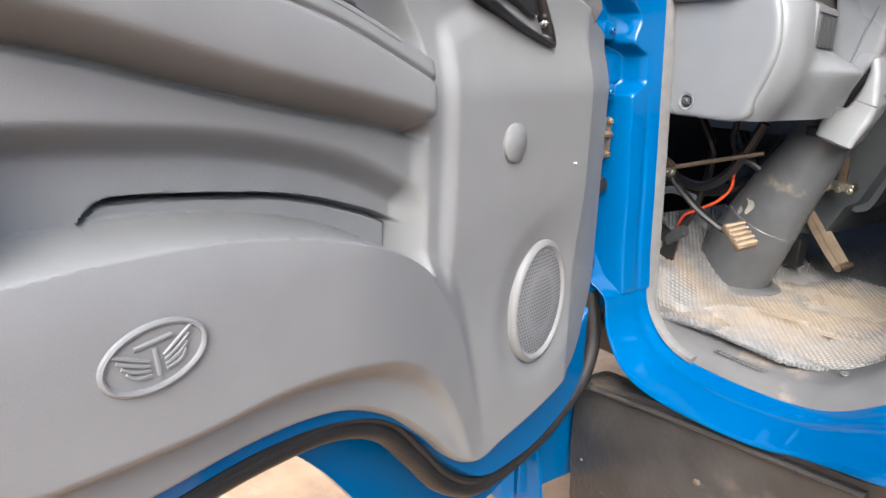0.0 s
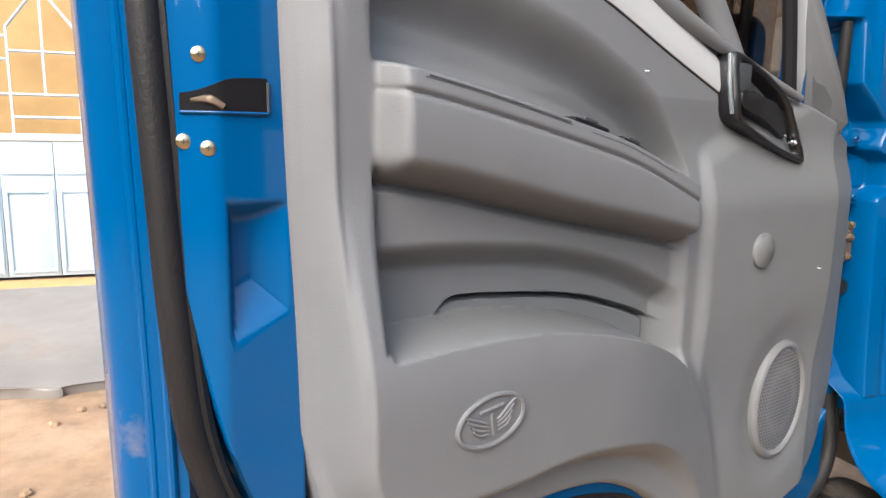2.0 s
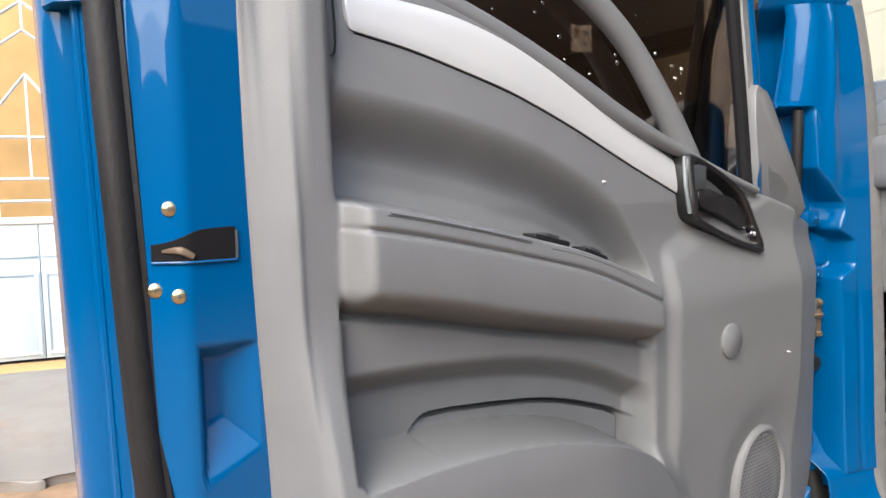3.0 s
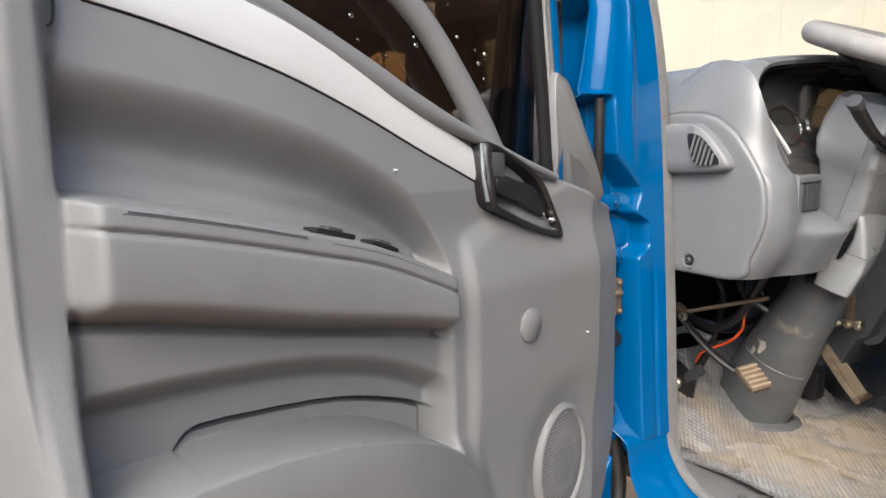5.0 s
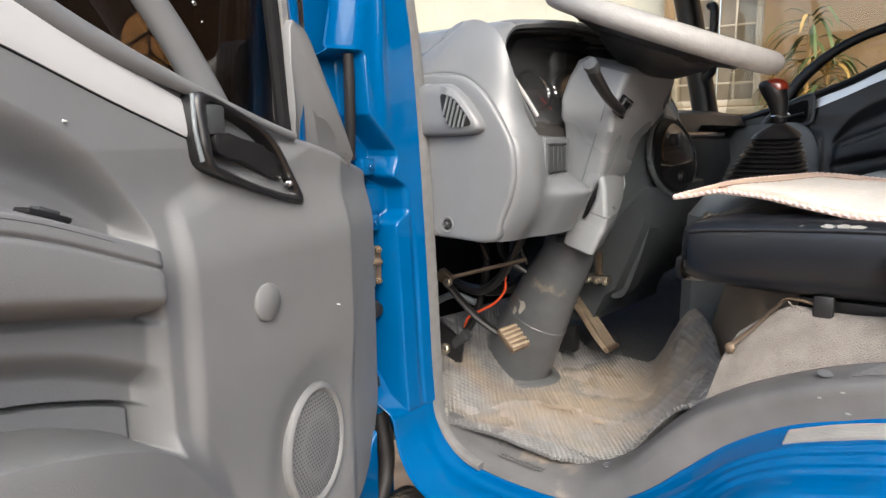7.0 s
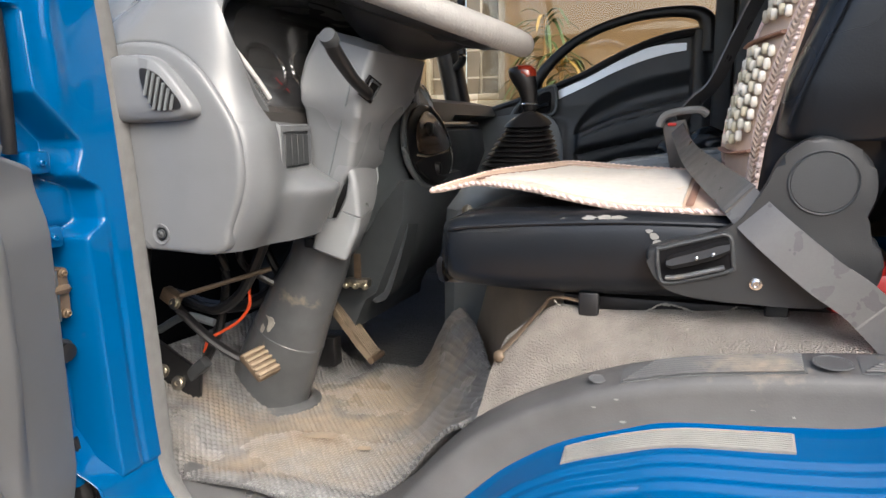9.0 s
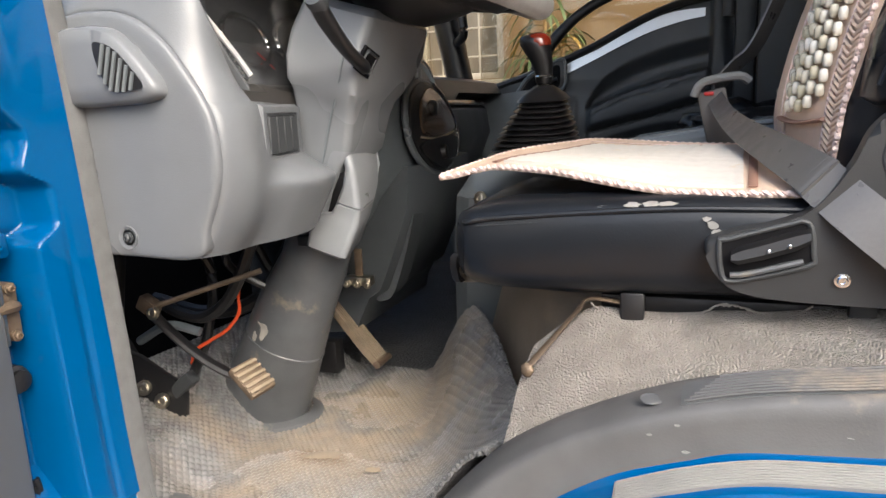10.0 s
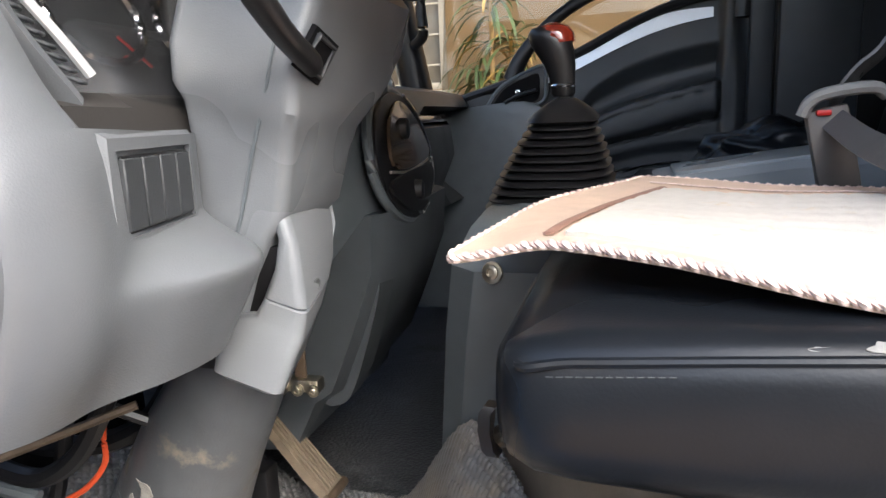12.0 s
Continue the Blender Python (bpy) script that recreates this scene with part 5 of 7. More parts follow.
# pale silver instead of CHROME: the strip's bright reflection is put into its colour
part("chrome_line", tube([dv(0.094, 0.226, 1.323), dv(0.102, 0.242, 1.301), dv(0.109, 0.258, 1.279), dv(0.114, 0.272, 1.259)], 0.0034, 8, 6), SILVERP, hood, "chrome strip")
for k in range(11):
    t = k / 10
    part("lining_rib", box((0.010, 0.014, 0.0028), dv(0.094 + 0.020 * t, 0.214 + 0.046 * t, 1.322 - 0.066 * t), 0.001, (0, 25, 30), 1), DARK, hood)
part("cluster_sill", loft([[dv(x, y, z) for x, z in ((0.09, 1.212), (0.130 + e, 1.214), (0.124 + e, 1.240), (0.10, 1.250), (0.03, 1.25))] for y, e in ((0.222, 0.014), (0.26, 0.004), (0.3, -0.006), (0.42, -0.03))]), HOODIN, hood, smooth=30)
# side air vent
vent = thing("air_vent", "grey side air vent with slanted slats on the dashboard end", "air vent", (0.023, 0.158, 1.271))
vr = rounded([(-0.066, -0.037), (-0.072, 0.0), (-0.060, 0.032), (-0.022, 0.038), (0.010, 0.035), (0.034, 0.022), (0.060, -0.006), (0.072, -0.025), (0.066, -0.036), (0.03, -0.040)], 5)
part("housing", loft([[Vector((a * k + 0.002, 0.012 - c, b * k)) for a, b in vr] for k, c in ((1.12, 0.0), (1.12, 0.009), (1.07, 0.013), (1.05, 0.013), (1.04, 0.024), (1.0, 0.032), (0.92, 0.036), (0.5, 0.037), (0.05, 0.037))]), DASH, vent, "", 50)
gr = [(0.005, 0.019), (0.016, 0.020), (0.033, 0.012), (0.054, -0.010), (0.063, -0.023), (0.058, -0.028), (0.026, -0.029), (0.016, -0.019), (0.008, -0.002)]
face = lambda a, b, c: Vector((a, -0.0253 - c, b))
part("grille_back", plate(rounded(gr, 3), 0.0008, face), BLACK, vent)
outline_v = rounded(gr, 3)


def in_grille(a, b):
    hit = False
    for (x1, y1), (x2, y2) in zip(outline_v, outline_v[1:] + outline_v[:1]):
        if (y1 > b) != (y2 > b) and a < (x2 - x1) * (b - y1) / (y2 - y1) + x1:
            hit = not hit
    return hit


for k in range(6):
    a0 = 0.0150 + 0.0086 * k
    run = [b for b in np.linspace(-0.032, 0.022, 80) if in_grille(a0 + 0.32 * b, b)]
    if len(run) > 3:
        part("slat", tube([face(a0 + 0.32 * run[0], run[0], 0.0014), face(a0 + 0.32 * run[-1], run[-1], 0.0014)], 0.0034, 6, 2, flat=0.5), SLATE, vent)

# switch bank, screw
bank_x = lambda y: 0.1575 - 0.27 * (y - 0.235)
bank = part("switch_bank", loft([[dv(bank_x(y) + dx, y, z) for y, z in ((0.222 + e, 1.156 + e), (0.345 - e, 1.156 + e), (0.345 - e, 1.225 - e), (0.222 + e, 1.225 - e))] for dx, e in ((-0.03, 0), (-0.004, 0), (0.0, 0.003), (0.001, 0.010), (-0.005, 0.0105))]), DASH, dash, "", 30)
part("bank_face", box((0.004, 0.096, 0.044), dv(bank_x(0.2835) - 0.0015, 0.2835, 1.190), 0.001, (0, 0, 15)), BLACK, bank, "row of black blank switches")
for k in range(4):
    y = 0.2475 + 0.024 * k
    part("blank_switch", box((0.005, 0.0225, 0.041), dv(bank_x(y) - 0.0003, y, 1.190), 0.0008, (0, 0, 15), 1), DARK, bank)
bolt(dv(0.024, 0.150, 1.088), (0, -1, 0), 0.0045, DARK, dash, "screw")
part("screw_seat", lathe([(0.013, 0.0), (0.013, 0.002), (0.009, 0.0005), (0.009, 0.0)], dv(0.024, 0.1505, 1.088), (0, -1, 0), 20), DASH, dash)

# dark lower panel beside the column, centre stack and passenger side
part("lower_panel", plate(rounded([(0.055, 0.885), (0.075, 0.878), (0.098, 0.90), (0.132, 1.00), (0.140, 1.05), (0.12, 1.08), (0.05, 1.08), (0.03, 1.02), (0.04, 0.95)], 4), 0.05, lambda a, b, c: dv(a, 0.66 + c, b), 0.012), SLATED, dash, "dark grey lower panel")
part("stack_skirt", loft([[dv(x, y, z) for x, z in ((-0.2, 0.80), (0.02, 0.82), (0.062 + e, 0.885), (0.085 + e, 0.90), (0.115 + e, 0.97), (0.145 + e, 1.05), (0.150 + e, 1.12), (-0.2, 1.12))] for y, e in ((0.645, -0.01), (0.66, 0.0), (0.80, 0.005), (0.95, -0.005), (0.99, -0.03))]), SLATED, dash, "", 50)
stack_face = lambda a, b, c: dv(0.138 + c - 0.13 * (a - 0.556) - 0.15 * (b - 1.18), 0.640 + (a - 0.556) * 1.55, b)
stack = part("centre_console", loft([[dv(x, y, z) for x, z in ((-0.2, 1.02), (0.06, 1.02), (0.125 + e, 1.06), (0.175 + e, 1.12), (0.172 + e, 1.22), (0.12 + e, 1.29), (0.03, 1.325), (-0.2, 1.32))] for y, e in ((0.52, -0.07), (0.56, -0.045), (0.70, -0.040), (0.90, -0.055), (0.945, -0.065), (0.96, -0.11))]), SLATE, dash, "dark centre console with brown gloss trim", 50)
oval = rounded([(0.556, 1.17), (0.575, 1.235), (0.64, 1.262), (0.70, 1.235), (0.735, 1.17), (0.705, 1.118), (0.65, 1.100), (0.59, 1.12)], 5)
part("gloss_oval", plate(oval, 0.010, lambda a, b, c: stack_face(a, b, c + 0.006), 0.004), BLACK, stack)
part("gloss_shield", plate(rounded([(0.590, 1.172), (0.598, 1.222), (0.64, 1.250), (0.69, 1.226), (0.722, 1.178), (0.66, 1.166)], 4), 0.004, lambda a, b, c: stack_face(a, b, c + 0.017), 0.001), BROWN, stack, "glossy brown shield")
part("oval_ring", tube([stack_face(0.645 + (a - 0.645) * 1.03, 1.18 + (b - 1.18) * 1.03, 0.008) for a, b in oval], 0.006, 8, 1, True), SLATE, stack, "slate ring round the oval")
part("oval_lower", plate(rounded([(0.575, 1.155), (0.72, 1.16), (0.70, 1.122), (0.65, 1.108), (0.60, 1.122)], 5), 0.004, lambda a, b, c: stack_face(a, b, c + 0.017), 0.001), BLACK, stack)
part("chrome_rim", tube([stack_face(a, b, 0.017) for a, b in ((0.665, 1.258), (0.708, 1.228), (0.736, 1.170), (0.71, 1.122), (0.66, 1.102))], 0.003, 8, 6), CHROME, stack)
part("chrome_bar", tube([stack_face(a, b, 0.018) for a, b in ((0.58, 1.166), (0.64, 1.160), (0.715, 1.168))], 0.002, 6, 4), STEEL, stack)
for a, b in ((0.632, 1.215), (0.645, 1.135)):
    part("knob", lathe([(0.001, 0), (0.014, 0), (0.013, 0.012), (0.010, 0.014), (0.001, 0.014)], stack_face(a, b, 0.016), (1, 0.2, 0), 16), BLACK, stack)
part("passenger_dash", loft([[dv(x, y, z) for x, z in ((-0.2, 1.03), (0.02, 1.03), (0.10 + e, 1.07), (0.13 + e, 1.14), (0.12 + e, 1.21), (0.08 + e, 1.235), (0.04, 1.25), (0.02, 1.28), (-0.05, 1.295), (-0.2, 1.29))] for y, e in ((0.945, -0.03), (0.96, -0.025), (1.2, -0.05), (1.45, -0.10), (1.58, -0.13))]), DARK, dash, "charcoal passenger side dashboard", 40)
part("gloss_band", tube([dv(0.080, 0.965, 1.225), dv(0.06, 1.2, 1.225), dv(0.015, 1.45, 1.225)], 0.010, 8, 4, flat=0.8), BROWN, dash)
rv = part("round_vent", lathe([(0.001, 0), (0.042, 0), (0.048, 0.008), (0.044, 0.012), (0.038, 0.006), (0.001, 0.004)], dv(0.035, 0.98, 1.272), (0.9, 0, 0.45), 24), SLATE, dash, "round air outlet with chrome rim")
part("vent_rim", tube([dv(0.043 + 0.02 * math.cos(a) * -0.45, 0.98 + 0.046 * math.sin(a), 1.276 + 0.046 * math.cos(a) * 0.9) for a in angles[::4]], 0.0028, 8, 2, True), CHROME, rv)
part("dash_top", box((0.30, 1.28, 0.02), dv(-0.20, 1.02, 1.262), 0.008), DARK, dash)

# ---- wiring and pedals below the dash ----
well = thing("pedal_bracket", "black pedal mounting bracket with brass bolts", "bracket", (-0.13, 0.31, 0.80))
WZ = Vector((0.13, -0.31, -0.80))
part("bracket_plate", plate([(-0.20, 0.79), (-0.09, 0.785), (-0.085, 0.83), (-0.15, 0.88), (-0.20, 0.90)], 0.008, lambda a, b, c: Vector((a, 0.305 + c + 0.25 * (a + 0.15), b)) + WZ, 0.001), BLACK, well)
bolt(Vector((-0.145, 0.303, 0.832)) + WZ, (0.3, -1, 0.3), 0.008, STEEL, well)
bolt(Vector((-0.119, 0.308, 0.813)) + WZ, (0.3, -1, 0.3), 0.008, STEEL, well)
part("bracket_arm", box((0.02, 0.02, 0.35), Vector((-0.17, 0.30, 0.98)) + WZ, 0.004, (0, 12, 0)), BLACK, well)
part("clamp", box((0.045, 0.018, 0.02), Vector((-0.09, 0.325, 0.835)) + WZ, 0.003, (0, -40, 0)), DARK, well)
clutch = thing("clutch_pedal", "black clutch pedal arm with a dusty ribbed pad", "pedal", (-0.08, 0.29, 0.94))
CZ = Vector((0.08, -0.29, -0.94))
part("pedal_arm", tube([Vector(p) + CZ for p in ((-0.105, 0.285, 0.972), (-0.08, 0.283, 0.945), (-0.03, 0.285, 0.905), (0.012, 0.29, 0.880), (0.035, 0.295, 0.872))], 0.0085, 8, 5, flat=0.7), BLACK, clutch)
turn_pad = Matrix.Rotation(radians(-8), 3, "Z") @ Matrix.Rotation(radians(40), 3, "Y") @ Matrix.Rotation(radians(10), 3, "X")
padc = part("pedal_pad", box((0.052, 0.042, 0.012), Vector((0.050, 0.300, 0.868)) + CZ, 0.004, (10, 40, -8)), RUST, clutch)
for k in range(5):
    part("pad_rib", box((0.0050, 0.040, 0.004), Vector((0.050, 0.300, 0.868)) + CZ + turn_pad @ Vector((-0.019 + 0.0095 * k, 0, 0.007)), 0.001, (10, 40, -8)), PEDAL, padc)
part("pushrod_fork", box((0.03, 0.018, 0.022), Vector((-0.095, 0.284, 0.965)) + CZ, 0.003, (0, 30, 0)), RUST, clutch)
part("pushrod", tube([Vector(p) + CZ for p in ((-0.085, 0.284, 0.965), (-0.02, 0.33, 0.985), (0.03, 0.37, 1.0))], 0.004, 8, 3), RUST, clutch)
bolt(Vector((-0.083, 0.276, 0.958)) + CZ, (0, -1, 0.2), 0.007, STEEL, clutch)
accel = thing("accelerator_pedal", "dusty tan accelerator pedal", "pedal", (0.05, 0.65, 0.76))
AZ = Vector((-0.05, -0.65, -0.76))
pa = part("pedal_plate", loft([[Vector(p) + AZ for p in ((x, 0.625, z), (x, 0.668, z), (x - 0.008, 0.668, z - 0.009), (x - 0.008, 0.625, z - 0.009))] for x, z in ((-0.065, 0.935), (-0.01, 0.868), (0.045, 0.80), (0.072, 0.772))]), PEDAL, accel, smooth=25)
for k in range(6):
    part("plate_rib", tube([Vector((-0.05, 0.631 + 0.0062 * k, 0.920)) + AZ, Vector((0.068, 0.631 + 0.0062 * k, 0.778)) + AZ], 0.0016, 6, 2), PEDAL, pa)
part("pedal_hinge", tube([Vector((0.07, 0.622, 0.768)) + AZ, Vector((0.07, 0.672, 0.768)) + AZ], 0.007, 10, 2), RUST, accel)
part("pedal_bracket_foot", box((0.05, 0.03, 0.06), Vector((-0.02, 0.61, 0.785)) + AZ, 0.004), BLACK, accel)
brake = thing("brake_pedal", "brake pedal behind the steering column", "pedal", (0.0, 0.57, 0.88))
part("pedal_pad", box((0.05, 0.05, 0.014), (-0.02, 0.012, 0.0), 0.004, (0, 40, 0)), PEDAL, brake)
part("pedal_arm", tube([(-0.03, 0.012, 0.0), (-0.10, 0.01, 0.06), (-0.14, 0.0, 0.14)], 0.009, 8, 4), BLACK, brake)
hose = thing("wiring_loom", "black wiring loom and hoses under the dashboard", "cables", (-0.1, 0.35, 1.0))
HZ = Vector((0.1, -0.35, -1.0))
for pts, r in ((((-0.15, 0.36, 0.945), (-0.11, 0.36, 0.930), (-0.07, 0.36, 0.928), (-0.03, 0.36, 0.952), (0.0, 0.36, 0.992), (0.03, 0.36, 1.05)), 0.009),
               (((-0.02, 0.36, 1.06), (-0.03, 0.38, 1.0), (0.02, 0.42, 0.95), (0.03, 0.42, 0.90)), 0.006),
               (((-0.20, 0.30, 1.06), (-0.22, 0.31, 0.95), (-0.19, 0.33, 0.85), (-0.20, 0.33, 0.76)), 0.016),
               (((-0.12, 0.40, 1.05), (-0.10, 0.42, 0.98), (-0.12, 0.42, 0.88), (-0.15, 0.40, 0.80)), 0.008),
               (((-0.25, 0.45, 0.92), (-0.15, 0.46, 0.90), (-0.05, 0.47, 0.93), (0.0, 0.50, 1.02)), 0.012)):
    part("hose", tube([Vector(p) + HZ for p in pts], r, 8, 6), BLACK, hose)
part("pipe", tube([Vector(p) + HZ for p in ((-0.2, 0.36, 0.88), (-0.14, 0.36, 0.91), (-0.09, 0.37, 0.90))], 0.007, 8, 5), SLATE, hose)
cable = thing("orange_cable", "thin orange cable hanging under the dashboard", "cable", (0.0, 0.38, 0.9))
part("wire", tube([Vector(p) - Vector((0, 0.38, 0.9)) for p in ((-0.005, 0.42, 1.05), (-0.03, 0.41, 1.0), (-0.037, 0.40, 0.957), (-0.040, 0.40, 0.925), (-0.064, 0.40, 0.897), (-0.095, 0.40, 0.878), (-0.13, 0.40, 0.857), (-0.15, 0.41, 0.83))], 0.0028, 8, 8), ORANGE, cable)
ecu = thing("brake_linkage", "small steel brake linkage under the dashboard", "linkage", (0.06, 0.60, 0.93))
part("link_block", box((0.05, 0.02, 0.016), (0, 0, 0), 0.003), STEEL, ecu)
for dx in (-0.02, 0.0, 0.02):
    bolt((dx, -0.012, -0.004), (0, -1, 0), 0.005, STEEL, ecu)
part("link_tab", box((0.014, 0.004, 0.05), (0.0, 0.0, 0.03), 0.001), RUST, ecu)

# ---- steering ----
column = thing("steering_column", "grey plastic steering column shroud on a dusty tapering lower tube", "steering column", (0.03, 0.445, 0.74))
KZ = Vector((-0.03, -0.445, -0.74))


def tube_ring(x, y, z, r, rx=0.0, lean=0.45):
    """A round section of the lower tube, leaning with it."""
    rx = rx or r
    return [Vector((x + rx * math.cos(t), y + r * math.sin(t), z - lean * rx * math.cos(t))) + KZ for t in (2 * math.pi * k / 32 for k in range(32))]


def shroud_ring(z, x0, x1, y0, y1, r=0.012, skew=0.012, tilt=0.30):
    """A boxy section of the shroud with rounded corners; above, its rear face turns to the door."""
    xm, out = (x0 + x1) / 2, []
    turned = 0.030 * float(ease(1.164, 1.172, z))
    for cx, cy, a0 in ((x0 + r, y0 + r, 180), (x1 + skew - turned - r, y0 + r, 270), (x1 - skew - r, y1 - r, 0), (x0 + r, y1 - r, 90)):
        for k in range(6):
            t = radians(a0 + 18 * k)
            x, y = cx + r * math.cos(t), cy + r * math.sin(t)
            out.append(Vector((x, y, z - tilt * (x - xm))) + KZ)
    return out


lower = part("lower_tube", loft([tube_ring(*q) for q in ((-0.070, 0.473, 0.732, 0.062, 0.070), (-0.063, 0.472, 0.745, 0.061, 0.069), (-0.035, 0.462, 0.80, 0.059, 0.066), (0.003, 0.450, 0.87, 0.055, 0.060), (0.042, 0.438, 0.94, 0.050, 0.053), (0.080, 0.430, 1.0, 0.045, 0.046), (0.105, 0.424, 1.06, 0.043, 0.043))]), SHROUD, column, "dark grey dusty lower tube", 50)
part("tube_band", loft([tube_ring(*q) for q in ((-0.0003, 0.4508, 0.864, 0.0558, 0.0608), (0.0013, 0.4505, 0.867, 0.0562, 0.0612), (0.0035, 0.45, 0.871, 0.0560, 0.0608), (0.004, 0.45, 0.872, 0.055, 0.060))], caps=False), SHROUD, lower)
for k, (t, z, r1, r2) in enumerate(((-1.75, 0.895, 0.014, 0.007), (-1.95, 0.880, 0.009, 0.006), (-1.82, 0.902, 0.004, 0.012))):
    cx, cy, cr = (float(np.interp(z, (0.745, 0.80, 0.87, 0.94), v)) for v in ((-0.063, -0.035, 0.003, 0.042), (0.472, 0.462, 0.450, 0.438), (0.061, 0.059, 0.055, 0.050)))
    cx2 = float(np.interp(z, (0.745, 0.80, 0.87, 0.94), (0.069, 0.066, 0.060, 0.053)))
    nrm = Vector((math.cos(t), math.sin(t), 0.1))
    blotch("scuff", Vector((cx + cx2 * 1.008 * math.cos(t), cy + cr * 1.008 * math.sin(t), z - 0.45 * cx2 * math.cos(t))) + KZ, r1, r2, nrm, WORN, lower, 20 + k, 0.0006, (0.42, -0.1, 1))
up = loft([shroud_ring(*q) for q in ((1.075, 0.090, 0.136, 0.370, 0.452, 0.008, 0.0), (1.12, 0.100, 0.152, 0.369, 0.453, 0.008, 0.0), (1.152, 0.104, 0.168, 0.367, 0.455, 0.008, 0.0), (1.164, 0.106, 0.178, 0.367, 0.457, 0.008, 0.0), (1.170, 0.108, 0.194, 0.366, 0.480, 0.010, 0.014), (1.21, 0.110, 0.204, 0.362, 0.495, 0.010, 0.018), (1.232, 0.110, 0.210, 0.358, 0.503, 0.010, 0.018), (1.244, 0.108, 0.217, 0.350, 0.512, 0.010, 0.018),
                                     (1.270, 0.108, 0.226, 0.350, 0.525), (1.300, 0.115, 0.236, 0.356, 0.542), (1.335, 0.130, 0.246, 0.366, 0.540), (1.345, 0.14, 0.24, 0.38, 0.53))])
upper = part("upper_shroud", up, SHELL, column, "light grey steering column shroud", 38)
part("shroud_seam", tube([Vector(p) + KZ for p in ((0.198, 0.3545, 1.30), (0.188, 0.3495, 1.256), (0.178, 0.3560, 1.236), (0.163, 0.3610, 1.20), (0.148, 0.3660, 1.16), (0.132, 0.3690, 1.122))], 0.0013, 6, 5), SLATE, upper)
def cover_ring(z, x0, xb, xc, y0, y1, r=0.008, tilt=0.30):
    """A section of the lower cover: xb its rear corner towards the door, xc the one away from it."""
    xm, out = (x0 + max(xb, xc)) / 2, []
    for cx, cy, a0 in ((x0 + r, y0 + r, 180), (xb - r, y0 + r, 270), (xc - r, y1 - r, 0), (x0 + r, y1 - r, 90)):
        for k in range(6):
            t = radians(a0 + 18 * k)
            x, y = cx + r * math.cos(t), cy + r * math.sin(t)
            out.append(Vector((x, y, z - tilt * (x - xm))) + KZ)
    return out


part("lower_cover", loft([cover_ring(*q) for q in ((1.030, 0.122, 0.168, 0.150, 0.356, 0.438), (1.034, 0.117, 0.174, 0.154, 0.352, 0.442), (1.066, 0.122, 0.186, 0.166, 0.358, 0.447), (1.074, 0.128, 0.189, 0.170, 0.362, 0.448), (1.078, 0.150, 0.190, 0.172, 0.364, 0.449),
                                                   (1.091, 0.158, 0.193, 0.176, 0.365, 0.451), (1.0925, 0.158, 0.1915, 0.1745, 0.3665, 0.450), (1.094, 0.159, 0.1935, 0.177, 0.365, 0.452), (1.115, 0.168, 0.191, 0.181, 0.367, 0.456), (1.140, 0.172, 0.188, 0.180, 0.369, 0.461), (1.158, 0.168, 0.183, 0.177, 0.370, 0.464), (1.180, 0.150, 0.177, 0.174, 0.372, 0.466), (1.205, 0.140, 0.172, 0.172, 0.376, 0.468))]), SHELL, column, "", 38)
# black block behind the slot, put there as the shade inside it
part("slot_shade", loft([[Vector((x, y, z)) + KZ for x, y in ((x0, 0.376), (x0 + 0.045, 0.376), (x0 + 0.045, 0.44), (x0, 0.44))] for z, x0 in ((1.07, 0.112), (1.10, 0.118), (1.135, 0.126))]), CAVITY, column)
part("tilt_clip", box((0.02, 0.012, 0.016), Vector((0.105, 0.372, 1.045)) + KZ, 0.003), BLACK, column)
for x, y, z in ((0.1865, 0.398, 1.100), (0.1835, 0.455, 1.200)):
    part("screw_hole", lathe([(0.0075, 0.0015), (0.0065, 0.0022), (0.005, 0.0003), (0.0004, 0.0003)], Vector((x, y, z)) + KZ, (1, -0.05, -0.3), 14), SHROUD, column)
mount = [(0.200, 1.295), (0.233, 1.283), (0.219, 1.250), (0.187, 1.263)]
mid_m = (0.210, 1.273)
stalk_at, stalk_along, stalk_out = Vector((0.2135, 0.371, 1.273)), Vector((0.035, 0.999, 0)), Vector((0.999, -0.035, -0.36)).normalized()


def on_shroud(a, b, c):
    return stalk_at + stalk_along * (a - 0.210) * 1.2 + Vector((0.36 * (b - 1.273), 0, b - 1.273)) * 0.85 + stalk_out * c + KZ


# no hole is cut; the opening's shade is painted as a black plate
part("stalk_base", plate(mount, 0.004, lambda a, b, c: on_shroud(a, b, c), 0.001), CAVITY, column, "flat black plate for the shaded stalk opening")
part("stalk_frame", tube([on_shroud(mid_m[0] + 0.70 * (a - mid_m[0]), mid_m[1] + 0.70 * (b - mid_m[1]), 0.005) for a, b in mount + mount[:1]], 0.0022, 6, 1), DARK, column)
stalk = part("indicator_stalk", tube([Vector(p) + KZ for p in ((0.208, 0.374, 1.266), (0.216, 0.356, 1.268), (0.220, 0.312, 1.283), (0.223, 0.264, 1.311), (0.226, 0.244, 1.325))], [0.0095, 0.0085, 0.0085, 0.0098, 0.0095], 12, 5), BLACK, column, "black indicator stalk")
part("stalk_cap", lathe([(0.001, -0.012), (0.0105, -0.012), (0.0118, -0.002), (0.0105, 0.004), (0.001, 0.005)], Vector((0.226, 0.240, 1.329)) + KZ, (0.05, -0.85, 0.5), 18), DARK, stalk)

wheel = thing("steering_wheel", "steering wheel with a grey perforated cover", "steering wheel", Matrix.Translation((0.239, 0.453, 1.401)) @ Matrix.Rotation(0.375, 4, "Y"))
R = 0.183
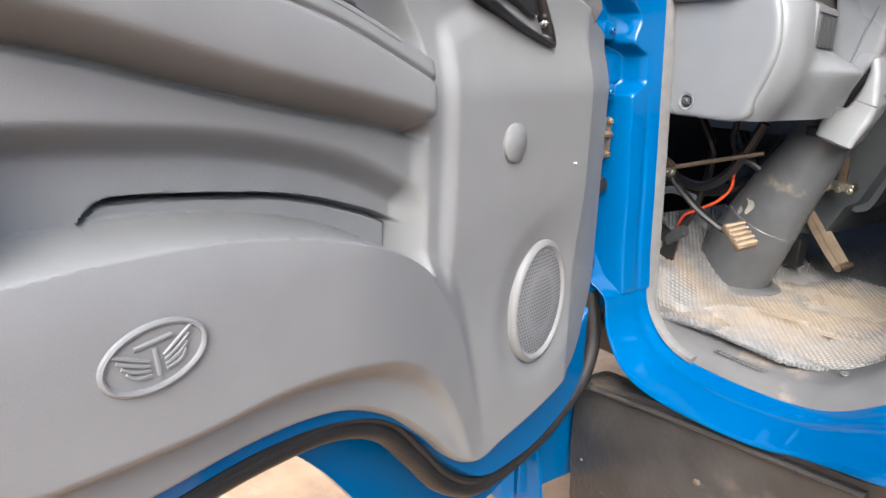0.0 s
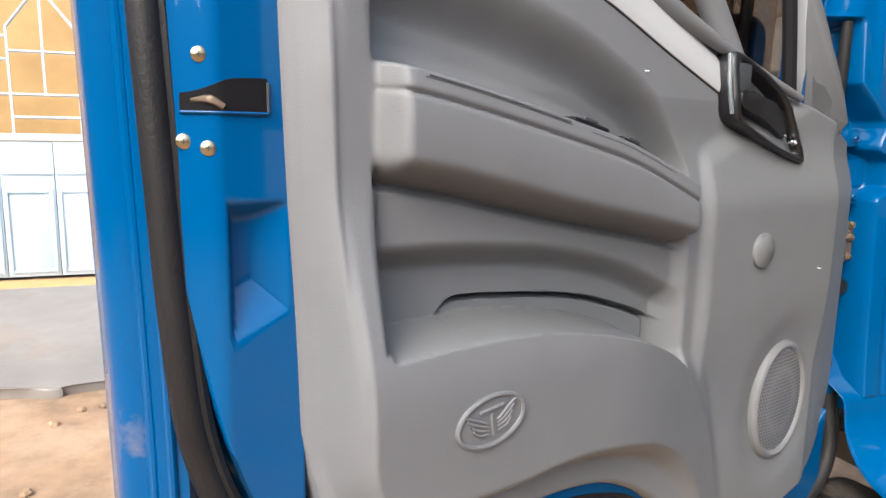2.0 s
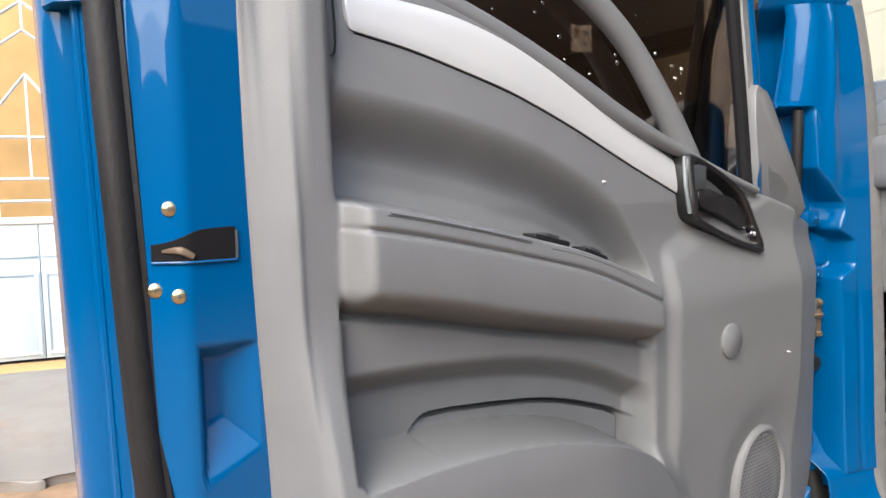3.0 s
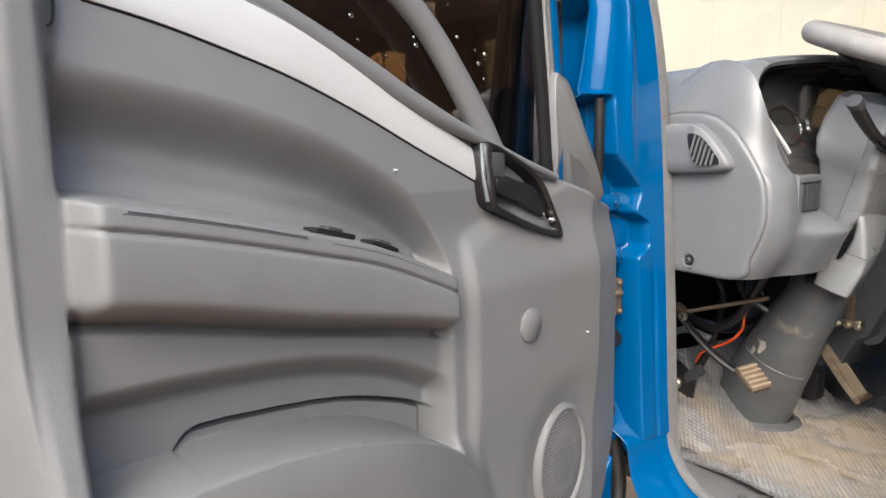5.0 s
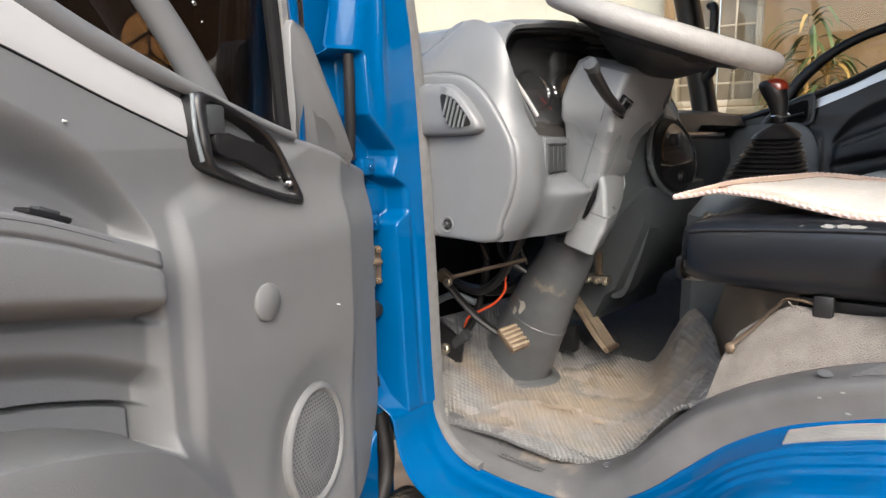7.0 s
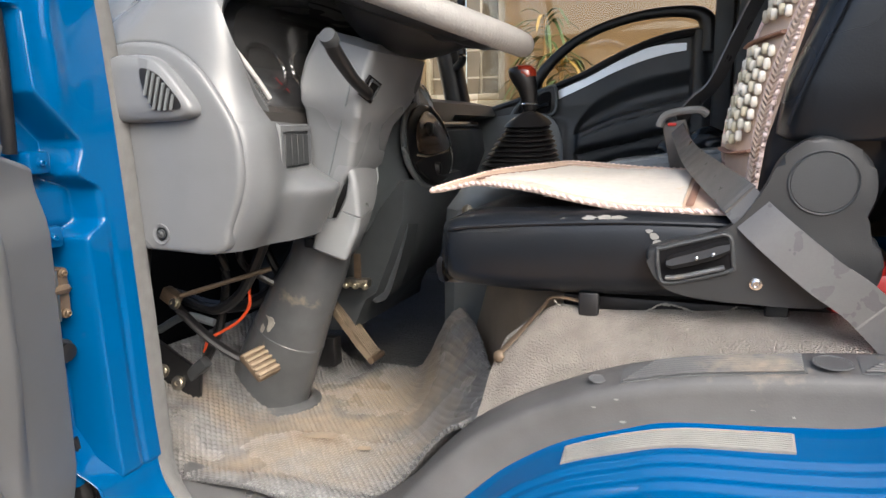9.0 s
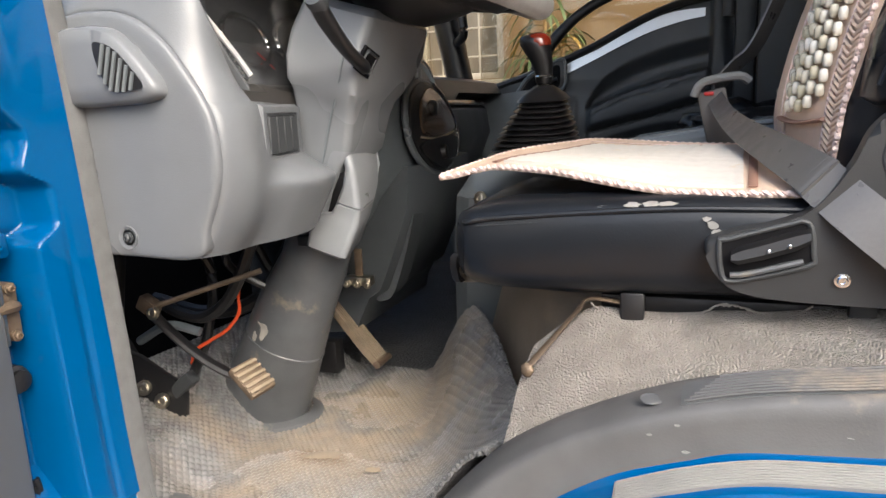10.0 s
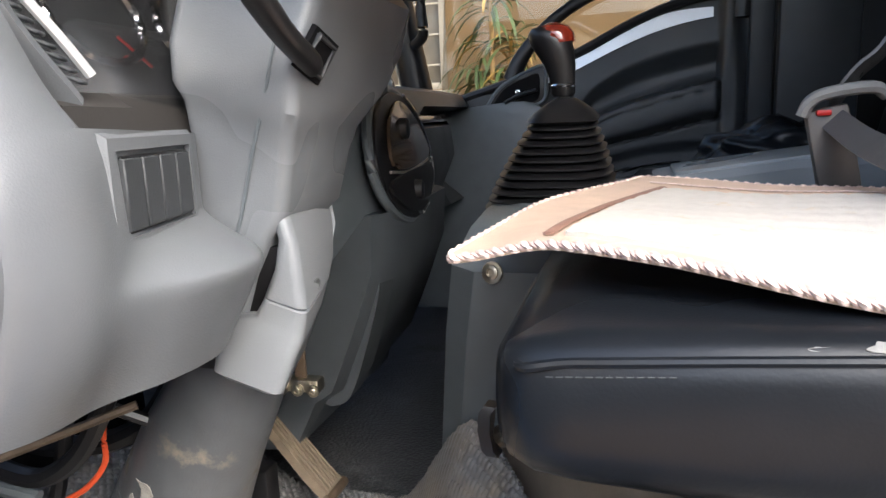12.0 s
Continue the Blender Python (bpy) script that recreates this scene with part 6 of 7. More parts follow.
A_, B_ = np.meshgrid(np.linspace(0, 2 * math.pi, 1600, endpoint=False), np.linspace(0, 2 * math.pi, 28, endpoint=False), indexing="ij")
lift = 0.0172 + 0.0008 * np.abs(np.sin(105 * A_ + 4 * B_)) * np.abs(np.sin(105 * A_ - 4 * B_)) ** 0.5
rim_pts = np.stack([(R + lift * np.cos(B_)) * np.cos(A_), (R + lift * np.cos(B_)) * np.sin(A_), lift * np.sin(B_)], -1)
ri = np.arange(1600 * 28).reshape(1600, 28)
rim_faces = np.stack([ri, np.roll(ri, -1, 0), np.roll(np.roll(ri, -1, 0), -1, 1), np.roll(ri, -1, 1)], -1).reshape(-1, 4)
rim = part("rim", (rim_pts.reshape(-1, 3).tolist(), rim_faces.tolist()), WHEELM, wheel, "pale grey ribbed rim cover", 80)
part("hub", lathe([(0.02, -0.075), (0.05, -0.07), (0.075, -0.055), (0.10, -0.035), (0.112, -0.015), (0.10, 0.0), (0.06, 0.012), (0.001, 0.014)], (0, 0, 0), (0, 0, 1), 32), BLACK, wheel, "black wheel hub")
for a in (0.5, math.pi - 0.5, math.pi + 0.5, -0.5):
    part("spoke", tube([(0.07 * math.cos(a), 0.07 * math.sin(a), -0.028), (0.13 * math.cos(a), 0.13 * math.sin(a), -0.014), (R * math.cos(a), R * math.sin(a), -0.002)], [0.030, 0.024, 0.016], 10, 5, flat=0.5), BLACK, wheel)
part("under_cowl", lathe([(0.10, -0.030), (0.135, -0.026), (0.150, -0.012), (0.140, -0.006), (0.10, -0.01)], (0, 0, 0), (0, 0, 1), 36), BLACK, wheel)


# ---- driver's seat ----
seat = thing("driver_seat", "black leatherette driver's seat, worn along the side seam", "seat", (0.55, 0.47, 0.99))
SZ = Vector((-0.55, -0.47, -0.99))


def pad_ring(x, y0, y1, z0, z1, r=0.022, crown=0.002, low=0.0, belly=0.0):
    """A rounded upright section of upholstery, across y."""
    pts = []
    low = low or r
    for cy, cz, a0, q in ((y0 + low, z0 + low, 180, low), (y1 - low, z0 + low, 270, low), (y1 - r, z1 - r, 0, r), (y0 + r, z1 - r, 90, r)):
        for k in range(5):
            a = radians(a0 + 22.5 * k)
            pts.append(Vector((x, cy + q * math.cos(a), cz + q * math.sin(a))) + SZ)
    if belly:
        pts.append(Vector((x, y0 - belly, (z0 + low + z1 - r) / 2)) + SZ)
    mid = [Vector((x, y1 + (y0 - y1) * t, z1 + crown * math.sin(math.pi * t))) + SZ for t in (0.25, 0.5, 0.75)]
    return pts[:15] + mid + pts[15:]


rings = [pad_ring(x, y0, y1, z0 - 0.010, z1, r, crown, low, belly) for x, y0, y1, z0, z1, r, crown, low, belly in (
    (0.350, 0.320, 0.650, 1.056, 1.078, 0.010, 0.002, 0.010, 0.001), (0.352, 0.295, 0.675, 1.044, 1.090, 0.014, 0.003, 0.020, 0.002), (0.360, 0.278, 0.690, 1.034, 1.099, 0.015, 0.005, 0.028, 0.003),
    (0.375, 0.270, 0.698, 1.029, 1.104, 0.022, 0.005, 0.030, 0.004), (0.40, 0.267, 0.70, 1.027, 1.109, 0.026, 0.004, 0.030, 0.004), (0.48, 0.263, 0.705, 1.025, 1.116, 0.026, 0.004, 0.030, 0.004),
    (0.60, 0.263, 0.705, 1.029, 1.120, 0.024, 0.003, 0.030, 0.003), (0.72, 0.264, 0.70, 1.034, 1.118, 0.022, 0.002, 0.026, 0.002), (0.80, 0.27, 0.69, 1.04, 1.11, 0.020, 0.002, 0.020, 0.001))]
cush = part("seat_cushion", loft(rings), LEATHER, seat, "thick black leatherette cushion", 60)
part("top_pleat", loft([pad_ring(x, 0.300, 0.665, z - 0.03, z + 0.006, 0.015, 0.004) for x, z in ((0.375, 1.094), (0.42, 1.104), (0.55, 1.112), (0.70, 1.112), (0.79, 1.108))]), LEATHER, cush, "", 60)
part("piping", tube([Vector(p) + SZ for p in ((0.358, 0.56, 1.098), (0.357, 0.38, 1.096), (0.366, 0.282, 1.090), (0.40, 0.2695, 1.096), (0.50, 0.2655, 1.104), (0.60, 0.2655, 1.109), (0.76, 0.2675, 1.108))], 0.0030, 8, 6), LEATHER, cush)
bm = bmesh.new()
for k in range(13):
    tube([Vector((0.385 + 0.0052 * k, 0.2655 - 0.0002 * k, 1.0885 + 0.0004 * k)) + SZ, Vector((0.3885 + 0.0052 * k, 0.2655 - 0.0002 * k, 1.0887 + 0.0004 * k)) + SZ], 0.0005, 5, 1, bm=bm)
tagged(part("stitching", bm, SHIELD, cush, "pale stitched seam"), kind="stuff")
for k, (x, y, z, r1, r2, ax) in enumerate(((0.545, 0.2712, 1.1110, 0.0045, 0.008, (0, -0.8, 0.7)), (0.562, 0.2712, 1.1120, 0.0055, 0.007, (0, -0.8, 0.7)), (0.578, 0.2712, 1.1125, 0.0040, 0.010, (0, -0.8, 0.7)), (0.518, 0.2712, 1.1090, 0.0020, 0.007, (0, -0.8, 0.7)),
                                           (0.618, 0.2615, 1.094, 0.006, 0.005, (0, -1, 0)), (0.622, 0.2615, 1.087, 0.005, 0.006, (0, -1, 0)), (0.613, 0.2615, 1.100, 0.003, 0.004, (0, -1, 0)))):
    blotch("worn_spot", Vector((x, y, z)) + SZ, r1 * 0.8, r2 * 1.05, ax, PAD, cush, 40 + k)
part("seat_frame", box((0.32, 0.36, 0.020), Vector((0.64, 0.49, 1.020)) + SZ, 0.006), BLACK, seat)
for x in (0.545, 0.748):
    part("slide_foot", box((0.024, 0.010, 0.050), Vector((x, 0.281, 0.996)) + SZ, 0.003), BLACK, seat)
part("slide_rail", box((0.30, 0.03, 0.018), Vector((0.66, 0.315, 1.003)) + SZ, 0.003), BLACK, seat)
part("slide_rail", box((0.30, 0.03, 0.018), Vector((0.66, 0.64, 1.003)) + SZ, 0.003), BLACK, seat)
part("slide_lever", tube([Vector(p) + SZ for p in ((0.352, 0.32, 1.030), (0.342, 0.33, 1.018), (0.345, 0.345, 1.010), (0.38, 0.35, 1.012))], 0.005, 8, 5), STEEL, seat)
part("slide_grip", loft([[Vector((x + a, y + b, z)) + SZ for a, b in ((-0.004, -0.005), (0.004, -0.006), (0.005, 0.005), (-0.003, 0.006))] for x, y, z in ((0.344, 0.322, 1.012), (0.341, 0.321, 1.016), (0.339, 0.320, 1.030), (0.340, 0.320, 1.042), (0.343, 0.322, 1.046))]), BLACK, seat, "black lever grip", 50)
side = part("side_shield", plate(rounded([(0.612, 1.080), (0.622, 1.052), (0.645, 1.036), (0.70, 1.030), (0.80, 1.032), (0.835, 1.06), (0.83, 1.10), (0.815, 1.112), (0.825, 1.15), (0.815, 1.185), (0.775, 1.204), (0.742, 1.185), (0.725, 1.15), (0.70, 1.115), (0.67, 1.10), (0.635, 1.092)], 5), 0.022, lambda a, b, c: Vector((a, 0.262 - c, b)) + SZ, 0.007, 3), SHIELD, seat, "dark plastic seat hinge cover")
part("hinge_disc", lathe([(0.0325, 0.0), (0.0325, 0.0008), (0.0315, 0.0016), (0.030, 0.0004), (0.029, 0.0014), (0.001, 0.0018)], Vector((0.778, 0.2398, 1.158)) + SZ, (0, -1, 0), 36), DARK, side)
cup = [(0.624, 1.082), (0.6275, 1.052), (0.636, 1.0475), (0.650, 1.050), (0.697, 1.064), (0.700, 1.074), (0.697, 1.098), (0.690, 1.103), (0.682, 1.101), (0.632, 1.086)]
# the cup is not sunk; a flat black plate paints its shaded inside
well_ = part("lever_cup", plate(rounded(cup, 3), 0.0012, lambda a, b, c: Vector((a, 0.2398 - c, b)) + SZ), CAVITY, side, "flat black plate for the shaded recess round the lever")
part("cup_rim", tube([Vector((a, 0.2385, b)) + SZ for a, b in cup], 0.0024, 8, 3, True, up=(0, 1, 0)), DARK, well_)
part("cup_ledge", tube([Vector(p) + SZ for p in ((0.634, 0.236, 1.0535), (0.650, 0.235, 1.056), (0.692, 0.235, 1.0685))], 0.0035, 8, 3, flat=0.8), SHROUD, well_)
part("recline_lever", loft([[Vector((x, y, z + dz)) + SZ for y, dz in ((0.240, -h), (0.230, -h), (0.226, -h * 0.4), (0.228, h * 0.6), (0.236, h), (0.242, h))] for x, z, h in ((0.634, 1.071, 0.004), (0.640, 1.072, 0.0075), (0.66, 1.078, 0.0085), (0.686, 1.087, 0.0085), (0.696, 1.091, 0.006))]), BLACK, side, "black recline lever", 40)
for x, z in ((0.664, 1.078), (0.680, 1.083)):
    bolt(Vector((x, 0.2262, z)) + SZ, (0, -1, 0), 0.0013, CHROME, side, "screw")
bolt(Vector((0.723, 0.239, 1.052)) + SZ, (0, -1, 0), 0.0045, CHROME, side)
# backrest
def back_section(z, x, d, y0, y1, r=0.035):
    """A rounded level section through the backrest; x is its front face."""
    out = []
    for cx, cy, a0 in ((x + r, y0 + r, 180), (x + d - r, y0 + r, 270), (x + d - r, y1 - r, 0), (x + r, y1 - r, 90)):
        for k in range(5):
            a = radians(a0 + 22.5 * k)
            out.append(Vector((cx + r * math.cos(a), cy + r * math.sin(a), z)) + SZ)
    return out


back = part("backrest", loft([back_section(z, x, d, y0, y1) for z, x, d, y0, y1 in ((1.095, 0.715, 0.10, 0.33, 0.68), (1.11, 0.708, 0.13, 0.31, 0.70), (1.20, 0.728, 0.14, 0.295, 0.71), (1.35, 0.768, 0.135, 0.290, 0.715), (1.50, 0.81, 0.125, 0.295, 0.71), (1.62, 0.85, 0.11, 0.32, 0.69), (1.66, 0.87, 0.08, 0.35, 0.66))]), LEATHER, seat, "black leatherette backrest", 60)
part("side_bolster", loft([back_section(z, x, d, 0.272, 0.345, 0.03) for z, x, d in ((1.198, 0.748, 0.11), (1.206, 0.737, 0.15), (1.26, 0.744, 0.165), (1.36, 0.785, 0.155), (1.48, 0.83, 0.13), (1.55, 0.865, 0.08))]), LEATHER, back, "", 60)
part("bolster_seam", tube([Vector(p) + SZ for p in ((0.745, 0.272, 1.215), (0.765, 0.271, 1.27), (0.80, 0.271, 1.36), (0.845, 0.272, 1.48), (0.87, 0.28, 1.55))], 0.002, 6, 5), LEATHER, back)
part("headrest", loft([back_section(z, x, 0.07, y0, y1, 0.03) for z, x, y0, y1 in ((1.68, 0.925, 0.40, 0.60), (1.70, 0.925, 0.38, 0.62), (1.80, 0.95, 0.38, 0.62), (1.83, 0.96, 0.41, 0.59))]), LEATHER, seat)

# loose cushion cover on the seat
cover = thing("seat_cushion_cover", "pale pink seat cover with cream printed panel and braided edge", "seat cover", (0.5, 0.48, 1.13))
VZ = Vector((-0.5, -0.48, -1.13))


def cover_z(s, t):
    """Height of the cover; s from front to rear, t from the door side inward."""
    return 1.131 + (0.024 - 0.012 * s) * np.sin(math.pi * 0.52 * np.clip(t, 0, 1)) - 0.006 * ease(0.2, 0.8, s) * ease(0.4, 0.0, t) + 0.002 * np.sin(6 * s) * np.cos(5 * t) + 0.011 * ease(0.0, 0.2, s) * ease(0.75, 0.35, s) * ease(0.6, 0.0, t)


sv, tv = np.linspace(0, 1, 60), np.linspace(0, 1, 50)
S, Tt = np.meshgrid(sv, tv, indexing="ij")


def cover_xy(s, t):
    x = 0.300 + 0.40 * s + (0.022 * t + 0.075 * ease(0.35, 1.0, t) + 0.040 * ease(-0.1, 0.45, t) - 0.012 * np.sin(math.pi * t)) * (1 - s)
    y = 0.375 - 0.085 * ease(0.0, 0.55, s) + (0.33 + 0.06 * s) * t - 0.015 * ease(0.7, 1.0, s) + 0.014 * ease(0.0, 0.2, s) * ease(0.75, 0.35, s) * (1 - t)
    return x, y


def on_cover(s, t, up=0.0):
    x, y = cover_xy(np.float64(s), np.float64(t))
    return Vector((float(x), float(y), float(cover_z(np.float64(s), np.float64(t))) + up)) + VZ


cxx, cyy = cover_xy(S, Tt)
pts = np.stack([cxx, cyy, cover_z(S, Tt)], -1) + np.array(VZ)
part("cloth", slab(pts, (0, 0, -0.006)), BEIGE, cover, "", 60)
S2, T2 = np.meshgrid(np.linspace(0.20, 0.86, 60), np.linspace(0.045, 0.74, 50), indexing="ij")
x2, y2 = cover_xy(S2, T2)
quilt = 0.0018 * np.abs(np.sin(S2 * 60) * np.sin(T2 * 44)) ** 0.5
part("printed_panel", slab(np.stack([x2, y2, cover_z(S2, T2) + 0.0022 + quilt], -1) + np.array(VZ), (0, 0, -0.004)), WHITEPAD, cover, "cream quilted printed panel", 60)
for s in (0.17, 0.88):
    part("ribbon", tube([on_cover(s + 0.02 * t, t, 0.002) for t in np.linspace(0.04, 0.76, 9)], 0.0045, 8, 2, flat=0.25), TAGM, cover)
part("stitched_seam", tube([on_cover(s, 0.84, 0.0012) for s in np.linspace(0.1, 0.92, 12)], 0.002, 6, 2, flat=0.4), ROPE, cover)
loop = [on_cover(s, 0.0, -0.002) for s in np.linspace(0, 1, 14)] + [on_cover(1, t, -0.002) for t in np.linspace(0.1, 1, 8)] + [on_cover(s, 1.0, -0.002) for s in np.linspace(0.92, 0, 12)] + [on_cover(0, t, -0.002) for t in np.linspace(0.88, 0.1, 8)]
line = spline(loop, 4, True)


def braid(line, r, step, name, parent):
    """Two strands wound round each other along a closed line."""
    total, at, bm, thread = 0.0, [0.0], bmesh.new(), bmesh.new()
    for a, b in zip(line, line[1:]):
        total += (b - a).length
        at.append(total)
    fine = [0.0015 * k for k in range(int(total / 0.0015))]
    xyz = [np.interp(fine, at, [p[i] for p in line]) for i in range(3)]
    for ph in (0, math.pi):
        pts = [Vector((xyz[0][k], xyz[1][k], xyz[2][k] + r * 0.55 * math.sin(ph + fine[k] * 2 * math.pi / step))) + Vector((0, 1, 0)) * r * 0.55 * math.cos(ph + fine[k] * 2 * math.pi / step) for k in range(len(fine))]
        tube(pts, r * (0.76 if ph == 0 else 0.42), 6, 1, bm=bm if ph == 0 else thread)
    edge = part(name, bm, ROPE, parent)
    part("thread", thread, MAUVE, edge, "mauve thread")
    return edge


braid(line, 0.0031, 0.0105, "braided_edge", cover)

# beaded backrest cover hanging on the backrest
bcov = thing("backrest_cover", "pale pink backrest cover with a field of cream beads", "seat cover", (0.76, 0.49, 1.13))
BZ = Vector((-0.76, -0.49, -1.13))


def on_back(t, z, up=0.0):
    """t across the backrest from the door side, z height."""
    x = 0.700 + 0.11 * (z - 1.15) + 0.85 * max(z - 1.18, 0.0) ** 2 - 0.020 * math.sin(math.pi * min(t, 1.0)) * float(ease(1.10, 1.20, z)) - up + 0.022 * max(0.0, 1 - t / 0.3) ** 1.5
    return Vector((x, 0.318 + 0.36 * t, z)) + BZ


zz = np.linspace(1.125, 1.56, 30)
pts = np.array([[tuple(on_back(t, z)) for t in np.linspace(0, 1, 20)] for z in zz])
part("cloth", slab(pts, (0.006, 0, 0)), BEIGE, bcov, "", 60)
verts, faces = [], []
one = bmesh.new()
bmesh.ops.create_icosphere(one, subdivisions=2, radius=1.0)
sv_, sf_ = [Vector([math.copysign(abs(q) ** 0.62, q) for q in v.co]) for v in one.verts], [[v.index for v in f.verts] for f in one.faces]
one.free()
for i in range(24):
    for j in range(6):
        z, t = 1.199 + 0.0140 * i + 0.0035 * (j % 2), 0.086 + 0.0325 * j
        if 1.302 < z < 1.332 or (j in (0, 5) and i == 0):
            continue
        c, k = on_back(t, z, 0.004 + 0.005 * math.sin(math.pi * (j + 0.5) / 6)), len(verts)
        verts += [c + Vector((v.x * 0.0042, v.y * 0.0059, v.z * 0.0068)) for v in sv_]
        faces += [[q + k for q in f] for f in sf_]
tagged(part("bead_field", (verts, faces), BEAD, bcov, "cream plastic beads"), kind="stuff")
part("ribbon", tube([on_back(0.05 + 0.26 * k / 8, 1.186 - 0.004 * math.sin(math.pi * k / 8), 0.003) for k in range(9)], 0.0055, 8, 2, flat=0.4), TAGM, bcov)
part("ribbon_top", tube([on_back(0.06 + 0.34 * k / 8, 1.316 - 0.004 * k / 8, 0.004) for k in range(9)], 0.0055, 8, 2, flat=0.4), TAGM, bcov)
bm = bmesh.new()
for k in range(74):
    z = 1.130 + 0.0058 * k
    for t0, t1 in ((-0.004, 0.026), (0.056, 0.026)):
        tube([on_back(t0, z, 0.001), on_back((t0 + t1) / 2, z - 0.0040, 0.0016), on_back(t1, z - 0.0080, 0.0010)], 0.0020, 5, 2, bm=bm)
tagged(part("edge_band", bm, BEIGE, bcov, "pale pink herringbone braid"), kind="stuff")
braid([on_back(-0.006, z, 0.002) for z in np.linspace(1.13, 1.56, 14)], 0.0036, 0.0115, "braided_edge", bcov)
for t in (0.064, 0.30, 0.36):
    part("edge_stitching", tube([on_back(t, z, 0.0008) for z in np.linspace(1.13, 1.56, 12)], 0.0012, 6, 2), ROPE, bcov)

# seat belt: tongue hanging on the strap
belt = thing("seat_belt", "grey webbing seat belt with a steel tongue hanging beside the seat", "seat belt", (0.75, 0.30, 1.0))
LZ = Vector((-0.75, -0.30, -1.0))


def ribbon(points, widths, across, name, mat, parent, thick=0.0016):
    line = spline(points, 8)
    rings = []
    for k, p in enumerate(line):
        way = (line[min(k + 1, len(line) - 1)] - line[max(k - 1, 0)]).normalized()
        width = float(np.interp(k / (len(line) - 1), np.linspace(0, 1, len(widths)), widths))
        w = (Vector(across) - way * way.dot(Vector(across))).normalized()
        nn = way.cross(w)
        rings.append([p + LZ + w * width / 2 + nn * thick, p + LZ - w * width / 2 + nn * thick, p + LZ - w * width / 2 - nn * thick, p + LZ + w * width / 2 - nn * thick])
    return part(name, loft(rings), mat, parent, smooth=30)


ribbon([(0.618, 0.700, 1.212), (0.632, 0.62, 1.188), (0.648, 0.50, 1.172), (0.672, 0.37, 1.158), (0.697, 0.275, 1.143), (0.704, 0.258, 1.138)], (0.024, 0.026, 0.030, 0.035, 0.039, 0.040), (0.72, 0.0, 0.70), "upper_strap", BELT_SHADED, belt)
ribbon([(0.698, 0.27, 1.142), (0.730, 0.228, 1.112), (0.78, 0.215, 1.070), (0.815, 0.212, 1.045), (0.85, 0.216, 1.008), (0.885, 0.23, 0.965)], (0.040, 0.041, 0.041), (0.72, 0.0, 0.70), "lap_strap", BELT_LIT, belt)
ribbon([(0.618, 0.705, 1.222), (0.645, 0.72, 1.255), (0.673, 0.725, 1.285), (0.705, 0.73, 1.357), (0.736, 0.735, 1.424), (0.82, 0.73, 1.58), (0.98, 0.70, 1.80)], (0.040, 0.046), (0.42, 0.9, -0.1), "shoulder_strap", BELT_SHADED, belt)
part("strap_mark", box((0.003, 0.0015, 0.040), Vector((0.826, 0.2115, 1.034)) + LZ, 0.0005, (0, 44, 0)), PAD, belt)
tongue = part("tongue", tube([Vector(p) + LZ for p in ((0.590, 0.690, 1.214), (0.596, 0.688, 1.228), (0.612, 0.687, 1.236), (0.650, 0.687, 1.240), (0.664, 0.69, 1.232))], 0.008, 8, 4, flat=0.8), PAD, belt, "grey seat belt tongue")
part("tongue_plate", box((0.040, 0.014, 0.086), Vector((0.622, 0.700, 1.180)) + LZ, 0.004, (0, -12, 0)), BUCK, tongue)
part("tongue_button", box((0.014, 0.008, 0.006), Vector((0.610, 0.692, 1.217)) + LZ, 0.002), RED, tongue)
bolt(Vector((0.636, 0.652, 1.196)) + LZ, (0, -1, 0), 0.003, CHROME, tongue)
buckle = thing("red_tool_box", "red box behind the seat", "box", (0.862, 0.35, 0.972))
part("box_body", box((0.12, 0.09, 0.085), (0, 0, 0.043), 0.010), RED, buckle)

# ---- gear lever and middle console ----
console = thing("gear_console", "slate grey console under the gear lever", "console", (0.33, 0.72, 0.70))
part("console_body", loft([[Vector((x - 0.33, y - 0.72, z - 0.70)) for x, y in ((x0, y0 + 0.03), (x0 + 0.03, y0), (x1 - 0.02, y0), (x1, y0 + 0.02), (x1, 0.95), (x0 + 0.03, 0.95), (x0, 0.92))] for z, x0, y0, x1 in ((0.70, 0.175, 0.70, 0.31), (0.80, 0.195, 0.675, 0.32), (0.90, 0.215, 0.625, 0.335), (1.0, 0.235, 0.575, 0.36), (1.06, 0.248, 0.552, 0.42), (1.08, 0.252, 0.545, 0.45), (1.11, 0.26, 0.60, 0.45), (1.125, 0.27, 0.64, 0.45), (1.13, 0.29, 0.66, 0.45))]), SLATE, console, "", 30)
bolt((0.300 - 0.33, 0.544 - 0.72, 1.080 - 0.70), (-0.3, -1, 0.2), 0.0075, STEEL, console)
gear = thing("gear_lever", "gear lever with wood-capped black knob and ribbed rubber boot", "gear lever", (0.336, 0.735, 1.12))
GZ = Vector((-0.336, -0.735, -1.12))


def boot_ring(r, z, lean=0.0):
    """A rounded square section of the boot; lean tips its plane down towards the door side."""
    sh, out = z / 0.12, []
    for a in angles:
        cx, cy = (math.copysign(abs(v) ** 0.55, v) for v in (math.cos(a + 0.35), math.sin(a + 0.35)))
        out.append(Vector((0.012 * sh + r * cx, 0.040 * sh + 0.95 * r * cy, z + lean * cy)))
    return out


rings = []
for k in range(11):
    r, z = 0.076 - 0.0022 * k - 0.00013 * k * k, 0.002 + 0.0088 * k
    rings += [boot_ring(r - 0.010, z, 0.005), boot_ring(r, z + 0.0022, 0.005), boot_ring(r + 0.0005, z + 0.0034, 0.005), boot_ring(r - 0.008, z + 0.0066, 0.005)]
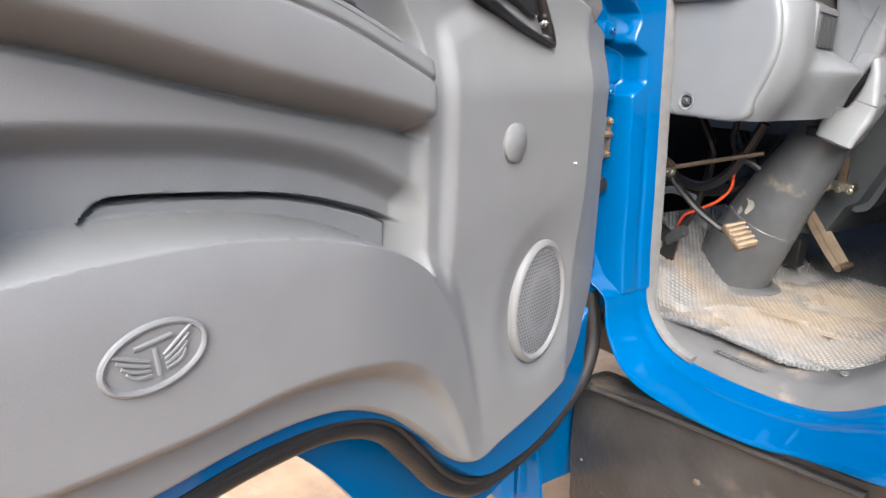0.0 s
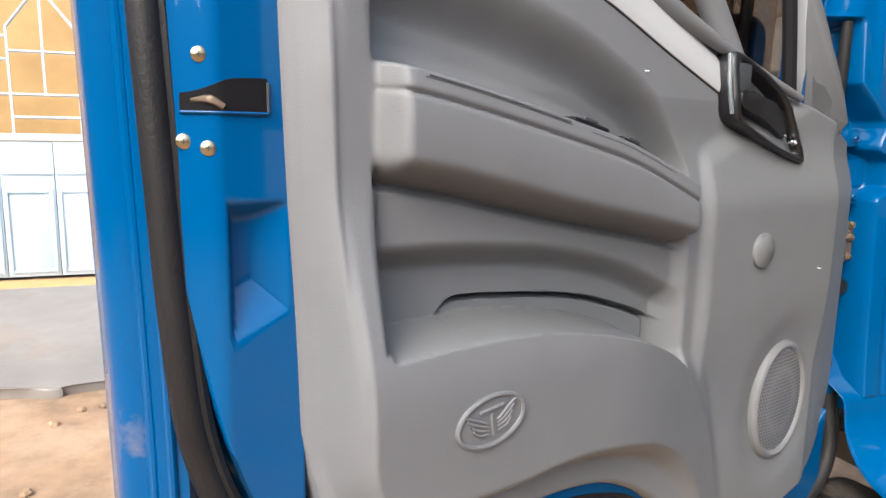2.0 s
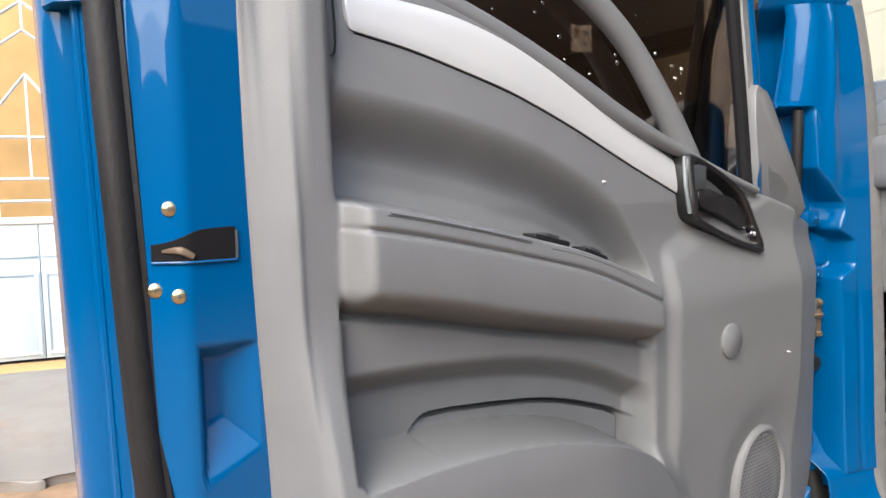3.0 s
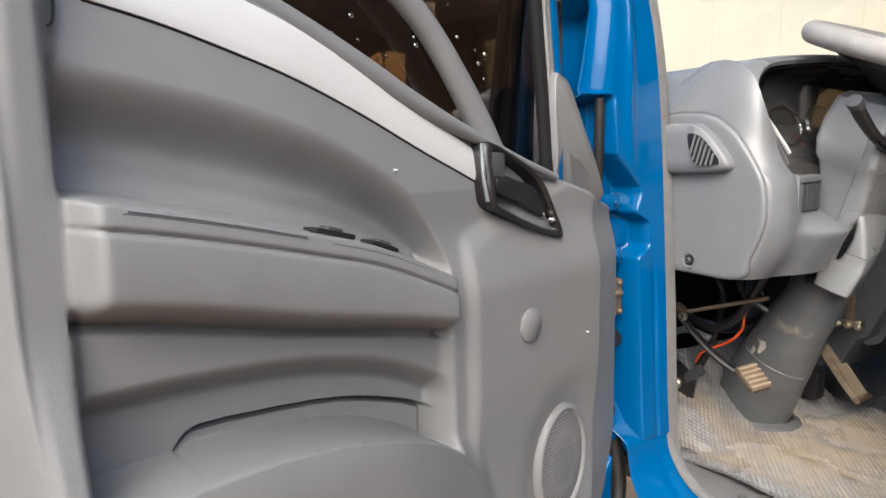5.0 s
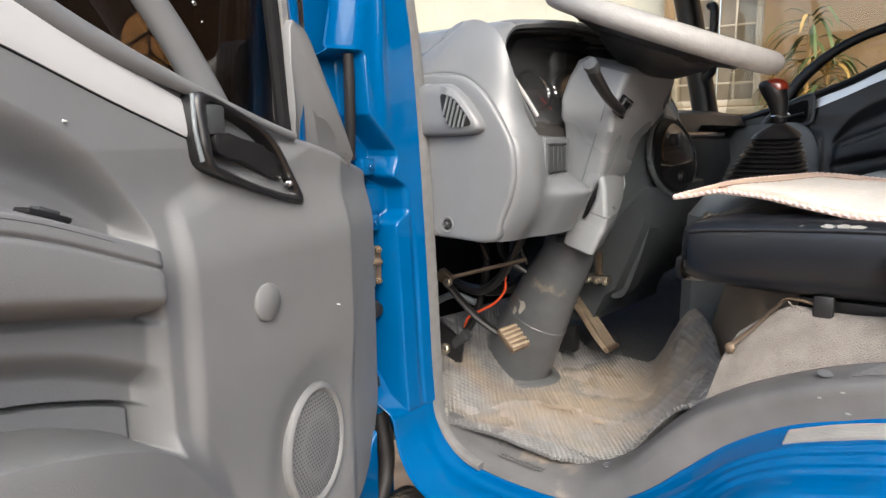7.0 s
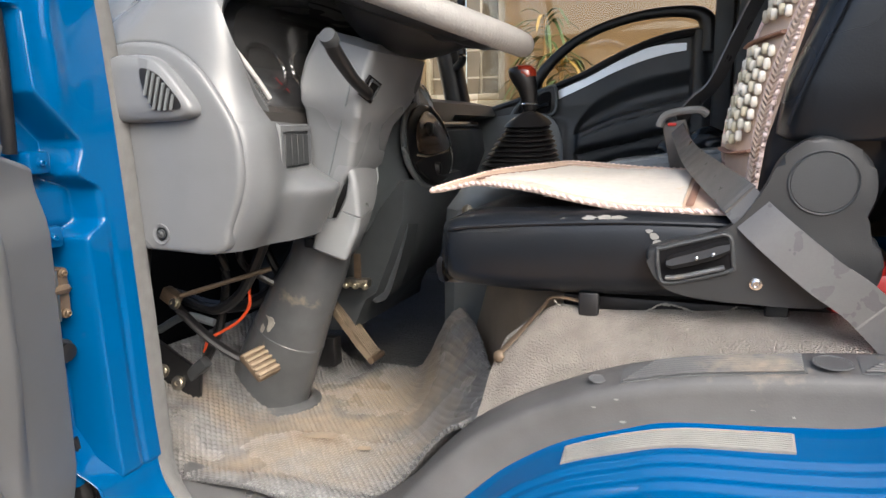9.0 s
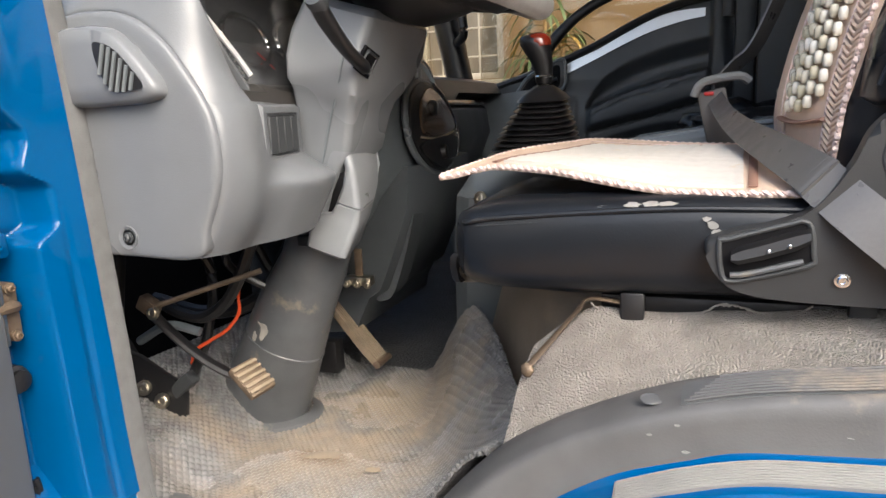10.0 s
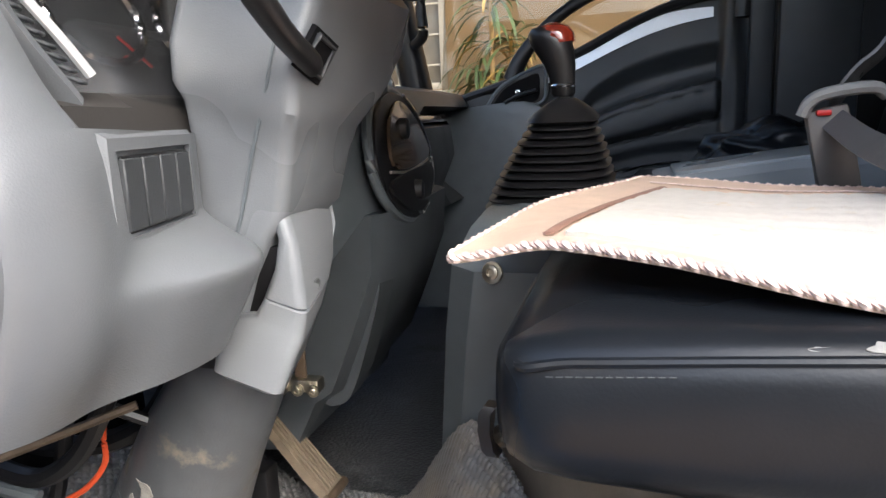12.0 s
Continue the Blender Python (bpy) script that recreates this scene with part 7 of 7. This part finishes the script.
rings += [boot_ring(0.043, 0.100, 0.004), boot_ring(0.036, 0.108, 0.002), boot_ring(0.022, 0.118), boot_ring(0.012, 0.124), boot_ring(0.001, 0.125)]
part("rubber_boot", loft(rings), BLACK, gear, "black pleated rubber boot", 35)
part("lever_rod", tube([(0.010, 0.048, 0.115), (0.010, 0.052, 0.135)], 0.006, 10, 3), STEEL, gear)
knob_rings = [(0.008, 0.126, 0.011), (0.008, 0.130, 0.0135), (0.007, 0.148, 0.0145), (0.004, 0.164, 0.0175), (-0.002, 0.180, 0.0215), (-0.007, 0.192, 0.0235), (-0.010, 0.201, 0.0225), (-0.012, 0.207, 0.017), (-0.012, 0.210, 0.008)]
knob = part("knob", loft([[Vector((dx + r * 1.08 * math.cos(a), 0.05 + 0.9 * r * math.sin(a), z)) for a in angles[::2]] for dx, z, r in knob_rings]), BLACK, gear, "black leather knob", 60)
part("wood_cap", loft([[Vector((dx + 0.0045 + r * 1.06 * math.cos(a), 0.05 + 0.92 * r * math.sin(a), z + 0.0016 + 0.16 * r * math.cos(a))) for a in angles[::2]] for dx, z, r in ((-0.004, 0.186, 0.0205), (-0.007, 0.196, 0.0222), (-0.010, 0.204, 0.0195), (-0.012, 0.209, 0.013), (-0.013, 0.2115, 0.003))]), WOOD, knob, "red lacquered wood cap")
part("knob_ring", lathe([(0.0145, -0.002), (0.0158, 0.0), (0.0145, 0.002)], (0.008, 0.05, 0.139), (0, 0, 1), 24), CHROME, knob)
tray = thing("centre_tray", "slate grey centre storage box between the seats", "storage box", (0.62, 0.95, 1.10))
part("tray_body", loft([[Vector((x, y, z)) for y, z in ((-0.09, -0.12), (0.09, -0.12), (0.09, 0.02 + h), (0.08, 0.03 + h), (-0.08, 0.03 + h), (-0.09, 0.02 + h))] for x, h in ((-0.165, 0.004), (-0.155, 0.008), (0.0, 0.028), (0.16, 0.036))]), TRAYM, tray, "", 30)
part("tray_lid", box((0.28, 0.15, 0.008), (0.0, 0.0, 0.058), 0.003, (0, -7, 0)), TRAYM, tray)
bag = thing("black_bag", "crumpled black cloth on the passenger side", "cloth", (0.68, 1.28, 1.145))
bm = bmesh.new()
bmesh.ops.create_icosphere(bm, subdivisions=4, radius=1.0)
for v in bm.verts:
    n_ = noise.noise(v.co * 2.2) * 0.35 + noise.noise(v.co * 6) * 0.12
    v.co = Vector((v.co.x * 0.13, v.co.y * 0.10, max(v.co.z, -0.5) * 0.055)) * (1 + n_)
part("cloth", bm, LEATHER, bag, "", 80)
pseat = thing("passenger_seat", "dark passenger seat bench", "seat", (0.68, 1.25, 1.0))
part("bench_cushion", box((0.52, 0.62, 0.13), (0.0, 0.05, 0.03), 0.035, segs=4), LEATHER, pseat)
part("bench_back", box((0.12, 0.62, 0.60), (0.34, 0.05, 0.32), 0.04, (0, 14, 0), 4), LEATHER, pseat)

# ---- passenger door, shut ----
pdoor = thing("passenger_door", "closed passenger door with a charcoal inner panel and silver strip", "truck door", (0, 1.62, 0))


def pv(u, n, z):
    return Vector((-0.092 + 0.879 * u, -n * 0.9, z + 0.058))


us = np.linspace(-0.04, 0.866, 170)
vs = np.linspace(0, 1, 130)
lo, hi = trim_low(us) - 0.04, belt_line(us)
U = np.repeat(us[None], len(vs), 0)
Z = lo + (hi - lo) * vs[:, None]
H = door_relief(U, Z)
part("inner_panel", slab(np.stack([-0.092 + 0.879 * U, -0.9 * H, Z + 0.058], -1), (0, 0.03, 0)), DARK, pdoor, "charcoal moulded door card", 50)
part("front_lower_panel", plate(rounded([(-0.05, 0.72), (0.20, 0.72), (0.36, 0.86), (0.385, 1.0), (0.385, 1.12), (0.36, 1.17), (0.30, 1.20), (0.10, 1.185), (-0.05, 1.16)], 4), 0.006, lambda a, b, c: pv(a, 0.036 + c, b), 0.004), SLATE, pdoor, "slate grey lower front panel")
us3 = np.linspace(0.353, 0.779, 50)
lo3, hi3 = st_low(us3), st_top(us3)
vs3 = np.linspace(0, 1, 7)
Z3 = lo3 + (hi3 - lo3) * (0.26 + 0.72 * vs3[:, None])
U3 = np.repeat(us3[None], 7, 0)
H3 = door_relief(U3, Z3) + 0.004
part("trim_strip", slab(np.stack([-0.092 + 0.879 * U3, -0.9 * H3, Z3 + 0.058], -1), (0, 0.006, 0)), SILVERP, pdoor, "silver painted trim strip")
part("window_lip", tube([pv(u, 0.012, float(belt_line(u)) - 0.003) for u in np.linspace(-0.02, 0.88, 14)], 0.011, 8, 3, up=(0, 1, 0)), BLACK, pdoor)
part("arch_bar", tube([pv(a, -b * 0 - 0.0 + 0.010, c) for a, b, c in ((0.262, 0, 1.25), (0.29, 0, 1.30), (0.34, 0, 1.352), (0.41, 0, 1.402), (0.50, 0, 1.440), (0.60, 0, 1.464), (0.70, 0, 1.474), (0.79, 0, 1.470), (0.832, 0, 1.452), (0.845, 0, 1.41), (0.845, 0, 1.36))], [0.022, 0.018, 0.015, 0.014, 0.014, 0.015, 0.02, 0.026, 0.028], 12, 5, flat=0.8, up=(0, 1, 0)), BLACK, pdoor, "black curved bar across the window")
hb = [(0.366 + (a - 0.366) * 1.22, 1.214 + (b - 1.214) * 1.12) for a, b in hb]
part("bowl_rim", tube([pv(a, 0.033, b) for a, b in rounded(hb, 3)], 0.0045, 8, 1, True, up=(0, 1, 0)), SLATE, pdoor, "slate rim of the handle recess")
part("handle_bowl", plate(rounded(hb, 4), 0.014, lambda a, b, c: pv(a, 0.020 + c, b), 0.004), BLACK, pdoor, "black inside handle recess")
part("bowl_inner", plate([(0.285 + (a - 0.285) * 0.78, 1.214 + (b - 1.214) * 0.75) for a, b in rounded(hb, 4)], 0.002, lambda a, b, c: pv(a, 0.0345 + c, b)), CAVITY, pdoor)
part("pull_lever", tube([pv(0.335, 0.040, 1.225), pv(0.29, 0.044, 1.215), pv(0.25, 0.040, 1.198)], 0.009, 8, 4, flat=0.5), DARK, pdoor)
bolt(pv(0.285, 0.044, 1.222), (0, -1, 0), 0.004, CHROME, pdoor, "screw")
ppane = part("window_pane", plate([(0.05, 1.20), (0.10, 1.86), (0.92, 1.86), (0.90, 1.38), (0.80, 1.39), (0.60, 1.35), (0.40, 1.28)], 0.004, lambda a, b, c: pv(a, -0.03 - c, b)), DUSKY, pdoor, "clear side window")
ppane.visible_shadow = False
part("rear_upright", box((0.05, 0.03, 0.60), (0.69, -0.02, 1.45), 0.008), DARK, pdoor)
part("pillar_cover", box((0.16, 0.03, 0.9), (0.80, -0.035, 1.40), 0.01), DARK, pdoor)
bolt((0.78, -0.055, 1.22), (0, -1, 0), 0.008, STEEL, pdoor)

# ---- yard ----
gx = np.concatenate([[-300, -60, -20, -8, -5], np.arange(-4.4, 3.5, 0.06), [5, 10, 25, 80, 300]])
gy = np.concatenate([[-300, -60, -20, -8, -5], np.arange(-4.0, 3.5, 0.06), [5, 10, 25, 80, 300]])
GX, GY = np.meshgrid(gx, gy, indexing="ij")
GZ_ = np.array([[0.012 * noise.noise(Vector((x * 1.7, y * 1.7, 0))) + 0.008 * noise.noise(Vector((x * 7, y * 7, 3))) for y in gy] for x in gx])
GZ_ = np.where((np.abs(GX) < 5) & (np.abs(GY) < 5), GZ_, 0.0)
tagged(part("ground", sheet(np.stack([GX, GY, GZ_ - 0.02], -1)), SOIL, None, "sandy yellow-brown soil of the yard", 80), category="ground", kind="structure")
slab_edge = rounded([(-2.62, -1.2), (-2.55, -1.5), (-2.63, -1.75), (-2.58, -2.3), (-2.7, -4.5), (-5.0, -7.0), (-5.0, 4.6), (-2.9, 4.6), (-2.7, 1.5)], 4)
tagged(part("concrete_apron", plate(slab_edge, 0.05, lambda a, b, c: Vector((a, b, c - 0.025)), 0.012), CONC, None, "worn grey concrete apron before the gate", 40), category="paving", kind="structure")
bm = bmesh.new()
rnd = random.Random(9)
for k in range(160):
    x, y, r = rnd.uniform(-2.5, 0.5), rnd.uniform(-2.6, 0.6), rnd.uniform(0.006, 0.028)
    lathe([(0.0005, -r * 0.5), (r * 0.9, -r * 0.3), (r, 0.0), (r * 0.6, r * 0.45), (0.0005, r * 0.5)], (x, y, -0.012), (rnd.uniform(-0.3, 0.3), rnd.uniform(-0.3, 0.3), 1), 6, bm)
tagged(part("pebbles", bm, SOIL, None, "loose stones and clods of dry soil"), category="stones", kind="stuff")

tagged(part("wall_gate", box((0.20, 9.0, 3.4), (-5.25, -1.6, 1.7), 0.01), OCHRE, None, "ochre plastered wall behind the gate"), category="wall", kind="structure")
tagged(part("wall_front", box((0.24, 3.2, 4.4), (-5.22, 4.5, 2.2), 0.01), CREAM, None, "cream plastered wall"), category="wall", kind="structure")
tagged(part("wall_side_cream", box((4.4, 0.24, 4.4), (-3.9, 5.22, 2.2), 0.01), CREAM, None, "bright cream plastered wall with faint block joints"), category="wall", kind="structure")
bm = bmesh.new()
for x in (-2.2, -2.9, -3.6, -4.3):
    box((0.008, 0.006, 4.2), (x, 5.098, 2.2), 0, bm=bm)
for z in (1.4, 2.1, 2.8):
    box((3.2, 0.006, 0.008), (-3.4, 5.0985, z), 0, bm=bm)
tagged(part("wall_joint", bm, CREAM, None, "thin joints in the cream wall"), category="trim", kind="structure")


def wall_with_hole(name, x0, x1, z1, hx0, hx1, hz0, hz1, y0, y1, mat, label):
    bm = bmesh.new()
    for a, b, c, d in ((x0, hx0, 0, z1), (hx1, x1, 0, z1), (hx0, hx1, 0, hz0), (hx0, hx1, hz1, z1)):
        box((b - a, y1 - y0, d - c), ((a + b) / 2, (y0 + y1) / 2, (c + d) / 2), 0, bm=bm)
    return tagged(part(name, bm, mat, None, label, 0), category="wall", kind="structure")


wall_with_hole("wall_side_ochre", -1.70, 5.5, 4.4, -1.62, -0.92, 1.44, 2.75, 5.0, 5.24, HOUSE, "ochre plastered house wall with a window")
win = thing("house_window", "cream framed house window behind white bars", "window", (-1.27, 5.06, 1.44))
for a, b, c, d in ((-0.35, -0.31, 0, 1.31), (0.29, 0.35, 0, 1.31), (-0.31, 0.29, 0, 0.05), (-0.31, 0.29, 1.26, 1.31), (-0.05, -0.01, 0.05, 1.26)):
    part("frame_bar", box((b - a, 0.07, d - c), ((a + b) / 2, 0, (c + d) / 2), 0.006), FRAMEM, win)
for a, b in ((-0.31, -0.05), (-0.01, 0.29)):
    part("pane", box((b - a, 0.008, 1.21), ((a + b) / 2, 0.05, 0.655), 0), PAINE, win)
    for k in range(5):
        part("grille_bar", box((b - a, 0.012, 0.014), ((a + b) / 2, -0.02, 0.18 + 0.22 * k), 0.003), FRAMEM, win)
    part("grille_upright", box((0.014, 0.012, 1.21), ((a + b) / 2, -0.026, 0.655), 0.003), FRAMEM, win)
tagged(part("window_sill", box((0.86, 0.12, 0.06), (-1.27, 4.96, 1.40), 0.01), FRAMEM, None, "cream window sill"), category="window sill", kind="structure")


def leaf_blade(bm, base, heading, length, lift, width):
    way = Vector((math.cos(heading), math.sin(heading), 0))
    side = Vector((-way.y, way.x, 0))
    rows = []
    for k in range(6):
        t = k / 5
        p = base + way * length * t * (1 - 0.25 * t) + Vector((0, 0, lift * t - length * 0.75 * t * t))
        w = width * (0.35 + 2.2 * t * (1 - t)) * (1 if k < 5 else 0.1)
        rows.append([p - side * w, p + Vector((0, 0, -w * 0.5)), p + side * w])
    loft(rows, closed=False, caps=False, bm=bm)


plant = thing("potted_dracaena", "tall plant with drooping green and yellow leaves", "plant", (-0.50, 4.6, 0))
part("pot", lathe([(0.001, 0), (0.13, 0), (0.17, 0.30), (0.18, 0.31), (0.17, 0.33), (0.15, 0.30), (0.001, 0.28)], (0, 0, 0), (0, 0, 1), 24), OCHRE, plant)
rnd = random.Random(3)
for k, (dx, dy, h) in enumerate(((0.0, 0.0, 2.0), (0.12, 0.05, 1.75), (-0.10, 0.06, 1.55))):
    stem = part("stem", tube([(dx * 0.2, dy * 0.2, 0.28), (dx * 0.7, dy, 1.0), (dx, dy, h)], [0.022, 0.018, 0.014], 8, 5), OCHRE, plant)
    green, dry = bmesh.new(), bmesh.new()
    for i in range(46):
        z = h - 0.55 * rnd.random() ** 1.3
        leaf_blade(dry if i % 6 == 0 else green, Vector((dx, dy, z)), rnd.uniform(0, 6.28), rnd.uniform(0.28, 0.5), rnd.uniform(0.0, 0.32), rnd.uniform(0.010, 0.017))
    part("leaves", green, LEAF, stem, "long green leaves", 60)
    part("dry_leaves", dry, LEAFY, stem, "yellowed leaves", 60)

# unseen walls added behind the camera; they dim what the blue paint reflects
tagged(part("unseen_wall_back", box((17.0, 0.24, 2.6), (-0.7, -7.2, 1.3), 0.01), HOUSE, None, "unseen plain ochre wall, added behind the camera"), category="wall", kind="structure")
tagged(part("unseen_wall_rear", box((0.24, 13.0, 3.4), (7.6, -1.5, 1.7), 0.01), HOUSE, None, "unseen plain ochre wall, added behind the camera"), category="wall", kind="structure")

# dark brown backdrop beside the gate, with an arched tan panel and a paper notice
# added board that stands in for the dark seen in the driver's window
backdrop = thing("dark_backdrop", "dark brown backdrop with an arched tan panel, added for the window's view", "door", (-5.03, 2.62, 0.0))
part("backdrop_sheet", box((0.06, 3.06, 4.2), (0, 0, 2.1), 0.006), UMBER, backdrop)
arch_out = [(-0.60, 1.20), (-0.60, 1.95), (-0.585, 2.10), (-0.53, 2.20), (-0.44, 2.26), (-0.33, 2.285), (-0.14, 2.285), (-0.14, 1.20)]
panel_t = part("tan_panel", plate(arch_out, 0.012, lambda a, b, c: Vector((0.032 + c, a, b)), 0.003), OCHRE, backdrop, "arched tan panel")
for p, q in (((-0.37, 1.25), (-0.37, 2.27)), ((-0.37, 2.12), (-0.58, 1.98)), ((-0.37, 2.12), (-0.16, 1.98)), ((-0.37, 1.95), (-0.58, 1.81)), ((-0.37, 1.95), (-0.16, 1.81))):
    part("panel_bar", tube([(0.05, *p), (0.05, *q)], 0.011, 6, 1), UMBER, panel_t)
part("side_panel", plate([(-0.09, 1.20), (-0.09, 1.98), (0.12, 1.80), (0.12, 1.20)], 0.012, lambda a, b, c: Vector((0.032 + c, a, b)), 0.003), OCHRE, backdrop, "tan panel")
notice = thing("paper_notice", "cream paper notice with blurred coloured patches on the brown backdrop", "notice", (-4.995, 2.71, 2.65))
part("sheet", box((0.006, 0.22, 0.25), (0, 0, 0), 0.001), CREAM, notice)
for y, z, w, h, m in ((-0.055, 0.045, 0.05, 0.09, RUST), (0.045, 0.05, 0.06, 0.05, SLATE), (0.03, -0.05, 0.05, 0.03, RUST)):
    part("print_patch", box((0.003, w, h), (0.004, y, z), 0), m, notice)

# gate: pale sheet panels below, house-shaped bars over ochre sheet above
gate = thing("yard_gate", "pale blue metal gate with house-shaped bars over ochre sheet", "gate", (-5.0, -1.9, 0.02))
for k in range(-3, 6):
    y = 0.35 * k + 0.19
    p = part("gate_panel", box((0.03, 0.345, 1.00), (-0.03, y, 0.53), 0.004), GATEW, gate)
    for a, b, c, d in ((-0.16, -0.135, 0.04, 0.66), (0.135, 0.16, 0.04, 0.66), (-0.135, 0.135, 0.04, 0.065), (-0.135, 0.135, 0.635, 0.66)):
        part("moulding", box((0.014, b - a, d - c), (-0.010, y + (a + b) / 2, 0.02 + (c + d) / 2), 0.003), GATEW, p)
    part("moulding", box((0.014, 0.32, 0.02), (-0.010, y, 0.80), 0.003), GATEW, p)
part("top_rail", box((0.04, 3.2, 0.05), (-0.02, 0.55, 1.06), 0.004), GATEG, gate)


def bar(y0, z0, y1, z1, r=0.011):
    return tube([(0.0, y0, z0), (0.0, y1, z1)], r, 4, 1)


for k in range(-1, 3):
    o = 1.05 * k
    for y0, z0, y1, z1 in ((0, 1.36, 0, 2.10), (-0.22, 1.07, -0.22, 1.82), (0.22, 1.07, 0.22, 1.82), (-0.22, 1.82, 0, 2.11), (0.22, 1.82, 0, 2.11), (-0.5, 2.05, 0, 2.42), (0.5, 2.05, 0, 2.42),
                           (0, 2.42, 0, 2.9), (-0.5, 2.25, 0, 2.62), (0.5, 2.25, 0, 2.62), (-0.52, 1.36, 0.52, 1.36), (-0.22, 1.20, 0.52, 1.20), (-0.22, 1.66, 0.22, 1.66), (-0.52, 1.60, -0.22, 1.60), (-0.52, 1.76, -0.22, 1.76), (0.22, 1.60, 0.52, 1.60), (-0.525, 1.07, -0.525, 2.9)):
        part("gate_bar", bar(y0 + o, z0, y1 + o, z1), GATEG, gate)
tagged(part("gate_post", box((0.22, 0.25, 3.0), (-5.05, -3.15, 1.5), 0.02), OCHRE, None, "ochre gate post"), category="post", kind="structure")
tagged(part("gate_threshold", box((0.30, 5.0, 0.06), (-4.88, -1.2, 0.0), 0.02), OCHRE, None, "low earthen threshold under the gate"), category="threshold", kind="structure")
